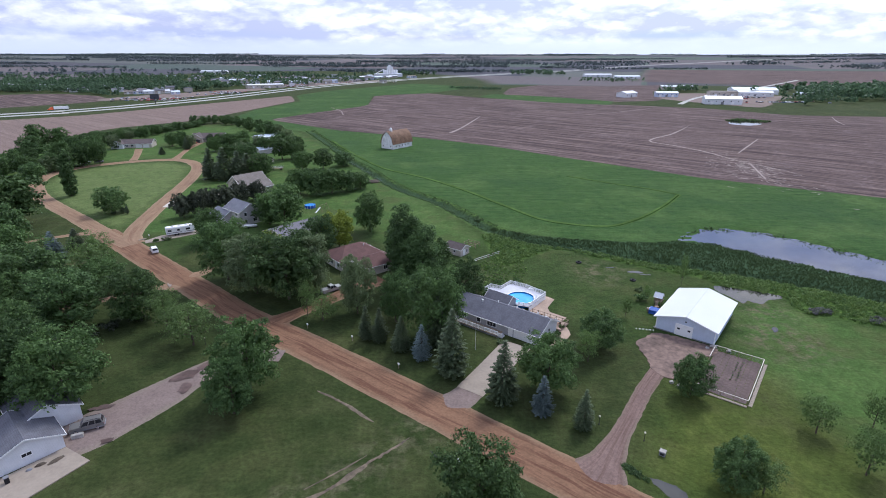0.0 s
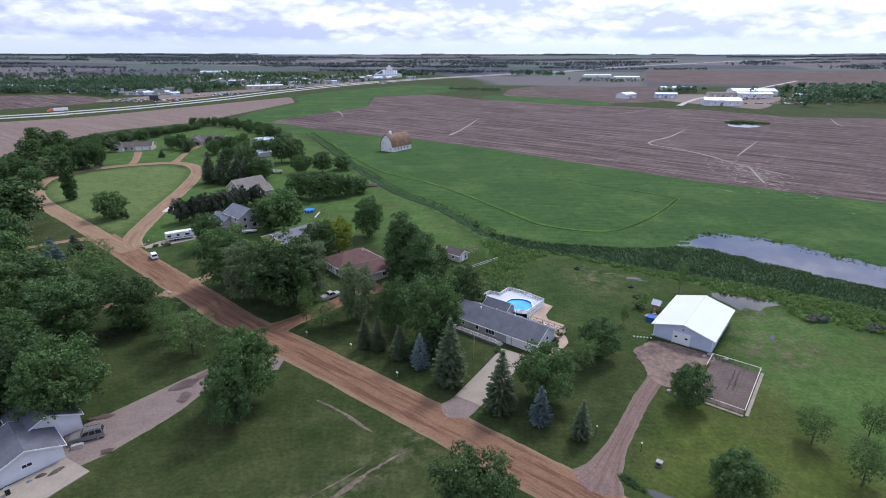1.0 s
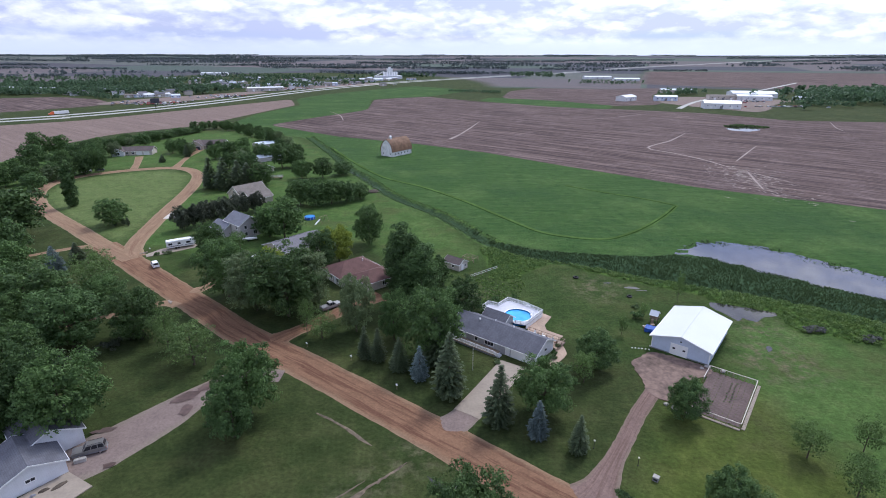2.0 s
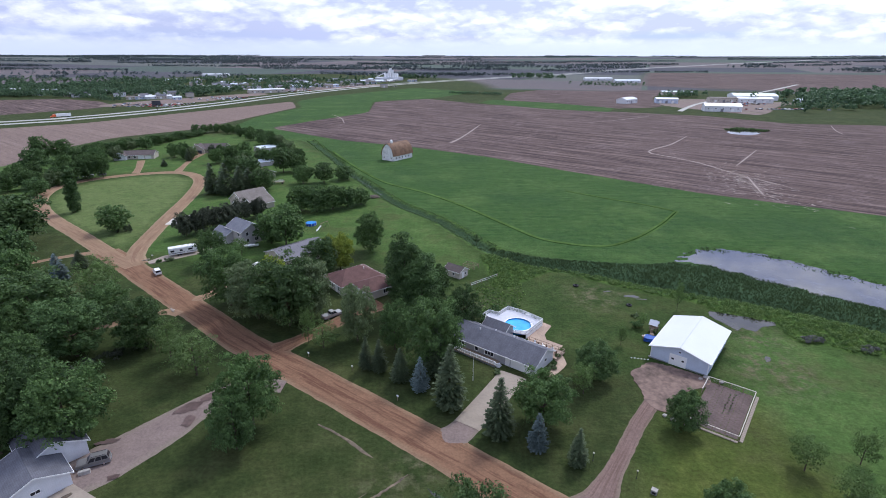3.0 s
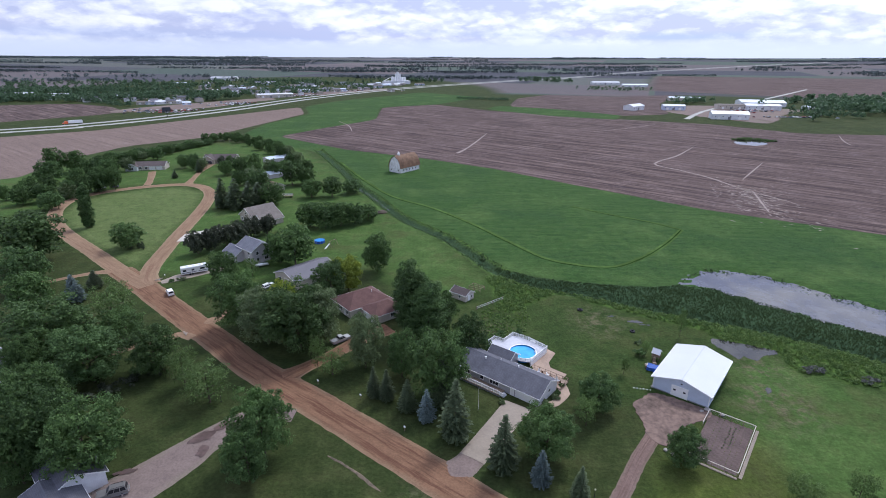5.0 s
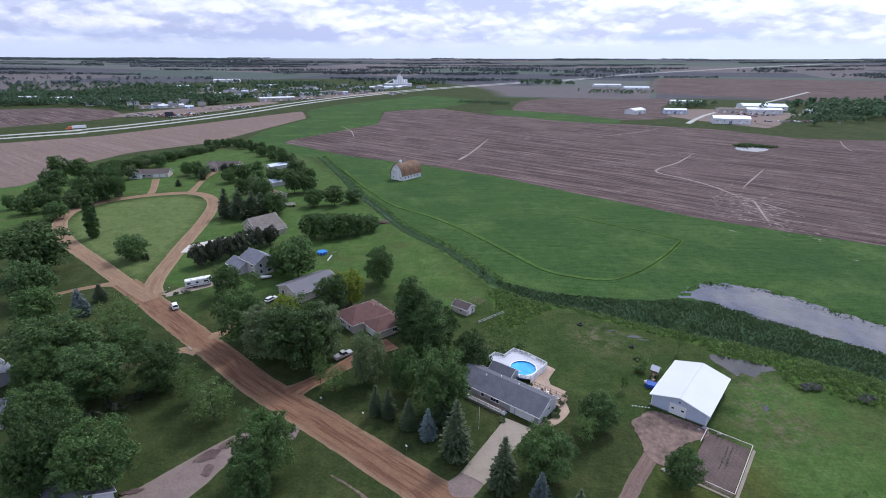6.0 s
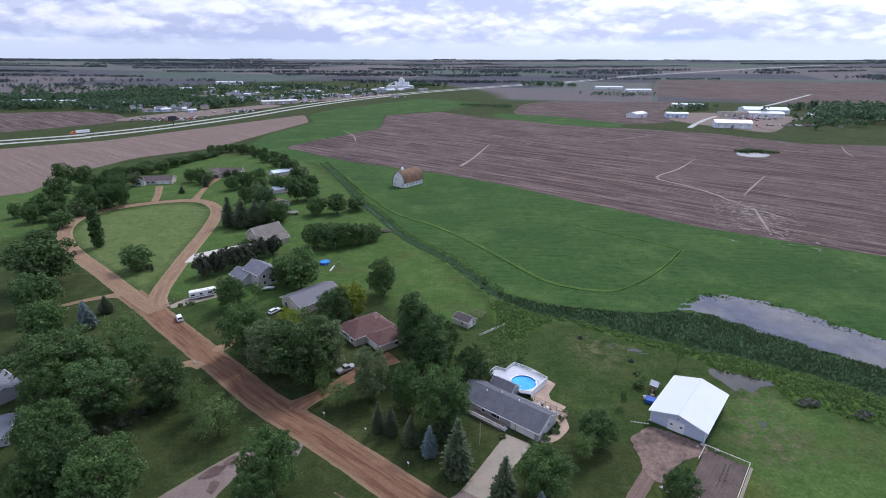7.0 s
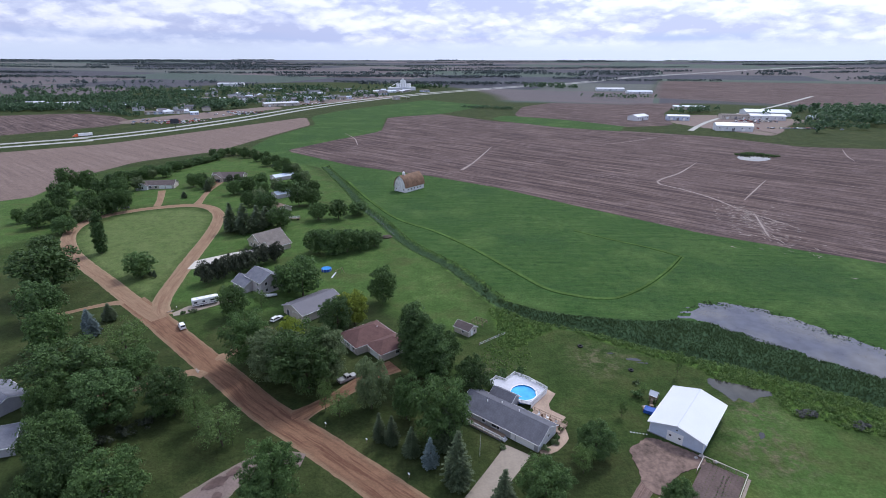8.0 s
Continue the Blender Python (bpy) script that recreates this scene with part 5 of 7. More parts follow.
def gable_block(root, x0, L, y0, W, eave, ridge, wall, roof, over=0.45, thick=0.16, base=0.0, fascia=WHITE, ribs=0):
    """Walls and a gable roof, its ridge along x, round the centre (x0, y0)."""
    h = W / 2
    part("wall", extruded([(y0 - h, base - 0.1), (y0 + h, base - 0.1), (y0 + h, eave), (y0, ridge - 0.02), (y0 - h, eave)], L, "x", x0 - L / 2), wall, root)
    slope = (ridge - eave) / h
    for s in (-1, 1):
        e = h + over
        ze = ridge - slope * e
        bm = extruded([(y0, ridge), (y0 + s * e, ze), (y0 + s * e, ze + thick), (y0, ridge + thick)], L + 2 * over, "x", x0 - L / 2 - over)
        slab = part("roof_slope", bm, roof, root)
        rib = None
        for i in range(ribs):
            xr = x0 - L / 2 - over + (L + 2 * over) * (i + 0.5) / ribs
            if rib is None:
                rib = part("rib", extruded([(y0, ridge + thick), (y0 + s * e, ze + thick), (y0 + s * e, ze + thick + 0.022), (y0, ridge + thick + 0.022)], 0.05, "x", 0.0), roof, slab)
                rib.location.x = xr
            else:
                r2 = new("rib", rib.data)
                r2.parent, r2.location = slab, (xr, 0, 0)
        bm = bmesh.new()
        block(bm, x0 - L / 2 - over - 0.03, x0 + L / 2 + over + 0.03, min(y0 + s * e, y0 + s * (e + 0.09)), max(y0 + s * e, y0 + s * (e + 0.09)), ze - 0.06, ze + thick * 0.8)
        part("gutter", bm, fascia, root)
        for xe in (x0 - L / 2 - over - 0.05, x0 + L / 2 + over):
            part("bargeboard", extruded([(y0, ridge - 0.08), (y0 + s * e, ze - 0.08), (y0 + s * e, ze + thick + 0.015), (y0, ridge + thick + 0.015)], 0.05, "x", xe), fascia, root)
    part("ridge_cap", extruded([(y0 - 0.16, ridge + thick - 0.16 * slope), (y0, ridge + thick), (y0 + 0.16, ridge + thick - 0.16 * slope), (y0, ridge + thick + 0.05)], L + 2 * over, "x", x0 - L / 2 - over), roof, root)


def hip_block(root, x0, L, y0, W, eave, ridge, wall, roof, over=0.5, fascia=WHITE, ratio=0.85):
    """Walls and a hip roof round the centre (x0, y0)."""
    part("wall", bm_block(x0 - L / 2, x0 + L / 2, y0 - W / 2, y0 + W / 2, -0.1, eave), wall, root)
    a, b = L / 2 + over, W / 2 + over
    r = max(0.2, a - b * ratio)
    bm = bmesh.new()
    lo = [bm.verts.new((x0 + sx * a, y0 + sy * b, eave - 0.05)) for sx, sy in ((-1, -1), (1, -1), (1, 1), (-1, 1))]
    hi = [bm.verts.new((x0 + sx * a, y0 + sy * b, eave + 0.12)) for sx, sy in ((-1, -1), (1, -1), (1, 1), (-1, 1))]
    t0, t1 = bm.verts.new((x0 - r, y0, ridge)), bm.verts.new((x0 + r, y0, ridge))
    bm.faces.new(lo[::-1])
    for i in range(4):
        bm.faces.new((lo[i], lo[(i + 1) % 4], hi[(i + 1) % 4], hi[i]))
    for f in ((hi[0], hi[1], t1, t0), (hi[2], hi[3], t0, t1), (hi[1], hi[2], t1), (hi[3], hi[0], t0)):
        bm.faces.new(f)
    bmesh.ops.recalc_face_normals(bm, faces=bm.faces)
    part("roof", bm, roof, root)
    bm = bmesh.new()
    for s in (-1, 1):
        block(bm, x0 - a - 0.06, x0 + a + 0.06, y0 + s * (b + 0.03) - 0.04, y0 + s * (b + 0.03) + 0.04, eave - 0.06, eave + 0.1)
        block(bm, x0 + s * (a + 0.03) - 0.04, x0 + s * (a + 0.03) + 0.04, y0 - b, y0 + b, eave - 0.06, eave + 0.1)
    part("gutter", bm, fascia, root)


def front_gable(root, x0, W, y0, y1, eave, ridge, wall, roof, over=0.4):
    """A gabled bay whose ridge runs from front (y0) to back (y1)."""
    h = W / 2
    part("bay_wall", extruded([(x0 - h, -0.1), (x0 + h, -0.1), (x0 + h, eave), (x0, ridge - 0.02), (x0 - h, eave)], y1 - y0, "y", y0), wall, root)
    slope = (ridge - eave) / h
    for s in (-1, 1):
        e = h + over
        ze = ridge - slope * e
        part("bay_roof", extruded([(x0, ridge), (x0 + s * e, ze), (x0 + s * e, ze + 0.16), (x0, ridge + 0.16)], y1 - y0 + over, "y", y0 - over), roof, root)
        part("bargeboard", extruded([(x0, ridge - 0.1), (x0 + s * e, ze - 0.1), (x0 + s * e, ze + 0.19), (x0, ridge + 0.19)], 0.06, "y", y0 - over - 0.06), WHITE, root)


def railing(root, pts, z, h=0.95, mat=WHITE, gap=1.6, pickets=True):
    """Posts, rails and pickets along a line."""
    for (ax, ay), (bx, by) in zip(pts[:-1], pts[1:]):
        ln = math.hypot(bx - ax, by - ay)
        m = pose(ax, ay, z, 0, 0, math.degrees(math.atan2(by - ay, bx - ax)))
        n = max(1, int(round(ln / gap)))
        for i in range(n + 1):
            part("post", bm_block(ln * i / n - 0.06, ln * i / n + 0.06, -0.06, 0.06, 0, h + 0.06), mat, root, m=m)
        bm = bmesh.new()
        block(bm, 0, ln, -0.05, 0.05, h - 0.08, h)
        block(bm, 0, ln, -0.03, 0.03, 0.12, 0.2)
        if pickets:
            k = int(ln / 0.22)
            for i in range(k):
                x = ln * (i + 0.5) / k
                block(bm, x - 0.05, x + 0.05, -0.02, 0.02, 0.2, h - 0.08)
        part("rail", bm, mat, root, m=m)


# the long grey ranch house with garage, porch and rear wing
HX, HY, HT = 14.4, 111.4, -38.0
house = thing("house", HX, HY, HT, label="long single-storey house with grey shingle roof and attached garage", category="house")
gable_block(house, 0, 23, 0, 8.8, 2.55, 4.75, GREY_SIDING, GREY_SHINGLE)
part("gable_wall", extruded([(-4.38, -0.05), (4.38, -0.05), (4.38, 2.55), (0, 4.66), (-4.38, 2.55)], 0.03, "x", 11.5), WHITE_SIDING, house, "white sided gable end")
gable_block(house, -5.0, 6.2, 6.4, 4.6, 2.5, 4.0, GREY_SIDING, GREY_SHINGLE)
add_door(house, side_pose(23, 8.8, "f", 7.9, 0.05), 4.9, 2.15, WHITE, "garage_door", 4)
add_door(house, side_pose(23, 8.8, "f", 4.5, 0.05), 0.95, 2.1, WHITE)
add_window(house, side_pose(23, 8.8, "f", -0.6, 0.95), 2.4, 1.25, 3)
add_window(house, side_pose(23, 8.8, "f", -4.2, 0.95), 0.9, 1.25, 1)
add_window(house, side_pose(23, 8.8, "f", -8.6, 0.95), 1.6, 1.2, 2)
add_window(house, side_pose(23, 8.8, "r", 0.6, 1.5), 0.9, 0.7, 1)
for x, y, z, r in ((-5.5, -0.9, 4.32, 0.14), (-2.2, 0.9, 4.32, 0.09), (3.0, 0.7, 4.4, 0.1)):
    part("roof_vent", bm_rod((x, y, z), (x, y, z + 0.55), r), WHITE, house)
    part("vent_cap", bm_rod((x, y, z + 0.55), (x, y, z + 0.65), r * 1.5), WHITE, house)
porch = thing("porch", HX, HY, HT, label="raised front porch with a white picket railing", category="porch")
part("deck", bm_block(-9.5, 2.6, -6.8, -4.48, 0.42, 0.55), BARE_WOOD, porch)
part("skirt", bm_block(-9.45, 2.55, -6.75, -6.65, 0.0, 0.42), TRIM_BAND, porch)
railing(porch, [(-9.4, -6.7), (2.5, -6.7)], 0.55)
for i in range(3):
    part("step", bm_block(2.6 + 0.3 * i, 2.9 + 0.3 * i, -6.4, -5.0, 0.0, 0.42 - 0.14 * i), DECKING, porch)
railing(porch, [(2.55, -6.45), (3.5, -6.45)], 0.25, 0.85)

# above-ground pool in its octagonal deck
deck = thing("pool_deck", HX, HY, HT, label="raised pale pool deck with white railing round a round pool", category="pool deck")
OUT = [(1.7, 9.0), (1.75, 17.6), (-4.6, 18.6), (-9.3, 18.3), (-9.4, 13.6), (-12.3, 13.2), (-12.3, 10.4), (-6.8, 8.9), (-0.8, 8.0)]
PC, PR = (-2.6, 12.4), 3.55
bm = bmesh.new()
ring_o, ring_i = [], []
K = 64
for i in range(K):
    a = 2 * math.pi * i / K
    d = (math.cos(a), math.sin(a))
    t_best = 30.0
    for (ax, ay), (bx, by) in zip(OUT, OUT[1:] + OUT[:1]):
        ex, ey = bx - ax, by - ay
        det = d[0] * -ey + d[1] * ex
        if abs(det) > 1e-9:
            t = ((ax - PC[0]) * -ey + (ay - PC[1]) * ex) / det
            u = (d[0] * (ay - PC[1]) - d[1] * (ax - PC[0])) / det
            if t > 0 and -1e-6 <= u <= 1 + 1e-6:
                t_best = min(t_best, t)
    ring_o.append((PC[0] + d[0] * t_best, PC[1] + d[1] * t_best))
    ring_i.append((PC[0] + d[0] * (PR + 0.12), PC[1] + d[1] * (PR + 0.12)))
for z, flip in ((1.25, False), (1.1, True)):
    vo, vi = [bm.verts.new((*p, z)) for p in ring_o], [bm.verts.new((*p, z)) for p in ring_i]
    for i in range(K):
        q = (vi[i], vo[i], vo[(i + 1) % K], vi[(i + 1) % K])
        bm.faces.new(q[::-1] if flip else q)
part("deck_floor", bm, DECKING, deck)
for (ax, ay), (bx, by) in zip(OUT[:7], OUT[1:8]):
    ln = math.hypot(bx - ax, by - ay)
    part("skirt", bm_block(0, ln, -0.03, 0.03, 0.0, 1.1), WHITE, deck, m=pose(ax, ay, 0, 0, 0, math.degrees(math.atan2(by - ay, bx - ax))))
railing(deck, OUT[:7], 1.25, 0.95)
railing(deck, [(1.7, 9.0), (-0.8, 8.0)], 1.25, 0.95)
bm = bmesh.new()
block(bm, -3.9, -2.6, 18.35, 19.2, 0, 1.3)
part("gate_landing", bm, WHITE, deck)
pool = thing("swimming_pool", *(Matrix.Translation((HX, HY, 0)) @ pose(0, 0, 0, 0, 0, HT) @ Vector((PC[0], PC[1], 0)))[:2], label="round above-ground swimming pool with clear blue water", category="pool")
bm = bmesh.new()
for r0, r1, z0, z1 in ((PR, PR - 0.02, 0.0, 1.2),):
    a0 = [bm.verts.new((math.cos(2 * math.pi * i / 48) * r0, math.sin(2 * math.pi * i / 48) * r0, z0)) for i in range(48)]
    a1 = [bm.verts.new((math.cos(2 * math.pi * i / 48) * r0, math.sin(2 * math.pi * i / 48) * r0, z1)) for i in range(48)]
    for i in range(48):
        bm.faces.new((a0[i], a0[(i + 1) % 48], a1[(i + 1) % 48], a1[i]))
part("liner", bm, POOL_LINER, pool, "deep blue pool liner")
bm = bmesh.new()
bmesh.ops.create_circle(bm, cap_ends=True, segments=48, radius=PR - 0.03, matrix=pose(0, 0, 0.95))
part("water", bm, POOL, pool)
bm = bmesh.new()
for i in range(48):
    a, b = 2 * math.pi * i / 48, 2 * math.pi * (i + 1) / 48
    p = [bm.verts.new((math.cos(t) * r, math.sin(t) * r, 1.29)) for t, r in ((a, PR - 0.12), (a, PR + 0.14), (b, PR + 0.14), (b, PR - 0.12))]
    bm.faces.new(p)
part("rim", bm, WHITE, pool)
bm = bmesh.new()
for s in (-0.3, 0.3):
    rod(bm, (PR - 0.3, s, 0.5), (PR - 0.3, s, 2.1), 0.03)
    rod(bm, (PR + 0.5, s, 1.25), (PR + 0.5, s, 2.1), 0.03)
    rod(bm, (PR - 0.3, s, 2.1), (PR + 0.5, s, 2.1), 0.03)
for i in range(4):
    block(bm, PR - 0.4, PR - 0.2, -0.3, 0.3, 0.6 + 0.25 * i, 0.66 + 0.25 * i)
part("ladder", bm, WHITE, pool)
low = thing("low_deck", HX, HY, HT, label="low brown wooden deck with a plank railing behind the house", category="deck")
part("deck_floor", bm_block(3.0, 12.6, 4.6, 8.6, 0.3, 0.42), PAVER, low)
railing(low, [(3.0, 8.6), (12.5, 8.6), (12.5, 4.8)], 0.42, 0.9, BARE_WOOD, 1.6, False)
for i, (x, y) in enumerate(((5.0, 7.4), (6.3, 7.0), (7.4, 7.6), (8.6, 7.2), (9.9, 7.5), (11.2, 6.4))):
    c = thing("patio_chair", *(Matrix.Translation((HX, HY, 0)) @ pose(0, 0, 0, 0, 0, HT) @ Vector((x, y, 0)))[:2], HT + 50 * i, 0.42, "outdoor patio chair on the wooden deck", "chair", "patio chairs")
    mt = BROWN_WOOD if i % 2 else WHITE
    part("seat", bm_block(-0.28, 0.28, -0.28, 0.28, 0.38, 0.46, 0.02), mt, c)
    part("backrest", bm_block(-0.28, 0.28, 0.24, 0.3, 0.46, 1.0, 0.02), mt, c)
    for sx in (-0.24, 0.24):
        for sy in (-0.24, 0.24):
            part("leg", bm_block(sx - 0.03, sx + 0.03, sy - 0.03, sy + 0.03, 0, 0.38), mt, c)
pole = thing("flagpole", 7.0, 99.3, label="slim white flagpole on the front lawn", category="flagpole")
part("pole", bm_rod((0, 0, 0), (0, 0, 6.2), 0.05, 0.03), WHITE, pole)
part("finial", bm_rod((0, 0, 6.2), (0, 0, 6.34), 0.07), CHROME, pole)

# the pole shed with the white metal roof
shed = thing("shed", 60.2, 112.25, 51.5, label="pale blue pole shed with a bright white metal roof", category="shed")
gable_block(shed, 0, 18.4, 0, 12.6, 3.35, 5.1, PALE_SIDING, WHITE_METAL, 0.5, 0.12)
add_door(shed, side_pose(18.4, 12.6, "l", 0.2, 0.05), 3.6, 2.7, WHITE, "overhead_door", 4, 2)
add_door(shed, side_pose(18.4, 12.6, "f", -5.5, 0.05), 0.95, 2.1, WHITE)
for p in (-1.5, 3.0):
    add_window(shed, side_pose(18.4, 12.6, "f", p, 1.3), 1.1, 0.8, 2)
part("light", bm_block(-9.4, -9.2, -0.2, 0.15, 3.6, 3.85, 0.03), BLACK, shed, "dark yard light over the door")
for y in (-6.25, 6.25):
    part("corner_trim", bm_block(-9.24, -9.1, y - 0.09, y + 0.09, 0, 3.3), WHITE, shed)
part("base_board", bm_block(-9.24, -9.2, -6.3, 6.3, 0.0, 0.25), TRIM_BAND, shed, "dark splash board")

# house with brown hip roofs among the trees
bh = thing("house", -27.7, 151.2, 40, label="house with a brown shingle hip roof behind trees", category="house")
hip_block(bh, 0, 14, 0, 11, 2.8, 5.7, BEIGE_SIDING, BROWN_SHINGLE)
hip_block(bh, 2.2, 10.5, -9.2, 8.4, 2.6, 4.7, BEIGE_SIDING, BROWN_SHINGLE)
for p in (-3.4, 0.2, 1.6):
    add_window(bh, side_pose(14, 11, "l", p, 0.9), 1.1, 1.5, 2)
add_door(bh, side_pose(14, 11, "l", -2.0, 0.05), 0.95, 2.1, WHITE)
add_door(bh, pose(-3.05, -9.4, 0.05, 0, 0, -90), 4.8, 2.15, WHITE, "garage_door", 4)
add_window(bh, pose(3.0, -13.4, 0.9), 1.4, 1.2, 2)
part("roof_vent", bm_rod((3.0, -1.6, 4.9), (3.0, -1.6, 5.5), 0.12), WHITE, bh)
# small brown-roofed garden shed
gs = thing("garden_shed", 4.6, 158.3, -40, label="small cream garden shed with brown shingle roof", category="shed")
gable_block(gs, 0, 6.2, 0, 4.4, 2.2, 3.4, BEIGE_SIDING, UMBER_SHINGLE, 0.3)
add_door(gs, side_pose(6.2, 4.4, "r", -0.5, 0.05), 0.9, 1.9, WHITE)
add_window(gs, side_pose(6.2, 4.4, "r", 0.9, 0.8), 0.7, 0.9)
add_window(gs, side_pose(6.2, 4.4, "f", 0.6, 0.9), 0.8, 0.8)
# grey metal shed
ms = thing("shed", -50.8, 173.4, 49, label="cream machine shed with a grey metal roof", category="shed")
gable_block(ms, 0, 17.5, 0, 12.4, 3.2, 5.3, BEIGE_SIDING, GREY_METAL, 0.45, 0.12, ribs=18)
add_door(ms, side_pose(17.5, 12.4, "l", -1.5, 0.05), 3.2, 2.7, BEIGE_SIDING, "overhead_door", 4)
add_door(ms, side_pose(17.5, 12.4, "l", 3.2, 0.05), 1.6, 2.2, CAR_DARK)
# two-storey grey house
th = thing("house", -75.6, 192.2, -41, label="two-storey house with pale siding and blue-grey shingle roof", category="house")
gable_block(th, 0, 11, 0, 9.0, 5.3, 7.9, LILAC_SIDING, SLATE_SHINGLE)
gable_block(th, -5.5, 9.0, -4.6, 7.0, 2.8, 4.9, LILAC_SIDING, SLATE_SHINGLE)
for z in (0.9, 3.5):
    add_window(th, side_pose(11, 9, "r", 1.4, z), 1.5, 1.3, 2)
    add_window(th, side_pose(11, 9, "r", -2.2, z), 1.0, 1.3, 1)
    add_window(th, side_pose(11, 9, "f", 3.2, z), 1.2, 1.3, 2)
# taupe hip house
fh = thing("house", -91.5, 243.5, 49, label="house with steep taupe shingle gables and a low wing", category="house")
gable_block(fh, 0, 14, 0, 12, 3.0, 7.0, TAN_SIDING, TAUPE_SHINGLE)
gable_block(fh, -0.5, 11, -9.0, 7, 2.8, 5.0, TAN_SIDING, TAUPE_SHINGLE)
for p in (-3.2, 0.4, 3.4):
    add_window(fh, side_pose(14, 12, "l", p, 0.9), 1.2, 1.3, 2)
add_window(fh, side_pose(14, 12, "l", 0, 4.0), 1.0, 1.0, 2)
add_door(fh, pose(-6.0, -9.0, 0.05, 0, 0, -90), 4.6, 2.1, WHITE, "garage_door", 4)
# house behind the spruces and two pale-roofed sheds
TAN_SHINGLE = material("tan_shingles", shingle_build((0.27, 0.195, 0.145)))
qh = thing("house", -106, 304, -38, label="tan-roofed house half hidden behind spruces", category="house")
gable_block(qh, 0, 15, 0, 9, 2.7, 4.8, TAN_SIDING, TAN_SHINGLE)
add_window(qh, side_pose(15, 9, "f", 3, 0.9), 1.4, 1.2, 2)
add_window(qh, side_pose(15, 9, "f", -3, 0.9), 1.4, 1.2, 2)
for x, y, t, L, W in ((-112.0, 339.3, 44, 16, 9), (-129.5, 389.7, 44, 16, 9)):
    s = thing("shed", x, y, t, label="farm shed with a pale blue-white metal roof", category="shed", group="pale-roofed sheds")
    gable_block(s, 0, L, 0, W, 2.7, 3.9, LILAC_SIDING, BLUE_METAL, 0.3, 0.1, ribs=12)
    add_door(s, side_pose(L, W, "l", 0, 0.05), 3, 2.4, WHITE, "overhead_door", 4)
# two houses beyond the loop
lh1 = thing("house", -208.5, 359.5, 10, label="long low house with dark roof and white garage doors", category="house")
gable_block(lh1, 0, 24, 0, 10, 2.7, 5.0, BEIGE_SIDING, UMBER_SHINGLE)
front_gable(lh1, -8.5, 7.5, -7.6, -0.2, 2.9, 5.3, WHITE_SIDING, UMBER_SHINGLE)
for p in (4.0, 8.5):
    add_door(lh1, side_pose(24, 10, "f", p, 0.05), 3.6, 2.2, WHITE, "garage_door", 4)
for p in (-3.5, 0):
    add_window(lh1, side_pose(24, 10, "f", p, 0.9), 1.5, 1.2, 2)
add_window(lh1, pose(-8.5, -7.6, 0.9), 2.4, 1.4, 3)
add_window(lh1, pose(-8.5, -7.6, 3.1), 1.0, 0.8, 2)
lh2 = thing("house", -168, 385, 5, label="dark-roofed house with open garage and gabled front", category="house")
gable_block(lh2, 0, 22, 0, 12, 2.9, 5.6, TAN_SIDING, UMBER_SHINGLE)
front_gable(lh2, -7.0, 8.6, -9.0, -0.2, 3.1, 6.2, TAN_SIDING, UMBER_SHINGLE)
# no real opening: a near-black panel paints the shade inside the open garage
add_door(lh2, pose(-7.0, -9.0, 0.05), 5.6, 2.4, CAR_DARK, "garage_door", 4)
for p in (3, 7):
    add_window(lh2, side_pose(22, 12, "f", p, 0.9), 1.5, 1.3, 2)
# the house at the near corner
nh = thing("house", -68.1, 68.9, -41.4, label="pale sided house with grey shingle roof beside a concrete slab", category="house")
gable_block(nh, 0, 9.5, 0, 9.4, 2.7, 4.6, WHITE_SIDING, GREY_SHINGLE)
gable_block(nh, -6.5, 10, 4.5, 9, 3.1, 5.4, WHITE_SIDING, GREY_SHINGLE)
add_window(nh, side_pose(9.5, 9.4, "r", -0.2, 1.6), 1.3, 0.55, 2)
add_door(nh, side_pose(9.5, 9.4, "b", 0, 0.05), 4.8, 2.15, WHITE, "garage_door", 4)
for x, y, t in ((-109.5, 99, 20), (-121, 116, -30)):
    s = thing("house", x, y, t, label="house with a blue-grey roof glimpsed beneath the trees", category="house", group="houses under the trees")
    gable_block(s, 0, 13, 0, 9, 2.7, 4.6, GREY_SIDING, SLATE_SHINGLE)
    add_window(s, side_pose(13, 9, "f", 2, 0.9), 1.4, 1.2, 2)
# the old barn in the meadow
barn = thing("barn", -31.2, 359.1, 52.7, label="old white barn with an arched rusty brown shingle roof", category="barn")
ARCH = [(5.2, 3.4), (4.95, 5.2), (4.3, 7.0), (3.2, 8.7), (1.7, 10.1), (0, 11.1)]
prof = [(-5.2, -0.1), (5.2, -0.1)] + ARCH + [(-a, z) for a, z in ARCH[-2::-1]]
part("wall", extruded(prof, 19.0, "x", -9.5), WORN_BOARDS, barn)
for s in (-1, 1):
    inner = [(s * (a + 0.02), z) for a, z in ARCH]
    outer = [(s * (a + 0.28), z + 0.18 + 0.0 * a) for a, z in ARCH[:-1]] + [(0, ARCH[-1][1] + 0.25)]
    outer[0] = (s * 5.75, 3.1)
    part("roof_slope", extruded(inner + outer[::-1], 20.0, "x", -10.0), RUST_SHINGLE, barn)
add_door(barn, side_pose(19, 10.4, "l", 0, 0.05), 3.2, 3.2, WORN_BOARDS, "barn_door", 2)
add_door(barn, side_pose(19, 10.4, "l", 0, 5.6), 1.8, 2.2, WORN_BOARDS, "hay_door", 2)
for p in (-6.5, -3.5, -0.5, 2.5, 5.5):
    add_window(barn, side_pose(19, 10.4, "f", p, 1.2), 0.8, 1.0, 1)
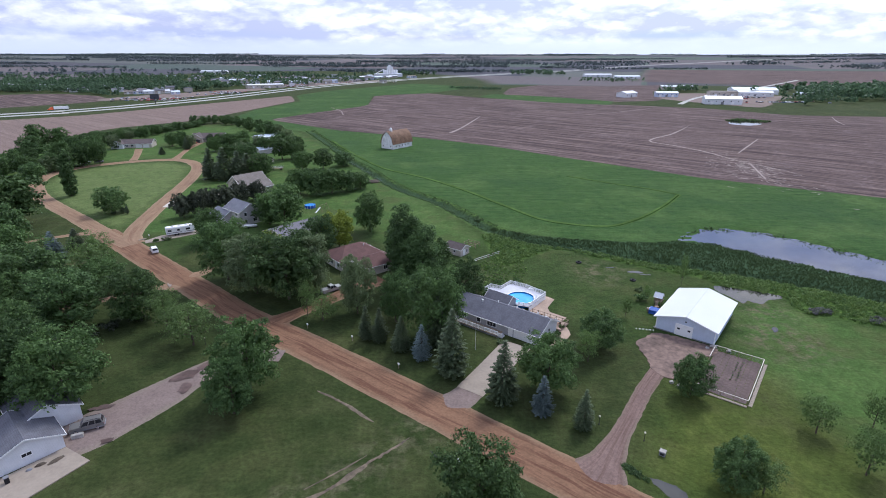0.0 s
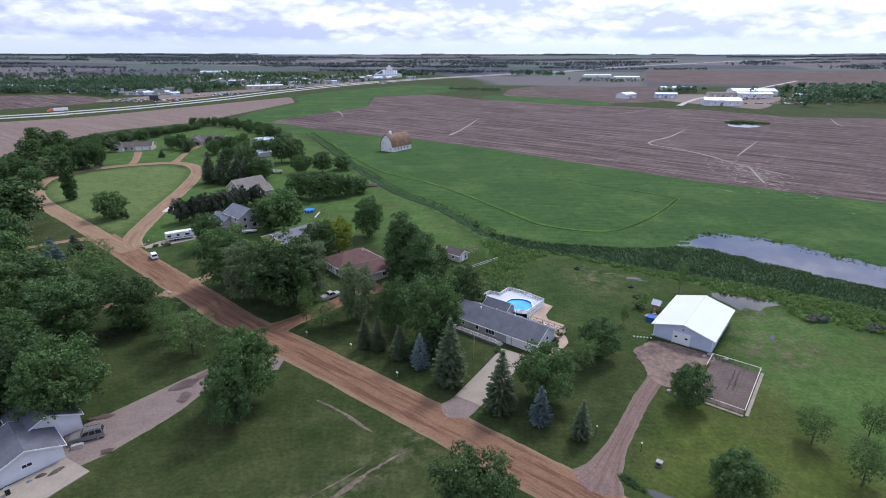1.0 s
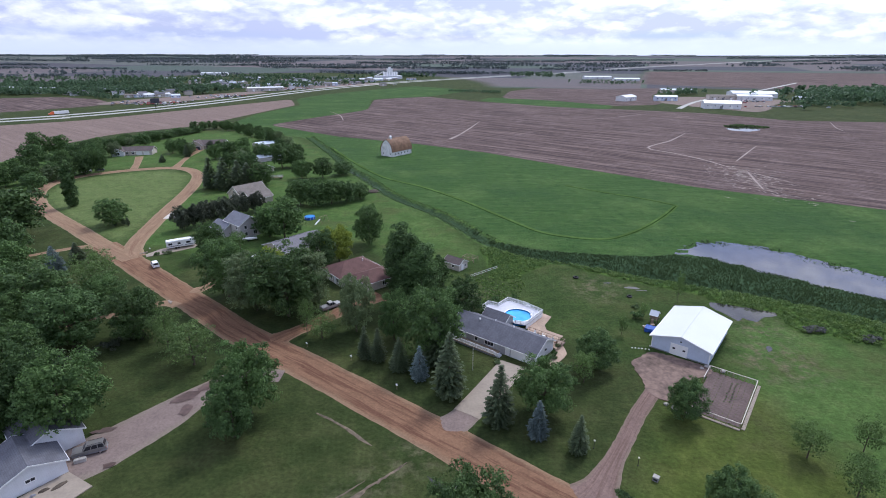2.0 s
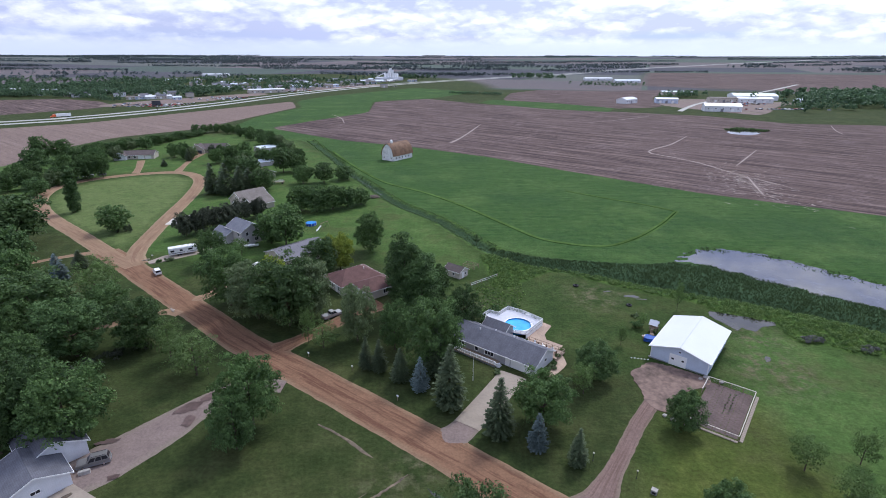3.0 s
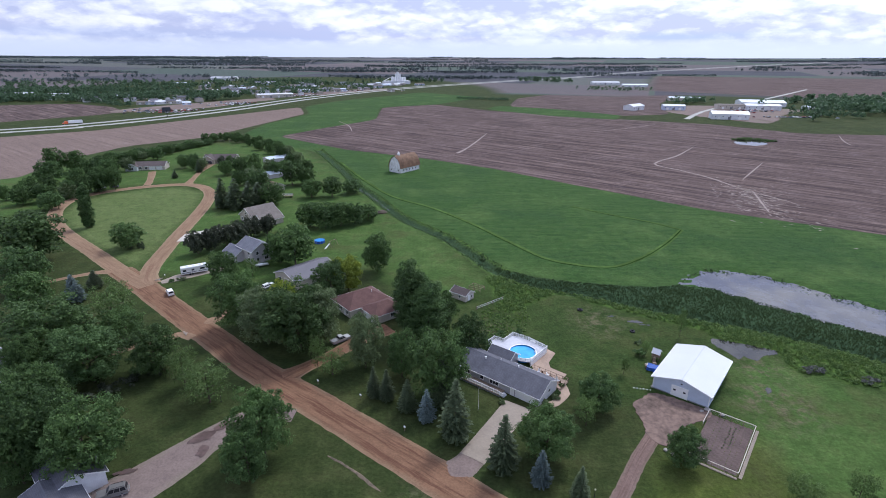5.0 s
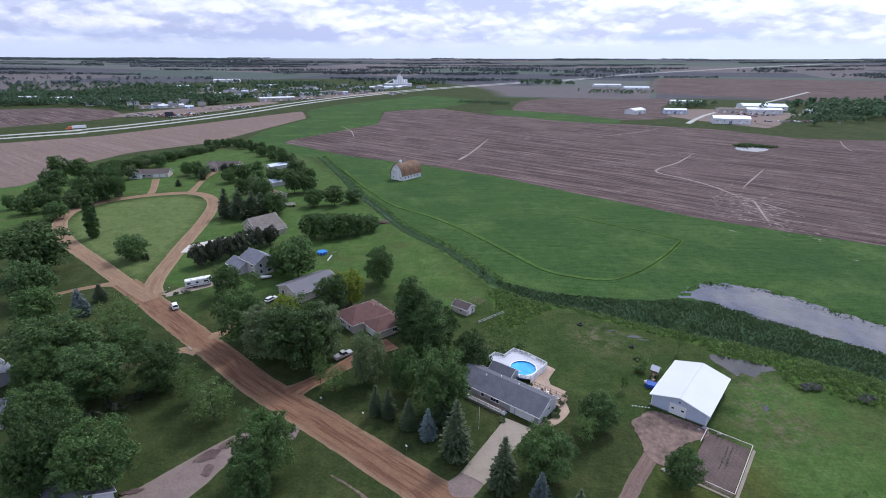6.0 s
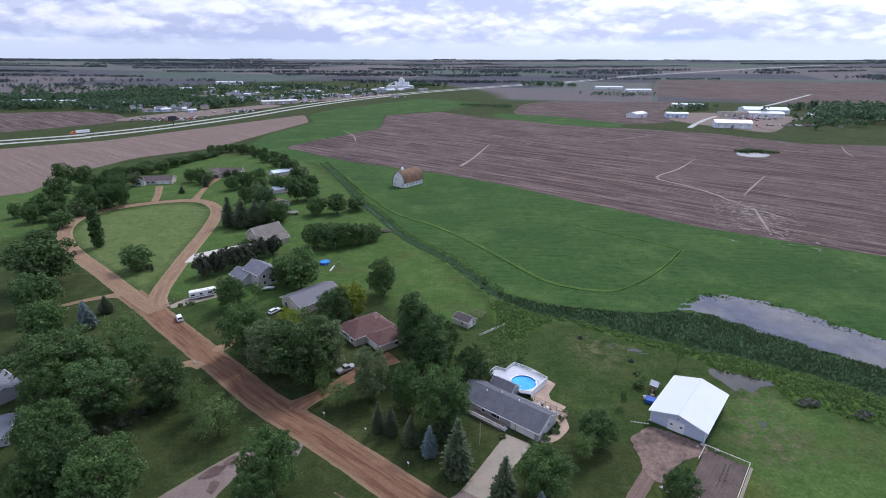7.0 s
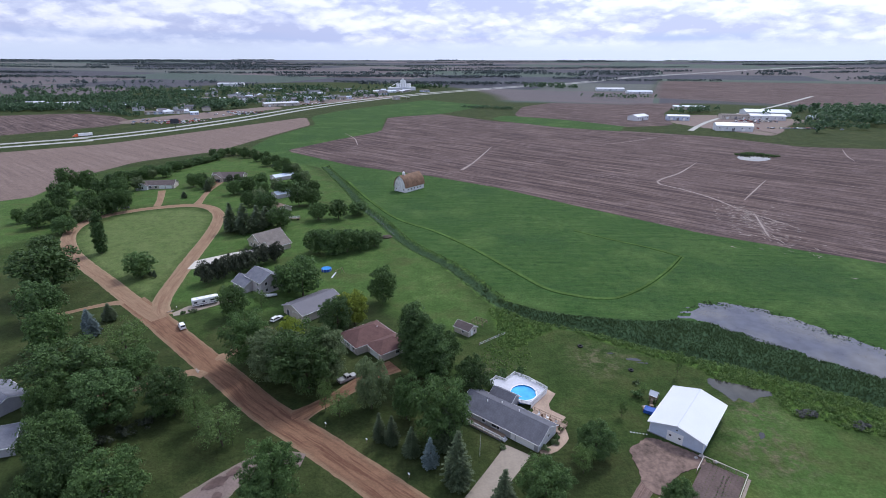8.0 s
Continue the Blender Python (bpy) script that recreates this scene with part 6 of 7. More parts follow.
for p in (-3.2, 3.2):
    add_window(barn, side_pose(19, 10.4, "l", p, 1.3), 0.8, 1.0, 1)
cup = part("cupola", bm_block(-0.7, 0.7, -0.7, 0.7, 11.0, 12.4), WHITE, barn, "white ventilator cupola", pose(-5.5, 0, 0))
bm = bmesh.new()
bmesh.ops.create_cone(bm, segments=8, radius1=1.0, radius2=0.05, depth=1.1, matrix=pose(0, 0, 12.95), cap_ends=True)
part("cupola_roof", bm, WHITE, cup)
# ---- vehicles ----
def vehicle(name, x, y, turn, L, W, H, paint, label, category, kind="suv", group=""):
    """A road vehicle, nose towards +x: shaped body, cabin glass, wheels, lamps, bumpers."""
    root = thing(name, x, y, turn, 0.1, label, category, group)
    g, hood = 0.32, H * 0.56
    h = L / 2
    bm = extruded([(-h, g), (h, g), (h + 0.03, hood - 0.2), (h - 0.15, hood - 0.03), (0.22 * L, hood + 0.02), (-h + 0.05, hood + 0.02), (-h - 0.02, hood - 0.15)], W, "y", -W / 2)
    bmesh.ops.bevel(bm, geom=list(bm.edges), offset=0.06, segments=2, affect="EDGES")
    body = part("body", bm, paint, root)
    part("lower_trim", bm_block(-h + 0.05, h - 0.05, -W / 2 - 0.012, W / 2 + 0.012, g - 0.02, g + 0.22, 0.01), TRIM_BAND, root)
    # the cabin tapers from the shoulder line to the roof
    x0, x1, t0, t1 = {"pickup": (-0.14 * L, 0.24 * L, -0.11 * L, 0.09 * L), "van": (-h + 0.06, 0.30 * L, -h + 0.2, 0.15 * L), "suv": (-h + 0.08, 0.21 * L, -h + 0.42, 0.06 * L)}[kind]
    yb, yt, zb = W / 2 - 0.05, W / 2 * 0.8, hood - 0.03
    bm = bmesh.new()
    lo_ = [bm.verts.new(p) for p in ((x0, -yb, zb), (x1, -yb, zb), (x1, yb, zb), (x0, yb, zb))]
    hi_ = [bm.verts.new(p) for p in ((t0, -yt, H), (t1, -yt, H), (t1, yt, H), (t0, yt, H))]
    bm.faces.new(lo_[::-1])
    bm.faces.new(hi_)
    for i in range(4):
        bm.faces.new((lo_[i], lo_[(i + 1) % 4], hi_[(i + 1) % 4], hi_[i]))
    bmesh.ops.bevel(bm, geom=list(bm.edges), offset=0.05, segments=2, affect="EDGES")
    cabin = part("cabin", bm, paint, root)

    def on_cabin(a, s, f):
        """A point on the cabin's side: a along, f up."""
        return Vector((x0 + (x1 - x0) * a + ((t0 + (t1 - t0) * a) - (x0 + (x1 - x0) * a)) * f, s * (yb + (yt - yb) * f + 0.012), zb + (H - zb) * f))

    def pane(name, pts, out):
        bm = bmesh.new()
        a = [bm.verts.new(p) for p in pts]
        b = [bm.verts.new(p - out * 0.03) for p in pts]
        bm.faces.new(a)
        bm.faces.new(b[::-1])
        for i in range(4):
            bm.faces.new((a[i], b[i], b[(i + 1) % 4], a[(i + 1) % 4]))
        bmesh.ops.recalc_face_normals(bm, faces=bm.faces)
        part(name, bm, GLASS, cabin, "dark tinted glass")

    cells = {"pickup": ((0.06, 0.46), (0.52, 0.92)), "van": ((0.62, 0.94),), "suv": ((0.05, 0.31), (0.35, 0.62), (0.66, 0.93))}[kind]
    for s in (-1, 1):
        for a, b in cells:
            pane("side_window", [on_cabin(a, s, 0.12), on_cabin(b, s, 0.12), on_cabin(b, s, 0.88), on_cabin(a, s, 0.88)], Vector((0, s, 0)))
    for nm, xb, xt, sg in (("windscreen", x1, t1, 1), ("rear_window", x0, t0, -1)):
        pts = [Vector((xb + (xt - xb) * f + sg * 0.012, e * (yb + (yt - yb) * f) * 0.86, zb + (H - zb) * f)) for f, e in ((0.2, -1), (0.2, 1), (0.86, 1), (0.86, -1))]
        pane(nm, pts, Vector((sg, 0, 0)))
    fx_, lo = t1, hood + 0.1
    if kind == "suv":
        for s in (-1, 1):
            part("roof_rail", bm_rod((-h + 0.6, s * W * 0.33, H + 0.05), (0.02 * L, s * W * 0.33, H + 0.05), 0.03), BLACK, root)
    if kind == "pickup":
        part("bed_floor", bm_block(-h + 0.12, -0.17 * L, -W * 0.42, W * 0.42, hood - 0.02, hood + 0.012), BLACK, body, "dark open truck bed")
        for s in (-1, 1):
            part("bed_rail", bm_block(-h, -0.15 * L, s * W * 0.46 - 0.05, s * W * 0.46 + 0.05, hood, hood + 0.14, 0.02), paint, root)
        part("tailgate", bm_block(-h - 0.01, -h + 0.1, -W * 0.44, W * 0.44, hood - 0.3, hood + 0.12, 0.02), paint, root)
    r = 0.36
    for sx in (-0.3 * L, 0.31 * L):
        for s in (-1, 1):
            wh = part("wheel", bm_rod((sx, s * (W / 2 - 0.22), r - 0.1), (sx, s * (W / 2 + 0.01), r - 0.1), r, n=16), BLACK, root)
            part("rim", bm_rod((sx, s * (W / 2 + 0.005), r - 0.1), (sx, s * (W / 2 + 0.025), r - 0.1), r * 0.6, n=12), CHROME, wh)
    for s in (-1, 1):
        part("headlight", bm_block(h - 0.06, h + 0.012, s * W * 0.38 - 0.17, s * W * 0.38 + 0.17, hood - 0.34, hood - 0.16, 0.01), LAMP_GLOBE, root)
        part("tail_light", bm_block(-h - 0.012, -h + 0.05, s * W * 0.44 - 0.08, s * W * 0.44 + 0.08, hood - 0.3, hood - 0.05, 0.01), CAR_RED, root)
        part("mirror", bm_block(fx_ + 0.2, fx_ + 0.34, s * (W / 2 + 0.1) - 0.1, s * (W / 2 + 0.1) + 0.1, lo, lo + 0.18, 0.02), BLACK, root)
    part("front_bumper", bm_block(h - 0.1, h + 0.08, -W * 0.46, W * 0.46, g, g + 0.24, 0.03), CHROME, root)
    part("rear_bumper", bm_block(-h - 0.08, -h + 0.1, -W * 0.46, W * 0.46, g, g + 0.2, 0.03), CHROME, root)
    return root


vehicle("suv", -60.7, 73.9, 205, 5.2, 1.95, 1.85, PEWTER, "silver sport utility vehicle parked on the gravel drive", "car", "suv")
vehicle("pickup_truck", -30.0, 129.2, 43, 5.8, 2.0, 1.85, SILVER, "silver pickup truck parked on the red drive", "truck", "pickup")
vehicle("van", -92.6, 158.4, 128, 4.3, 1.9, 1.9, CAR_WHITE, "small white van parked at the road edge", "van", "van")
vehicle("car", -62.0, 165.0, 60, 4.8, 1.8, 1.5, CAR_WHITE, "white car parked beside the machine shed", "car", "suv")
vehicle("suv", -208.5, 294.0, 60, 4.8, 1.9, 1.7, CAR_DARK, "dark car parked at the loop road", "car", "suv", "cars by the loop")
vehicle("van", -204.6, 300.2, 50, 5.2, 2.1, 2.2, CAR_WHITE, "white van parked at the loop road", "van", "van", "cars by the loop")
vehicle("suv", -199.8, 305.0, 40, 4.8, 1.9, 1.7, CAR_DARK, "dark car parked at the loop road", "car", "suv", "cars by the loop")
vehicle("car", -173.6, 372, 80, 4.6, 1.8, 1.5, CAR_RED, "red car parked before the open garage", "car", "suv")

# travel trailer on its pad
rv = thing("travel_trailer", -92.6, 176.6, 31, 0.14, "long white travel trailer with grey stripe on a concrete pad", "trailer")
bm = extruded([(-4.6, 0.55), (4.3, 0.55), (4.9, 1.5), (4.7, 2.6), (4.1, 3.05), (-4.4, 3.05), (-4.6, 2.8)], 2.4, "y", -1.2)
bmesh.ops.bevel(bm, geom=list(bm.edges), offset=0.08, segments=2, affect="EDGES")
part("body", bm, CAR_WHITE, rv)
part("stripe", bm_block(-4.5, 4.3, -1.215, 1.215, 1.0, 1.25), TRIM_BAND, rv, "grey side stripe")
for x, wdt in ((-3.4, 1.2), (-0.6, 0.9), (2.4, 1.4)):
    part("window", bm_block(x - wdt / 2, x + wdt / 2, -1.225, -1.18, 1.6, 2.25, 0.01), GLASS, rv)
part("door", bm_block(0.5, 1.2, -1.225, -1.18, 0.65, 2.45, 0.01), WHITE, rv)
for x in (-2.4, -0.2, 2.0):
    part("roof_unit", bm_block(x - 0.4, x + 0.4, -0.35, 0.35, 3.05, 3.3, 0.06), WHITE, rv)
for x in (-0.9, -1.75):
    for s in (-1, 1):
        part("wheel", bm_rod((x, s * 1.0, 0.34), (x, s * 1.21, 0.34), 0.34, n=14), BLACK, rv)
part("hitch", bm_rod((4.6, 0, 0.6), (6.0, 0, 0.5), 0.07), BLACK, rv)
part("hitch_jack", bm_rod((5.6, 0, 0.0), (5.6, 0, 0.9), 0.05), BLACK, rv)
part("awning", bm_rod((-3.8, -1.27, 2.75), (2.8, -1.27, 2.75), 0.07), WHITE, rv)
# fishing boat on the grass
boat = thing("boat", -70.6, 183.6, 15, 0.0, "small white covered boat on its trailer", "boat")
bm = bmesh.new()
sec = []
for i in range(9):
    t = i / 8
    b = 0.95 * (1 - t ** 3.2) + 0.03
    sec.append([bm.verts.new((-2.4 + 5.0 * t, s * b, z)) for s, z in ((-1, 1.1), (-0.75, 0.55), (0.75, 0.55), (1, 1.1), (0.45, 1.3), (-0.45, 1.3))])
for a, b in zip(sec[:-1], sec[1:]):
    for j in range(6):
        bm.faces.new((a[j], a[(j + 1) % 6], b[(j + 1) % 6], b[j]))
bm.faces.new(sec[0])
bm.faces.new(sec[-1][::-1])
bmesh.ops.recalc_face_normals(bm, faces=bm.faces)
part("hull", bm, CAR_WHITE, boat)
part("trailer_frame", bm_block(-2.2, 3.0, -0.1, 0.1, 0.4, 0.52), BLACK, boat)
for s in (-1, 1):
    part("wheel", bm_rod((-0.5, s * 0.7, 0.3), (-0.5, s * 0.9, 0.3), 0.3, n=12), BLACK, boat)
# lorry on the highway
lorry = thing("lorry", -419, 592, 222, 0.5, "orange lorry with a long white trailer on the highway", "lorry")
part("trailer", bm_block(-9.5, 4.0, -1.3, 1.3, 1.2, 4.1, 0.08), CAR_WHITE, lorry)
bm = extruded([(4.5, 0.8), (9.6, 0.8), (9.6, 1.9), (8.0, 2.2), (7.3, 3.3), (5.0, 3.8), (4.5, 3.8)], 2.4, "y", -1.2)
part("cab", bm, ORANGE, lorry, "orange cab")
part("windscreen", extruded([(7.45, 3.2), (7.5, 3.2), (8.15, 2.3), (8.1, 2.3)], 2.0, "y", -1.0), GLASS, lorry)
for x in (-8, -6.8, 4.9, 6.1, 8.8):
    for s in (-1, 1):
        part("wheel", bm_rod((x, s * 0.9, 0.5), (x, s * 1.25, 0.5), 0.5, n=12), BLACK, lorry)
part("chassis", bm_block(-9.3, 9.0, -0.5, 0.5, 0.7, 1.2), BLACK, lorry)

# ---- kitchen garden and its fence ----
bed = thing("garden_bed", 57.2, 89.8, -38, label="tilled garden bed with a white rail fence round it", category="garden")
bm = bmesh.new()
NR, NC = 26, 40
vv = [[bm.verts.new((-4.3 + 8.6 * i / NR, -8.4 + 16.8 * j / NC, 0.06 + 0.06 * math.sin(i * 1.9) + 0.03 * math.sin(j * 2.3 + i))) for i in range(NR + 1)] for j in range(NC + 1)]
for j in range(NC):
    for i in range(NR):
        bm.faces.new((vv[j][i], vv[j][i + 1], vv[j + 1][i + 1], vv[j + 1][i]))
part("soil", bm, BED_SOIL, bed)
for i, (a, b) in enumerate((((-4.6, -8.8), (4.6, -8.8)), ((4.6, -8.8), (4.6, 8.6)), ((4.6, 8.6), (-4.6, 8.6)))):
    ln = math.hypot(b[0] - a[0], b[1] - a[1])
    m = pose(a[0], a[1], 0, 0, 0, math.degrees(math.atan2(b[1] - a[1], b[0] - a[0])))
    if i < 2:
        k = int(ln / 0.6)
        for j in range(k):
            part("kerb_stone", bm_block(ln * j / k + 0.02, ln * (j + 1) / k - 0.02, -0.75, -0.15, -0.05, 0.12, 0.02), CONCRETE, bed, m=m)
for a, b in (((-4.6, -8.8), (4.6, -8.8)), ((4.6, -8.8), (4.6, 8.6)), ((4.6, 8.6), (-4.6, 8.6)), ((-4.6, 8.6), (-4.6, 3.0))):
    ln = math.hypot(b[0] - a[0], b[1] - a[1])
    m = pose(a[0], a[1], 0, 0, 0, math.degrees(math.atan2(b[1] - a[1], b[0] - a[0])))
    n = max(2, int(ln / 2.2))
    for i in range(n + 1):
        part("fence_post", bm_block(ln * i / n - 0.06, ln * i / n + 0.06, -0.06, 0.06, -0.2, 1.15), BARE_WOOD, bed, m=m)
    part("top_rail", bm_block(0, ln, -0.07, 0.07, 1.08, 1.18), BEIGE_SIDING, bed, "pale top rail", m=m)
    bm = bmesh.new()
    for z in (0.3, 0.55, 0.8):
        rod(bm, (0, 0, z), (ln, 0, z), 0.012, n=4)
    part("wire", bm, TRIM_BAND, bed, m=m)
rgb = random.Random(5)
for j in range(16):
    root = thing("seedling", *(Matrix.Translation((57.2, 89.8, 0)) @ pose(0, 0, 0, 0, 0, -38) @ Vector((0.4 + rgb.uniform(-0.1, 0.1) + (0.9 if j % 2 else 0), -2 + 0.55 * j, 0)))[:2], 23 * j, 0.06, "small young vegetable plant in the garden bed", "plant", "vegetable plants")
    vs, fs = leaf_cloud([(0, 0, 0.12)], [0.2], [20], 0.09, 300 + j)
    data_part("foliage", vs, fs, LEAF_DARK, root)
for i, (x, y, s) in enumerate(((45.6, 85.9, 0.7), (44.6, 87.3, 0.6), (47.6, 84.6, 0.55), (58.9, 100.4, 0.8), (57.4, 100.0, 0.5), (61.4, 98.6, 0.6), (49.6, 109.2, 0.5))):
    bm = bmesh.new()
    bmesh.ops.create_icosphere(bm, subdivisions=2, radius=s)
    for v in bm.verts:
        v.co = v.co * (0.8 + 0.4 * noise.noise(v.co * 1.7 + Vector((i * 3.1, 0, 0)))) * 1.0
        v.co.z *= 0.6
    b = part("boulder", bm, STONE)
    b.matrix_basis = pose(x, y, s * 0.32, 0, 0, 40 * i)
    tagged(b, "rounded grey field stone lying on the ground", "stone", "field stones")

# ---- play corner beside the shed ----
ph_ = thing("playhouse", 55.0, 121.6, -38, label="small raised playhouse with a white gable roof", category="playhouse")
for sx in (-0.8, 0.8):
    for sy in (-0.8, 0.8):
        part("leg", bm_block(sx - 0.07, sx + 0.07, sy - 0.07, sy + 0.07, 0, 1.3), BARE_WOOD, ph_)
part("floor", bm_block(-1.0, 1.0, -1.0, 1.0, 1.2, 1.3), BARE_WOOD, ph_)
gable_block(ph_, 0, 1.7, 0, 1.7, 2.3, 3.1, BARE_WOOD, WHITE_METAL, 0.2, 0.06, base=1.35)
part("ladder", bm_block(-0.3, 0.3, -1.9, -1.0, 0.0, 1.2), BARE_WOOD, ph_)
junk = thing("tarp_stack", 52.6, 116.6, -30, label="pile of timber under a dark blue tarpaulin", category="pile")
bm = bmesh.new()
block(bm, -1.6, 1.6, -1.1, 1.1, 0, 1.0)
bmesh.ops.subdivide_edges(bm, edges=bm.edges[:], cuts=4, use_grid_fill=True)
for v in bm.verts:
    v.co += Vector((1, 1, 1)) * 0.22 * noise.noise(v.co * 1.1)
    v.co.z = max(0.0, v.co.z)
part("tarpaulin", bm, BLUE_CLOTH, junk)
for i in range(4):
    part("plank", bm_block(-2.6 + 0.2 * i, 0.6 + 0.2 * i, 1.3 + 0.25 * i, 1.5 + 0.25 * i, 0.0, 0.12), WHITE if i % 2 else BARE_WOOD, junk)
for i, (x, y) in enumerate(((53.6, 118.9), (56.4, 119.6), (51.2, 117.6), (54.9, 117.9))):
    c = thing("crate", x, y, 30 * i, label="weathered wooden crate beside the shed", category="crate", group="crates")
    for k in range(3):
        part("slat", bm_block(-0.45, 0.45, -0.35, 0.35, 0.24 * k, 0.24 * k + 0.2), STONE if i % 2 else BARE_WOOD, c)
sign = thing("rope_line", 45.0, 108.6, label="row of low white markers in the grass", category="markers")
for i in range(6):
    part("marker", bm_block(i * 0.75 - 0.15, i * 0.75 + 0.15, -0.12, 0.12, 0, 0.18, 0.02), WHITE, sign, m=pose(0, 0, 0, 0, 0, -12))
# swing set, trampoline and slide behind the two-storey house
tr = thing("trampoline", -55.0, 211.0, label="round blue above-ground paddling pool", category="pool")
part("wall", bm_rod((0, 0, 0), (0, 0, 1.1), 2.2, n=28), BLUE_CLOTH, tr)
part("water", bm_rod((0, 0, 1.1), (0, 0, 1.115), 2.05, n=28), POOL_LINER, tr)
bm = bmesh.new()
for i in range(10):
    a = i * 0.628
    rod(bm, (math.cos(a) * 2.25, math.sin(a) * 2.25, 0), (math.cos(a) * 2.25, math.sin(a) * 2.25, 1.15), 0.05, n=6)
part("support", bm, WHITE, tr)
sw = thing("swing_set", -48.6, 207, 60, label="wooden swing set with a pale slide", category="swing set")
for x in (-2, 2):
    for s in (-1, 1):
        part("leg", bm_rod((x, s * 1.2, 0), (x, 0, 2.4), 0.07, n=6), BARE_WOOD, sw)
part("beam", bm_rod((-2.2, 0, 2.4), (2.2, 0, 2.4), 0.08, n=6), BARE_WOOD, sw)
for x in (-0.8, 0.7):
    part("swing_seat", bm_block(x - 0.25, x + 0.25, -0.12, 0.12, 0.5, 0.55), BLACK, sw)
    for dx in (-0.22, 0.22):
        part("chain", bm_rod((x + dx, 0, 0.53), (x + dx, 0, 2.36), 0.012, n=4), BLACK, sw)
part("slide", extruded([(-2.0, 1.5), (-1.9, 1.62), (-4.6, 0.15), (-4.7, 0.0)], 0.7, "y", -0.35), WHITE, sw, "pale plastic slide")
# kennel frames and rail fence by the garden shed
fr = thing("kennel", 9.6, 164.5, -35, label="open wooden frame pen beside the garden shed", category="pen")
for x in (-2.2, 0, 2.2):
    for y in (-1.4, 1.4):
        part("post", bm_block(x - 0.07, x + 0.07, y - 0.07, y + 0.07, 0, 1.4), BARE_WOOD, fr)
for y in (-1.4, 1.4):
    for z in (0.6, 1.3):
        part("rail", bm_block(-2.3, 2.3, y - 0.05, y + 0.05, z, z + 0.12), BARE_WOOD, fr)
for x in (-2.2, 2.2):
    part("rail", bm_block(x - 0.05, x + 0.05, -1.4, 1.4, 1.3, 1.42), BARE_WOOD, fr)
fence = thing("fence", 8.9, 149.3, math.degrees(math.atan2(7.4, 8.9)), label="weathered wooden rail fence at the lawn edge", category="fence")
for i in range(6):
    part("post", bm_block(i * 2.3 - 0.08, i * 2.3 + 0.08, -0.08, 0.08, 0, 1.25), BARE_WOOD, fence)
for z in (0.5, 1.05):
    part("rail", bm_block(-0.1, 11.6, -0.13, -0.08, z, z + 0.11), WORN_BOARDS, fence)
# yard lamps
lamp = None
for x, y in ((33.3, 70.8), (27.0, 75.0), (-52.3, 101.6)):
    if lamp is None:
        lamp = thing("yard_lamp", x, y, label="short dark garden lamp post with a pale globe", category="lamp", group="yard lamps")
        part("post", bm_rod((0, 0, 0), (0, 0, 1.55), 0.05), BLACK, lamp)
        bm = bmesh.new()
        bmesh.ops.create_uvsphere(bm, u_segments=12, v_segments=8, radius=0.17, matrix=pose(0, 0, 1.7))
        part("globe", bm, LAMP_GLOBE, lamp)
        part("base", bm_rod((0, 0, 0), (0, 0, 0.12), 0.12), BLACK, lamp)
    else:
        copy_thing(lamp, pose(x, y, 0))
ub = thing("utility_box", 35.1, 67.6, -38, label="grey metal utility box with dark top on the lawn", category="utility box")
part("cabinet", bm_block(-0.45, 0.45, -0.4, 0.4, 0, 0.75, 0.03), TRIM_BAND, ub)
part("lid", bm_block(-0.5, 0.5, -0.45, 0.45, 0.75, 0.85, 0.02), STONE, ub)
part("vent", bm_block(-0.3, 0.3, -0.42, -0.4, 0.2, 0.55), BLACK, ub)
bx = thing("utility_box", -61.0, 71.6, 25, label="low grey stone block beside the parked car", category="block")
part("cabinet", bm_block(-0.9, 0.9, -0.35, 0.35, 0.0, 0.75, 0.05), STONE, bx)
for i, (x, y, s) in enumerate(((41.4, 149.6, 1.0), (53.5, 136.2, 0.9))):
    bm = bmesh.new()
    N, M = 20, 8
    tv = [[bm.verts.new((math.cos(6.2832 * a / N) * (0.62 + 0.26 * math.cos(6.2832 * b / M)), math.sin(6.2832 * a / N) * (0.62 + 0.26 * math.cos(6.2832 * b / M)), 0.26 + 0.26 * math.sin(6.2832 * b / M))) for b in range(M)] for a in range(N)]
    for a in range(N):
        for b in range(M):
            bm.faces.new((tv[a][b], tv[(a + 1) % N][b], tv[(a + 1) % N][(b + 1) % M], tv[a][(b + 1) % M]))
    t = part("tractor_tyre", bm, BLACK, m=pose(x, y, 0) @ Matrix.Diagonal((s, s, s, 1)))
    tagged(t, "old black tractor tyre lying on the grass", "tyre", "tyres")
mail = None
for x, y, tn in ((-31.5, 108.8, 40), (-9.0, 92.2, 40), (-20.2, 103.2, 40), (-101.5, 172.4, 40), (2.5, 65.2, 40)):
    if mail is None:
        mail = thing("mailbox", x, y, tn, label="small pale mailbox on a post at the verge", category="mailbox", group="mailboxes")
        part("post", bm_block(-0.05, 0.05, -0.05, 0.05, 0, 1.0), BARE_WOOD, mail)
        part("box", extruded([(-0.13, 1.0), (0.13, 1.0), (0.13, 1.2), (0.07, 1.28), (-0.07, 1.28), (-0.13, 1.2)], 0.5, "y", -0.25), WHITE, mail)
    else:
        copy_thing(mail, pose(x, y, 0, 0, 0, tn))
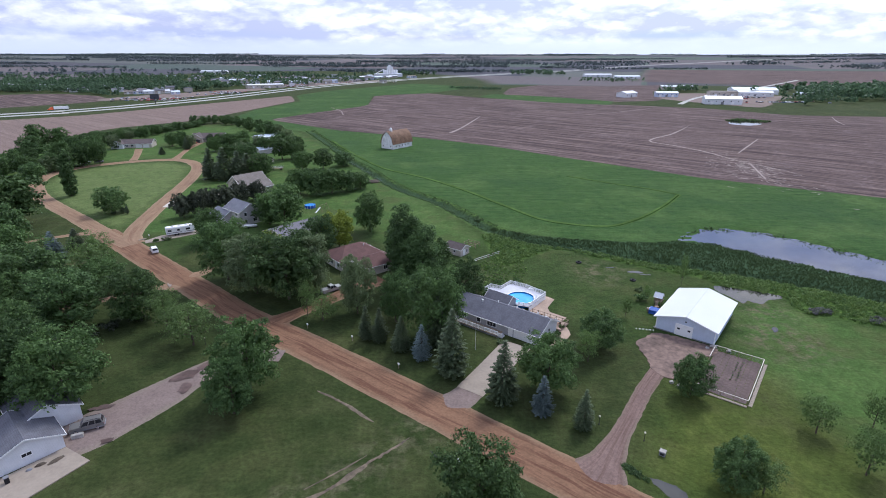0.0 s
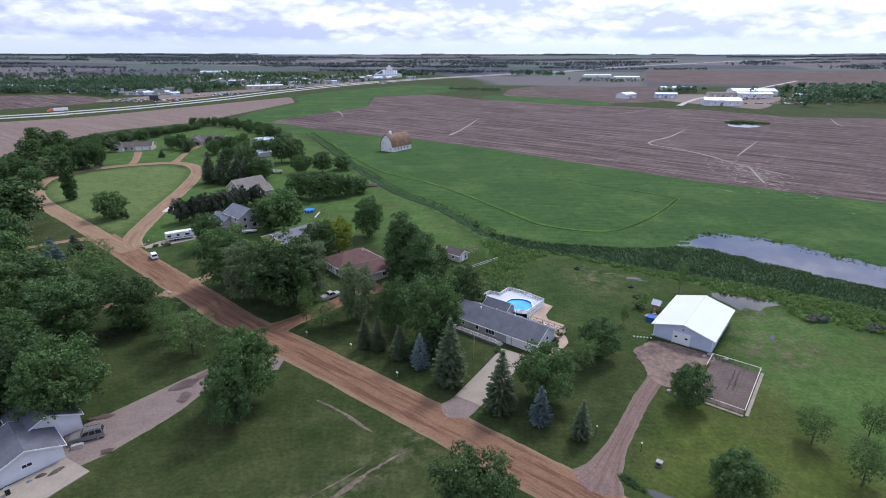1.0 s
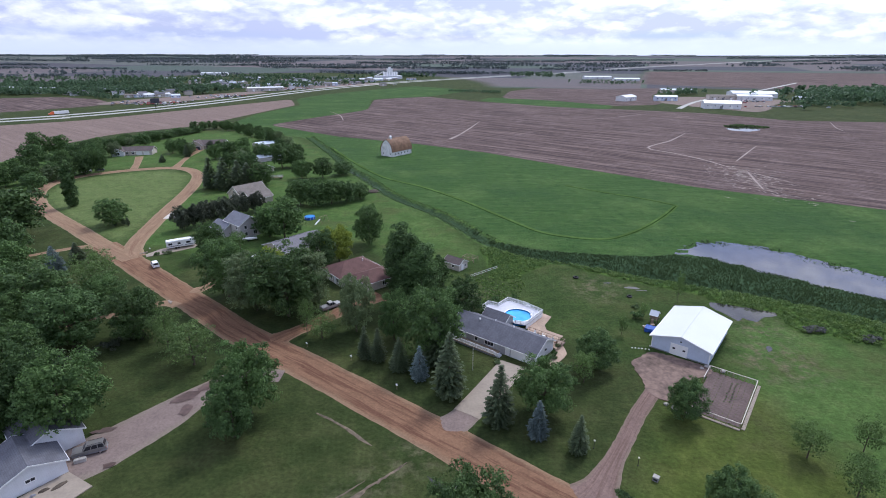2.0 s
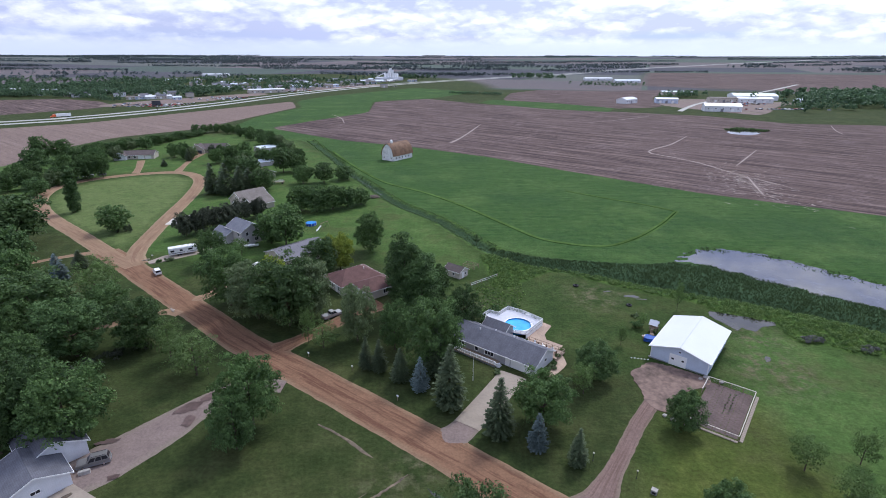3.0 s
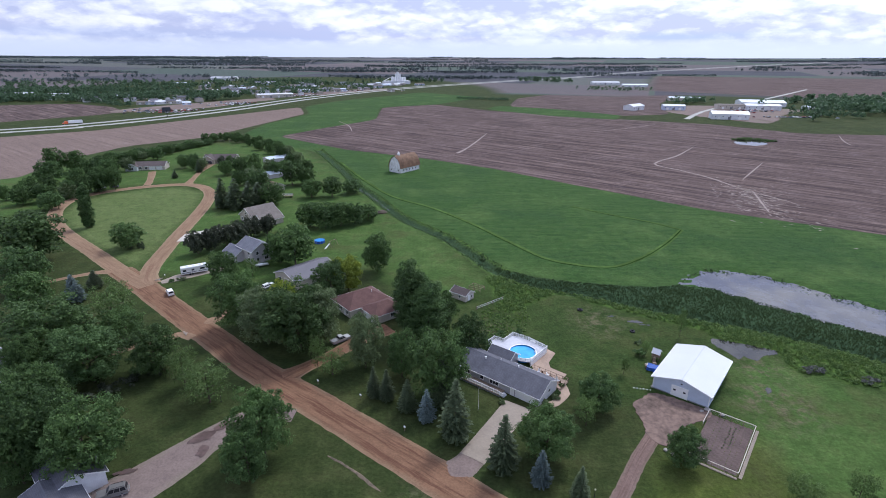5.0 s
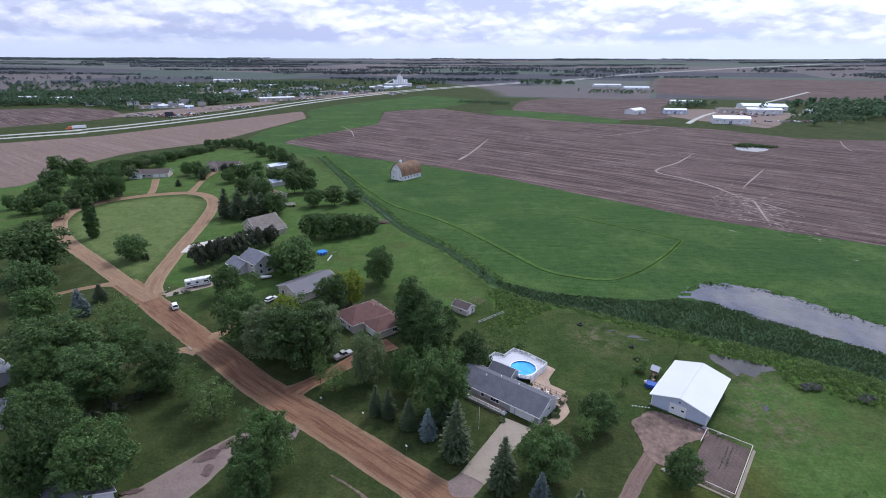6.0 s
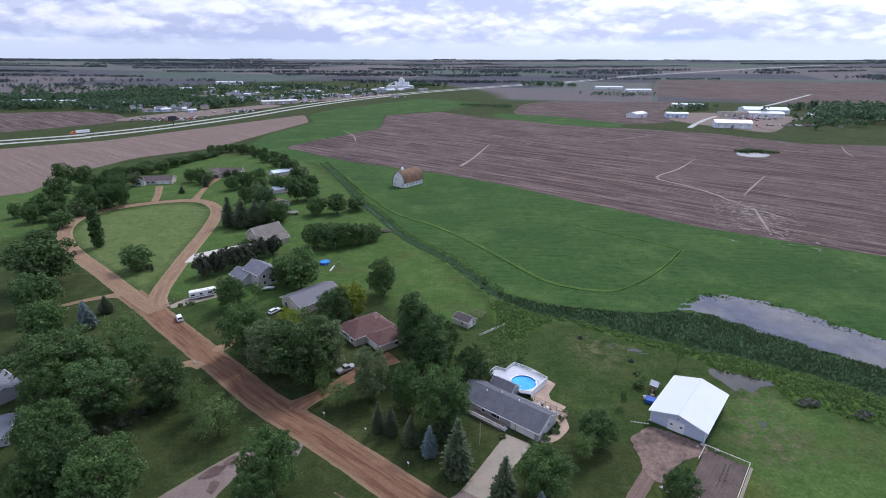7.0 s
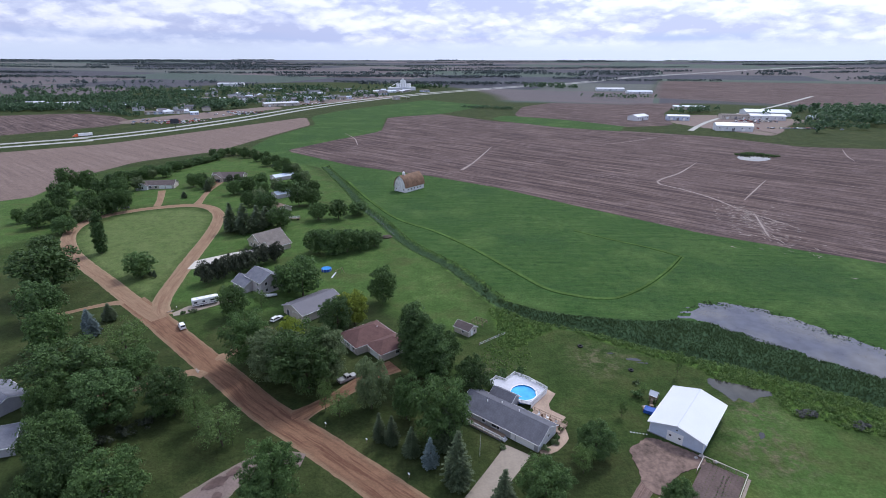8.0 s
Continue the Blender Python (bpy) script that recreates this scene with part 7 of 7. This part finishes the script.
for x, y, tn in ((-102.9, 170.6, 50), (-75.4, 132.6, 130)):
    cul = thing("culvert_end", x, y, tn, label="pale concrete culvert end under a drive", category="culvert", group="culverts")
    part("headwall", bm_block(-1.3, 1.3, -0.25, 0.25, -0.1, 0.3, 0.04), CONCRETE, cul)
    part("pipe", bm_rod((0, -0.6, 0.02), (0, 0.3, 0.02), 0.24, n=12), STONE, cul)
gh = thing("grill", -65.0, 61.6, -41, label="dark garbage bin and grill beside the wall", category="bin")
part("body", bm_block(-0.35, 0.35, -0.3, 0.3, 0.16, 1.15, 0.05), BLACK, gh)
part("lid", bm_block(-0.38, 0.38, -0.33, 0.33, 1.15, 1.25, 0.03), TRIM_BAND, gh)

# odds and ends standing along the garage wall
def heap(name, x, y, turn, L, W, H, mat, label, category, seed):
    """A slumped heap under its cover: a low rounded mass with an uneven hem."""
    rg = random.Random(seed)
    bm = bmesh.new()
    N, M = 18, 6
    rings = []
    for j in range(M):
        f = j / (M - 1)
        rings.append([bm.verts.new((math.cos(6.2832 * i / N) * L / 2 * (1 - 0.75 * f ** 1.5) * rg.uniform(0.85, 1.15), math.sin(6.2832 * i / N) * W / 2 * (1 - 0.75 * f ** 1.5) * rg.uniform(0.85, 1.15), H * math.sin(f * 1.5708) * rg.uniform(0.9, 1.1))) for i in range(N)])
    for a, b in zip(rings[:-1], rings[1:]):
        for i in range(N):
            bm.faces.new((a[i], a[(i + 1) % N], b[(i + 1) % N], b[i]))
    bm.faces.new(rings[-1])
    bm.faces.new(rings[0][::-1])
    return tagged(part(name, bm, mat, m=pose(x, y, 0.165, 0, 0, turn)), label, category)


heap("tarpaulin", -60.9, 66.2, 60, 2.4, 0.9, 0.25, BARK, "crumpled dark brown tarpaulin lying on the concrete slab", "tarpaulin", 3)
heap("sack_pile", -62.6, 65.2, 40, 1.5, 0.6, 0.35, BARK, "low pile of brown sacks against the garage wall", "sacks", 5)
heap("sack_pile", -63.6, 64.1, 40, 0.9, 0.5, 0.3, TRIM_BAND, "low pile of grey sacks against the garage wall", "sacks", 7)
heap("brush_pile", -34.4, 255.2, 20, 6.5, 4.2, 1.2, BARK, "dark grey-brown heap of dead brush by the ditch", "brush pile", 9)
wagon = thing("farm_wagon", -90.4, 285.0, 8, label="weathered flat farm wagon with slatted racks", category="wagon")
part("bed", bm_block(-3.2, 3.2, -1.1, 1.1, 0.9, 1.05), BARE_WOOD, wagon)
for z in (1.35, 1.75):
    for y in (-1.05, 1.05):
        part("rack_slat", bm_block(-3.2, 3.2, y - 0.04, y + 0.04, z, z + 0.16), WORN_BOARDS, wagon)
for x in (-3.1, 0, 3.1):
    for y in (-1.05, 1.05):
        part("stake", bm_block(x - 0.05, x + 0.05, y - 0.06, y + 0.06, 1.0, 1.95), BARE_WOOD, wagon)
for x in (-2.1, 2.1):
    for y in (-0.95, 0.95):
        part("wheel", bm_rod((x, y - 0.12, 0.42), (x, y + 0.12, 0.42), 0.42, n=14), BLACK, wagon)
# ---- reeds and weeds ----
def strewn(name, poly, count, hgt, wid, mat, label, category, seed, blades=5, keep=None, swell=0.3, tilt=1.0):
    """Many small upright tufts within an outline, as one piece of ground cover."""
    rg = np.random.RandomState(seed)
    P = np.array(poly)
    lo, hi = P.min(0), P.max(0)
    pts = rg.rand(count * 6, 2) * (hi - lo) + lo
    ok = inside_dist(pts[:, 0], pts[:, 1], poly) > 0.0
    if keep is not None:
        ok &= keep(pts[:, 0], pts[:, 1])
    pts = pts[ok][:count]
    n = len(pts)
    x, y, z = pts[:, 0], pts[:, 1], height_at(pts[:, 0], pts[:, 1])
    mound = np.sin(x * 0.31 + 1.3 * np.sin(y * 0.23)) * np.sin(y * 0.37 + 1.1 * np.sin(x * 0.19))
    big = (0.6 + 0.6 * rg.rand(n)) * (1.0 + swell * mound)
    rp = lambda v: np.repeat(v, blades)
    m = n * blades
    a, o = rg.rand(m) * 6.283, rg.rand(m) * 6.283
    px_, py_ = rp(x) + np.cos(o) * wid * 0.7 * rg.rand(m), rp(y) + np.sin(o) * wid * 0.7 * rg.rand(m)
    hh, ww = hgt * rp(big) * (0.6 + 0.6 * rg.rand(m)), wid * (0.4 + 0.5 * rg.rand(m))
    lx, ly, tx, ty = np.cos(a) * ww, np.sin(a) * ww, (rg.rand(m) - 0.5) * hh * 2.2 * tilt, (rg.rand(m) - 0.5) * hh * 2.2 * tilt
    zz = rp(z)
    v = np.stack([np.stack([px_ - lx, py_ - ly, zz - 0.1], 1), np.stack([px_ + lx, py_ + ly, zz - 0.1], 1), np.stack([px_ + lx * 0.5 + tx, py_ + ly * 0.5 + ty, zz + hh], 1), np.stack([px_ - lx * 0.6 + tx, py_ - ly * 0.6 + ty, zz + hh * 0.8], 1)], 1)
    return tagged(data_part(name, v.reshape(-1, 3).tolist(), np.arange(4 * m).reshape(-1, 4).tolist(), mat), label, category, kind="stuff")


def thicket(name, poly, count, hgt, rad, mat, label, category, seed, leaves=20, size=0.2):
    """Low rounded mounds of leafy growth crowded within an outline."""
    rg = np.random.RandomState(seed)
    P = np.array(poly)
    lo, hi = P.min(0), P.max(0)
    pts = rg.rand(count * 16, 2) * (hi - lo) + lo
    pts = pts[inside_dist(pts[:, 0], pts[:, 1], poly) > 0.2][:count]
    zs = height_at(pts[:, 0], pts[:, 1])
    k = 0.45 + 1.1 * rg.rand(len(pts)) ** 2
    cs = [(x, y, z + 0.28 * hgt * f) for (x, y), z, f in zip(pts, zs, k)]
    vs, fs = leaf_cloud(cs, [rad * f ** 0.6 for f in k], [leaves] * len(cs), size, seed)
    v = np.array(vs)
    v[:, 2] = np.maximum(v[:, 2], -1.4)
    return tagged(data_part(name, v.tolist(), fs, mat), label, category, kind="stuff")


not_pond = lambda x, y: inside_dist(x, y, POND_EDGE) < 1.0
strewn("cattails", MARSH_EDGE, 24000, 0.5, 0.10, REED, "dense dark green cattails filling the marsh", "reeds", 1, 4, not_pond, tilt=0.6)
thicket("weeds", WEED_EDGE, 4000, 1.3, 0.74, WEED, "rank bright green weeds along the marsh edge", "weeds", 2, 24, 0.19)
thicket("weeds", [(9, 130), (8, 142), (11, 150), (20, 154), (25, 151), (25, 142), (22, 134), (17, 128)], 300, 0.5, 0.36, WEED, "tangled green weeds behind the pool deck", "weeds", 12, 16, 0.18)
thicket("weeds", [(27.5, 65.8), (29.0, 65.6), (30.4, 63.9), (31.8, 62.3), (30.7, 61.6), (28.7, 63.2), (27.5, 64.6)], 70, 0.4, 0.32, LEAF_DARK, "dark rank grass in the roadside ditch", "grass", 14, 20, 0.11)
up_line = [(p[0] - 3.2, p[1] - 2.3) for p in DITCH[::2] if p[0] < 25]
strewn("ditch_grass", up_line + [(p[0] + 3.5, p[1] + 2.5) for p in DITCH[::2] if p[0] < 25][::-1], 7000, 0.42, 0.16, REED, "tall dark grass lining the ditch", "grass", 3, 4)
strewn("shore_reeds", POND_EDGE[:9] + [(x - 3.5, y - 4.5) for x, y in POND_EDGE[:9]][::-1], 1500, 0.5, 0.22, REED, "sparse dark reeds standing in the pond edge", "reeds", 4, 4)
strewn("field_reeds", [(262, 500), (276, 509), (292, 500), (300, 494), (292, 488), (284, 500)], 260, 1.6, 0.6, REED, "dark reeds round the field pond", "reeds", 7, 4)


rgf = np.random.RandomState(19)
vs, fs = [], []
for i in range(420):
    u, v = rgf.normal() * 9, rgf.normal() * 22
    x, y = 171 + u + v * 0.15, 288 + v
    a, l, wd = rgf.normal() * 0.35 - 0.68, rgf.uniform(0.5, 2.2), rgf.uniform(0.12, 0.4)
    c, sn = math.cos(a), math.sin(a)
    k = len(vs)
    vs.extend([(x - c * l, y - sn * l, 0.03), (x + sn * wd, y - c * wd, 0.03), (x + c * l, y + sn * l, 0.03), (x - sn * wd, y + c * wd, 0.03)])
    fs.append((k, k + 1, k + 2, k + 3))
tagged(data_part("silt_flecks", vs, fs, SILT_FLECK), "scattered pale flecks of dried silt between the drill rows", "silt", kind="stuff")


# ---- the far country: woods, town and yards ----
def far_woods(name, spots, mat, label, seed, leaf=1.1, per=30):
    """A mass of trees too far and too many to count; spots are (x, y, spread along, spread across, turn, count, height)."""
    rg = np.random.RandomState(seed)
    vs, fs = [], []
    for x, y, a, b, t, n, h in spots:
        c, s = math.cos(radians(t)), math.sin(radians(t))
        cs, rs, ks = [], [], []
        hubs = rg.uniform(-1, 1, (max(1, n // 16), 2)) * (a, b)
        for i in range(n):
            hub = hubs[i % len(hubs)]
            u, v = (rg.uniform(-a, a), rg.uniform(-b, b)) if b < 15 or i % 6 == 0 else (hub[0] + rg.normal() * h * 2.2, hub[1] + rg.normal() * h * 0.8)
            X, Y = x + u * c - v * s, y + u * s + v * c
            z = float(height_at(X, Y))
            hh = h * rg.uniform(0.6, 1.15)
            for j in range(3):
                cs.append((X + rg.normal() * hh * 0.14, Y + rg.normal() * hh * 0.14, z + hh * (0.35 + 0.22 * j)))
                rs.append(hh * (0.36 - 0.07 * j))
                ks.append(max(5, int(per / 3)))
        v2, f2 = leaf_cloud(cs, rs, ks, leaf * h / 10, seed + len(vs) % 1000)
        k = len(vs)
        vs.extend(v2)
        fs.extend([tuple(i + k for i in f) for f in f2])
    return tagged(data_part(name, vs, fs, mat), label, "woods", kind="stuff")


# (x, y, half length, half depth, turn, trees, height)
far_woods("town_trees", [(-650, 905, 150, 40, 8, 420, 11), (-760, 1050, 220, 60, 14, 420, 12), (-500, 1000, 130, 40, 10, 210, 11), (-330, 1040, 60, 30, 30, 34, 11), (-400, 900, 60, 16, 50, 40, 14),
                         (-560, 1260, 220, 70, 10, 120, 11), (-300, 1330, 140, 50, 10, 60, 11), (-150, 1500, 90, 20, 0, 46, 13), (-530, 835, 70, 9, -38, 50, 8), (-900, 1150, 260, 90, 15, 170, 12), (-760, 1350, 300, 80, 8, 150, 12), (-420, 1150, 160, 70, 10, 90, 11), (-250, 1180, 90, 50, 10, 40, 10), (-350, 1450, 200, 60, 5, 90, 12), (-1000, 930, 120, 60, 30, 100, 12)], FAR_HAZE_LEAF, "trees scattered through the distant town", 41, leaf=1.6, per=26)
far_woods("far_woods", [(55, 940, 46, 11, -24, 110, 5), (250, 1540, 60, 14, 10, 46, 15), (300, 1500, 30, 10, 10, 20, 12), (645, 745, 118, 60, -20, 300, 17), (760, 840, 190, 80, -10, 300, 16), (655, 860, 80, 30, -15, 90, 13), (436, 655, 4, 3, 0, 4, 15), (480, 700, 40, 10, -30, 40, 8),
                        (375, 880, 40, 20, 40, 40, 11), (345, 1180, 60, 16, 0, 40, 10)], FAR_HAZE_LEAF, "grove of leafy trees beyond the tilled field", 43, leaf=1.3, per=28)
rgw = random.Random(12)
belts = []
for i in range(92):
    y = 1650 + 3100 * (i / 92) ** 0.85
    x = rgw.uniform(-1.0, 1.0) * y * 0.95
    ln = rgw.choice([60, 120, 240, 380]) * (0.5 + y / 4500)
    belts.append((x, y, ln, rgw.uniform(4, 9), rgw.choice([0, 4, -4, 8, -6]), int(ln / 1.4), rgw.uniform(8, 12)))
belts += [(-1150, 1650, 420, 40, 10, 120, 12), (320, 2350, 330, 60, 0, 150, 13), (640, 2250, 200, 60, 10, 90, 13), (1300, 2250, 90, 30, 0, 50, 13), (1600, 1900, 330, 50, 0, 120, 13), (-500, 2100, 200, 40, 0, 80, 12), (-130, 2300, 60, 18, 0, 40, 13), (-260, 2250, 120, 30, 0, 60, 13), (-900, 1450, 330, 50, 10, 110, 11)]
far_woods("far_woods", belts, HORIZON_HAZE_LEAF, "belts of woodland strung along the horizon", 47, leaf=2.0, per=12)


def far_building(x, y, turn, L, W, eave, ridge, wall, roof, label, category, group, doors=2, windows=3):
    """A distant building: walls, roof slopes, doors and windows."""
    z = float(height_at(x, y))
    b = thing("building", x, y, turn, z, label, category, group)
    h = W / 2
    part("wall", extruded([(-h, -1), (h, -1), (h, eave), (0, ridge - 0.05), (-h, eave)], L, "x", -L / 2), wall, b)
    for s in (-1, 1):
        part("roof_slope", extruded([(0, ridge), (s * (h + 0.4), eave - 0.1), (s * (h + 0.4), eave + 0.12), (0, ridge + 0.22)], L + 0.8, "x", -L / 2 - 0.4), roof, b)
    for i in range(doors):
        xx = -L / 2 + L * (i + 0.7) / (doors + 0.6)
        part("door", bm_block(xx - 1.6, xx + 1.6, -h - 0.06, -h, 0, min(3.4, eave - 0.4)), TRIM_BAND if i % 2 else WHITE, b)
    for i in range(windows):
        xx = -L / 2 + L * (i + 0.5) / windows
        part("window", bm_block(xx - 0.6, xx + 0.6, -h - 0.05, -h, eave * 0.5, eave * 0.5 + 1.0), GLASS, b)
    return b


# yard of long white sheds across the field
for x, y, t, L, W, e, r, wl, rf, lb in (
        (262, 782, 40, 28, 16, 5.5, 8, WHITE_SIDING, WHITE_METAL, "white machine shed with white metal roof"), (318, 782, -8, 30, 13, 6, 7.5, PALE_SIDING, WHITE_METAL, "long grey-blue workshop with flat pale roof"),
        (343, 672, -12, 42, 16, 6.5, 9.5, WHITE_SIDING, WHITE_METAL, "long white storage shed with white metal roof"), (408, 800, -10, 40, 18, 6, 7, BEIGE_SIDING, TAUPE_SHINGLE, "tan warehouse with a low roof"),
        (478, 850, -12, 62, 36, 6, 9, WHITE_SIDING, BLUE_METAL, "very large white metal warehouse"), (448, 792, -12, 46, 22, 6, 8, WHITE_SIDING, WHITE_METAL, "large white metal warehouse"),
        (398, 940, -10, 50, 16, 5, 6.5, BEIGE_SIDING, BLUE_METAL, "low pale commercial building"), (520, 800, 15, 14, 9, 3, 5.5, WHITE_SIDING, BLUE_METAL, "small white house among trees"),
        (440, 1330, 0, 60, 18, 5, 7, WHITE_SIDING, BLUE_METAL, "long pale distant building"), (400, 1440, 0, 70, 22, 5, 7, WHITE_SIDING, WHITE_METAL, "long pale distant building")):
    far_building(x, y, t, L, W, e, r, wl, rf, lb, "building", "sheds across the field", 3 if L > 25 else 1, 5)
# grain elevator
el_ = thing("grain_elevator", -137, 1425, 20, float(height_at(-137, 1425)), "pale concrete grain elevator with a tall headhouse", "grain elevator")
part("annex", bm_block(-38, 30, -14, 10, -1, 8), WHITE_SIDING, el_)
for i in range(6):
    part("bin", bm_rod((-14 + 6.4 * i, 0, 0), (-14 + 6.4 * i, 0, 17), 3.2, n=16), WHITE, el_)
part("headhouse", bm_block(-6, 8, -4, 4, 17, 25), WHITE, el_)
part("penthouse", bm_block(-2, 3, -3, 3, 25, 29), WHITE, el_)
part("leg_gallery", extruded([(-38, 8), (-36, 8), (-12, 19), (-14, 19)], 3, "y", -1.5), WHITE, el_)
# the town
rgt = random.Random(33)
TOWN_WALL = [WHITE_SIDING, BEIGE_SIDING, TAN_SIDING, WHITE_SIDING, PALE_SIDING, WORN_BOARDS]
TOWN_ROOF = [WHITE_METAL, GREY_METAL, BLUE_METAL, TAUPE_SHINGLE, SLATE_SHINGLE, GREY_SHINGLE, GREY_METAL]
spots = []
for cx, cy, sx, sy, n in ((-330, 1090, 120, 60, 24), (-190, 1180, 90, 50, 16), (-470, 1180, 130, 80, 18), (-250, 1330, 120, 60, 18), (-120, 1370, 70, 30, 9), (-500, 905, 90, 40, 12), (-700, 950, 120, 70, 9), (-430, 850, 50, 25, 8), (-600, 1350, 180, 70, 10)):
    for i in range(n):
        spots.append((cx + rgt.uniform(-sx, sx), cy + rgt.uniform(-sy, sy)))
for x, y in spots:
    if seg_dist(np.array([x]), np.array([y]), HW)[0] < 42:
        continue
    L, W = rgt.choice([(14, 9), (18, 11), (22, 12), (28, 14), (36, 16), (12, 9), (12, 8)])
    e = rgt.choice([3.0, 3.6, 4.6, 5.5])
    far_building(x, y, rgt.choice([25, 30, 120, 28, 20]), L, W, e, e + rgt.choice([0.8, 1.6, 2.2]), rgt.choice(TOWN_WALL), rgt.choice(TOWN_ROOF), "pale low building in the distant town", "building", "town buildings", 2 if L > 16 else 1, 4)
far_building(-318, 985, 28, 62, 26, 5.5, 6.6, BEIGE_SIDING, WHITE_METAL, "long low pale store beside the highway", "building", "town buildings", 4, 6)
far_building(-640, 1560, 8, 70, 24, 8, 10, WHITE_SIDING, WHITE_METAL, "long white hall beyond the town", "building", "town buildings", 3, 6)
# cars and machines standing in yards along the highway, too many to count
rgv = random.Random(8)
bm = bmesh.new()
for cx, cy, sx, sy, n in ((-385, 735, 60, 26, 90), (-330, 850, 46, 24, 60), (-270, 1020, 60, 22, 50), (-180, 1160, 70, 22, 60), (425, 770, 26, 20, 40), (430, 690, 46, 8, 30)):
    for i in range(n):
        x, y = cx + rgv.gauss(0, sx * 0.5), cy + rgv.gauss(0, sy * 0.5)
        if seg_dist(np.array([x]), np.array([y]), HW)[0] < 26:
            continue
        a = rgv.uniform(0, 3.14)
        m = Matrix.Translation((x, y, float(height_at(x, y)))) @ pose(0, 0, 0, 0, 0, math.degrees(a))
        for (x0, x1, z0, z1) in ((-2.3, 2.3, 0.3, 1.0), (-1.4, 1.0, 1.0, 1.6)):
            r = bmesh.ops.create_cube(bm, size=1.0, matrix=m @ Matrix.LocRotScale(((x0 + x1) / 2, 0, (z0 + z1) / 2), None, (x1 - x0, 1.8, z1 - z0)))


def lot_build(g, bs):
    rnd = g.n("ShaderNodeNewGeometry").outputs["Random Per Island"]
    g.link(g.ramp(rnd, [(0.0, (0.05, 0.05, 0.06)), (0.3, (0.5, 0.5, 0.5)), (0.5, (0.35, 0.06, 0.05)), (0.62, (0.75, 0.75, 0.75)), (0.8, (0.12, 0.16, 0.24)), (0.9, (0.3, 0.24, 0.16))], "CONSTANT"), bs.inputs["Base Color"])
    bs.inputs["Roughness"].default_value = 0.4


tagged(part("yard_machines", bm, material("mixed_paint", lot_build)), "rows of distant vehicles and machines standing in open yards", "vehicles", kind="stuff")
for pts, lb in (([(-440, 715), (-350, 790), (-335, 860), (-300, 930), (-330, 960), (-390, 880), (-460, 760)], "pale gravel machinery yard beside the highway"), ([(-290, 1000), (-130, 1190), (-170, 1230), (-340, 1060)], "paved lots along the edge of the town"),
                ([(300, 745), (352, 640), (380, 640), (440, 720), (500, 790), (380, 850), (330, 800)], "pale gravel yard between the white sheds")):
    s = sheet("yard", pts, 0.15, PINK, lb, "yard", jitter=2.0)
    s.data.uv_layers.new(name="along")
ribbon("side_road", [(290, 668), (348, 756), (441, 864), (537, 958), (640, 1070), (800, 1250)], 7, HIGHWAY, "pale straight country road running off between fields", "road", z=0.2, step=40, edge=0)
for x, y, h in ((-354, 672, 12),):
    s = thing("billboard", x, y, 40, label="dark roadside billboard on a single post", category="billboard")
    part("post", bm_rod((0, 0, 0), (0, 0, 8), 0.4), BLACK, s)
    part("panel", bm_block(-5, 5, -0.25, 0.25, 6, 11.5), CAR_DARK, s)
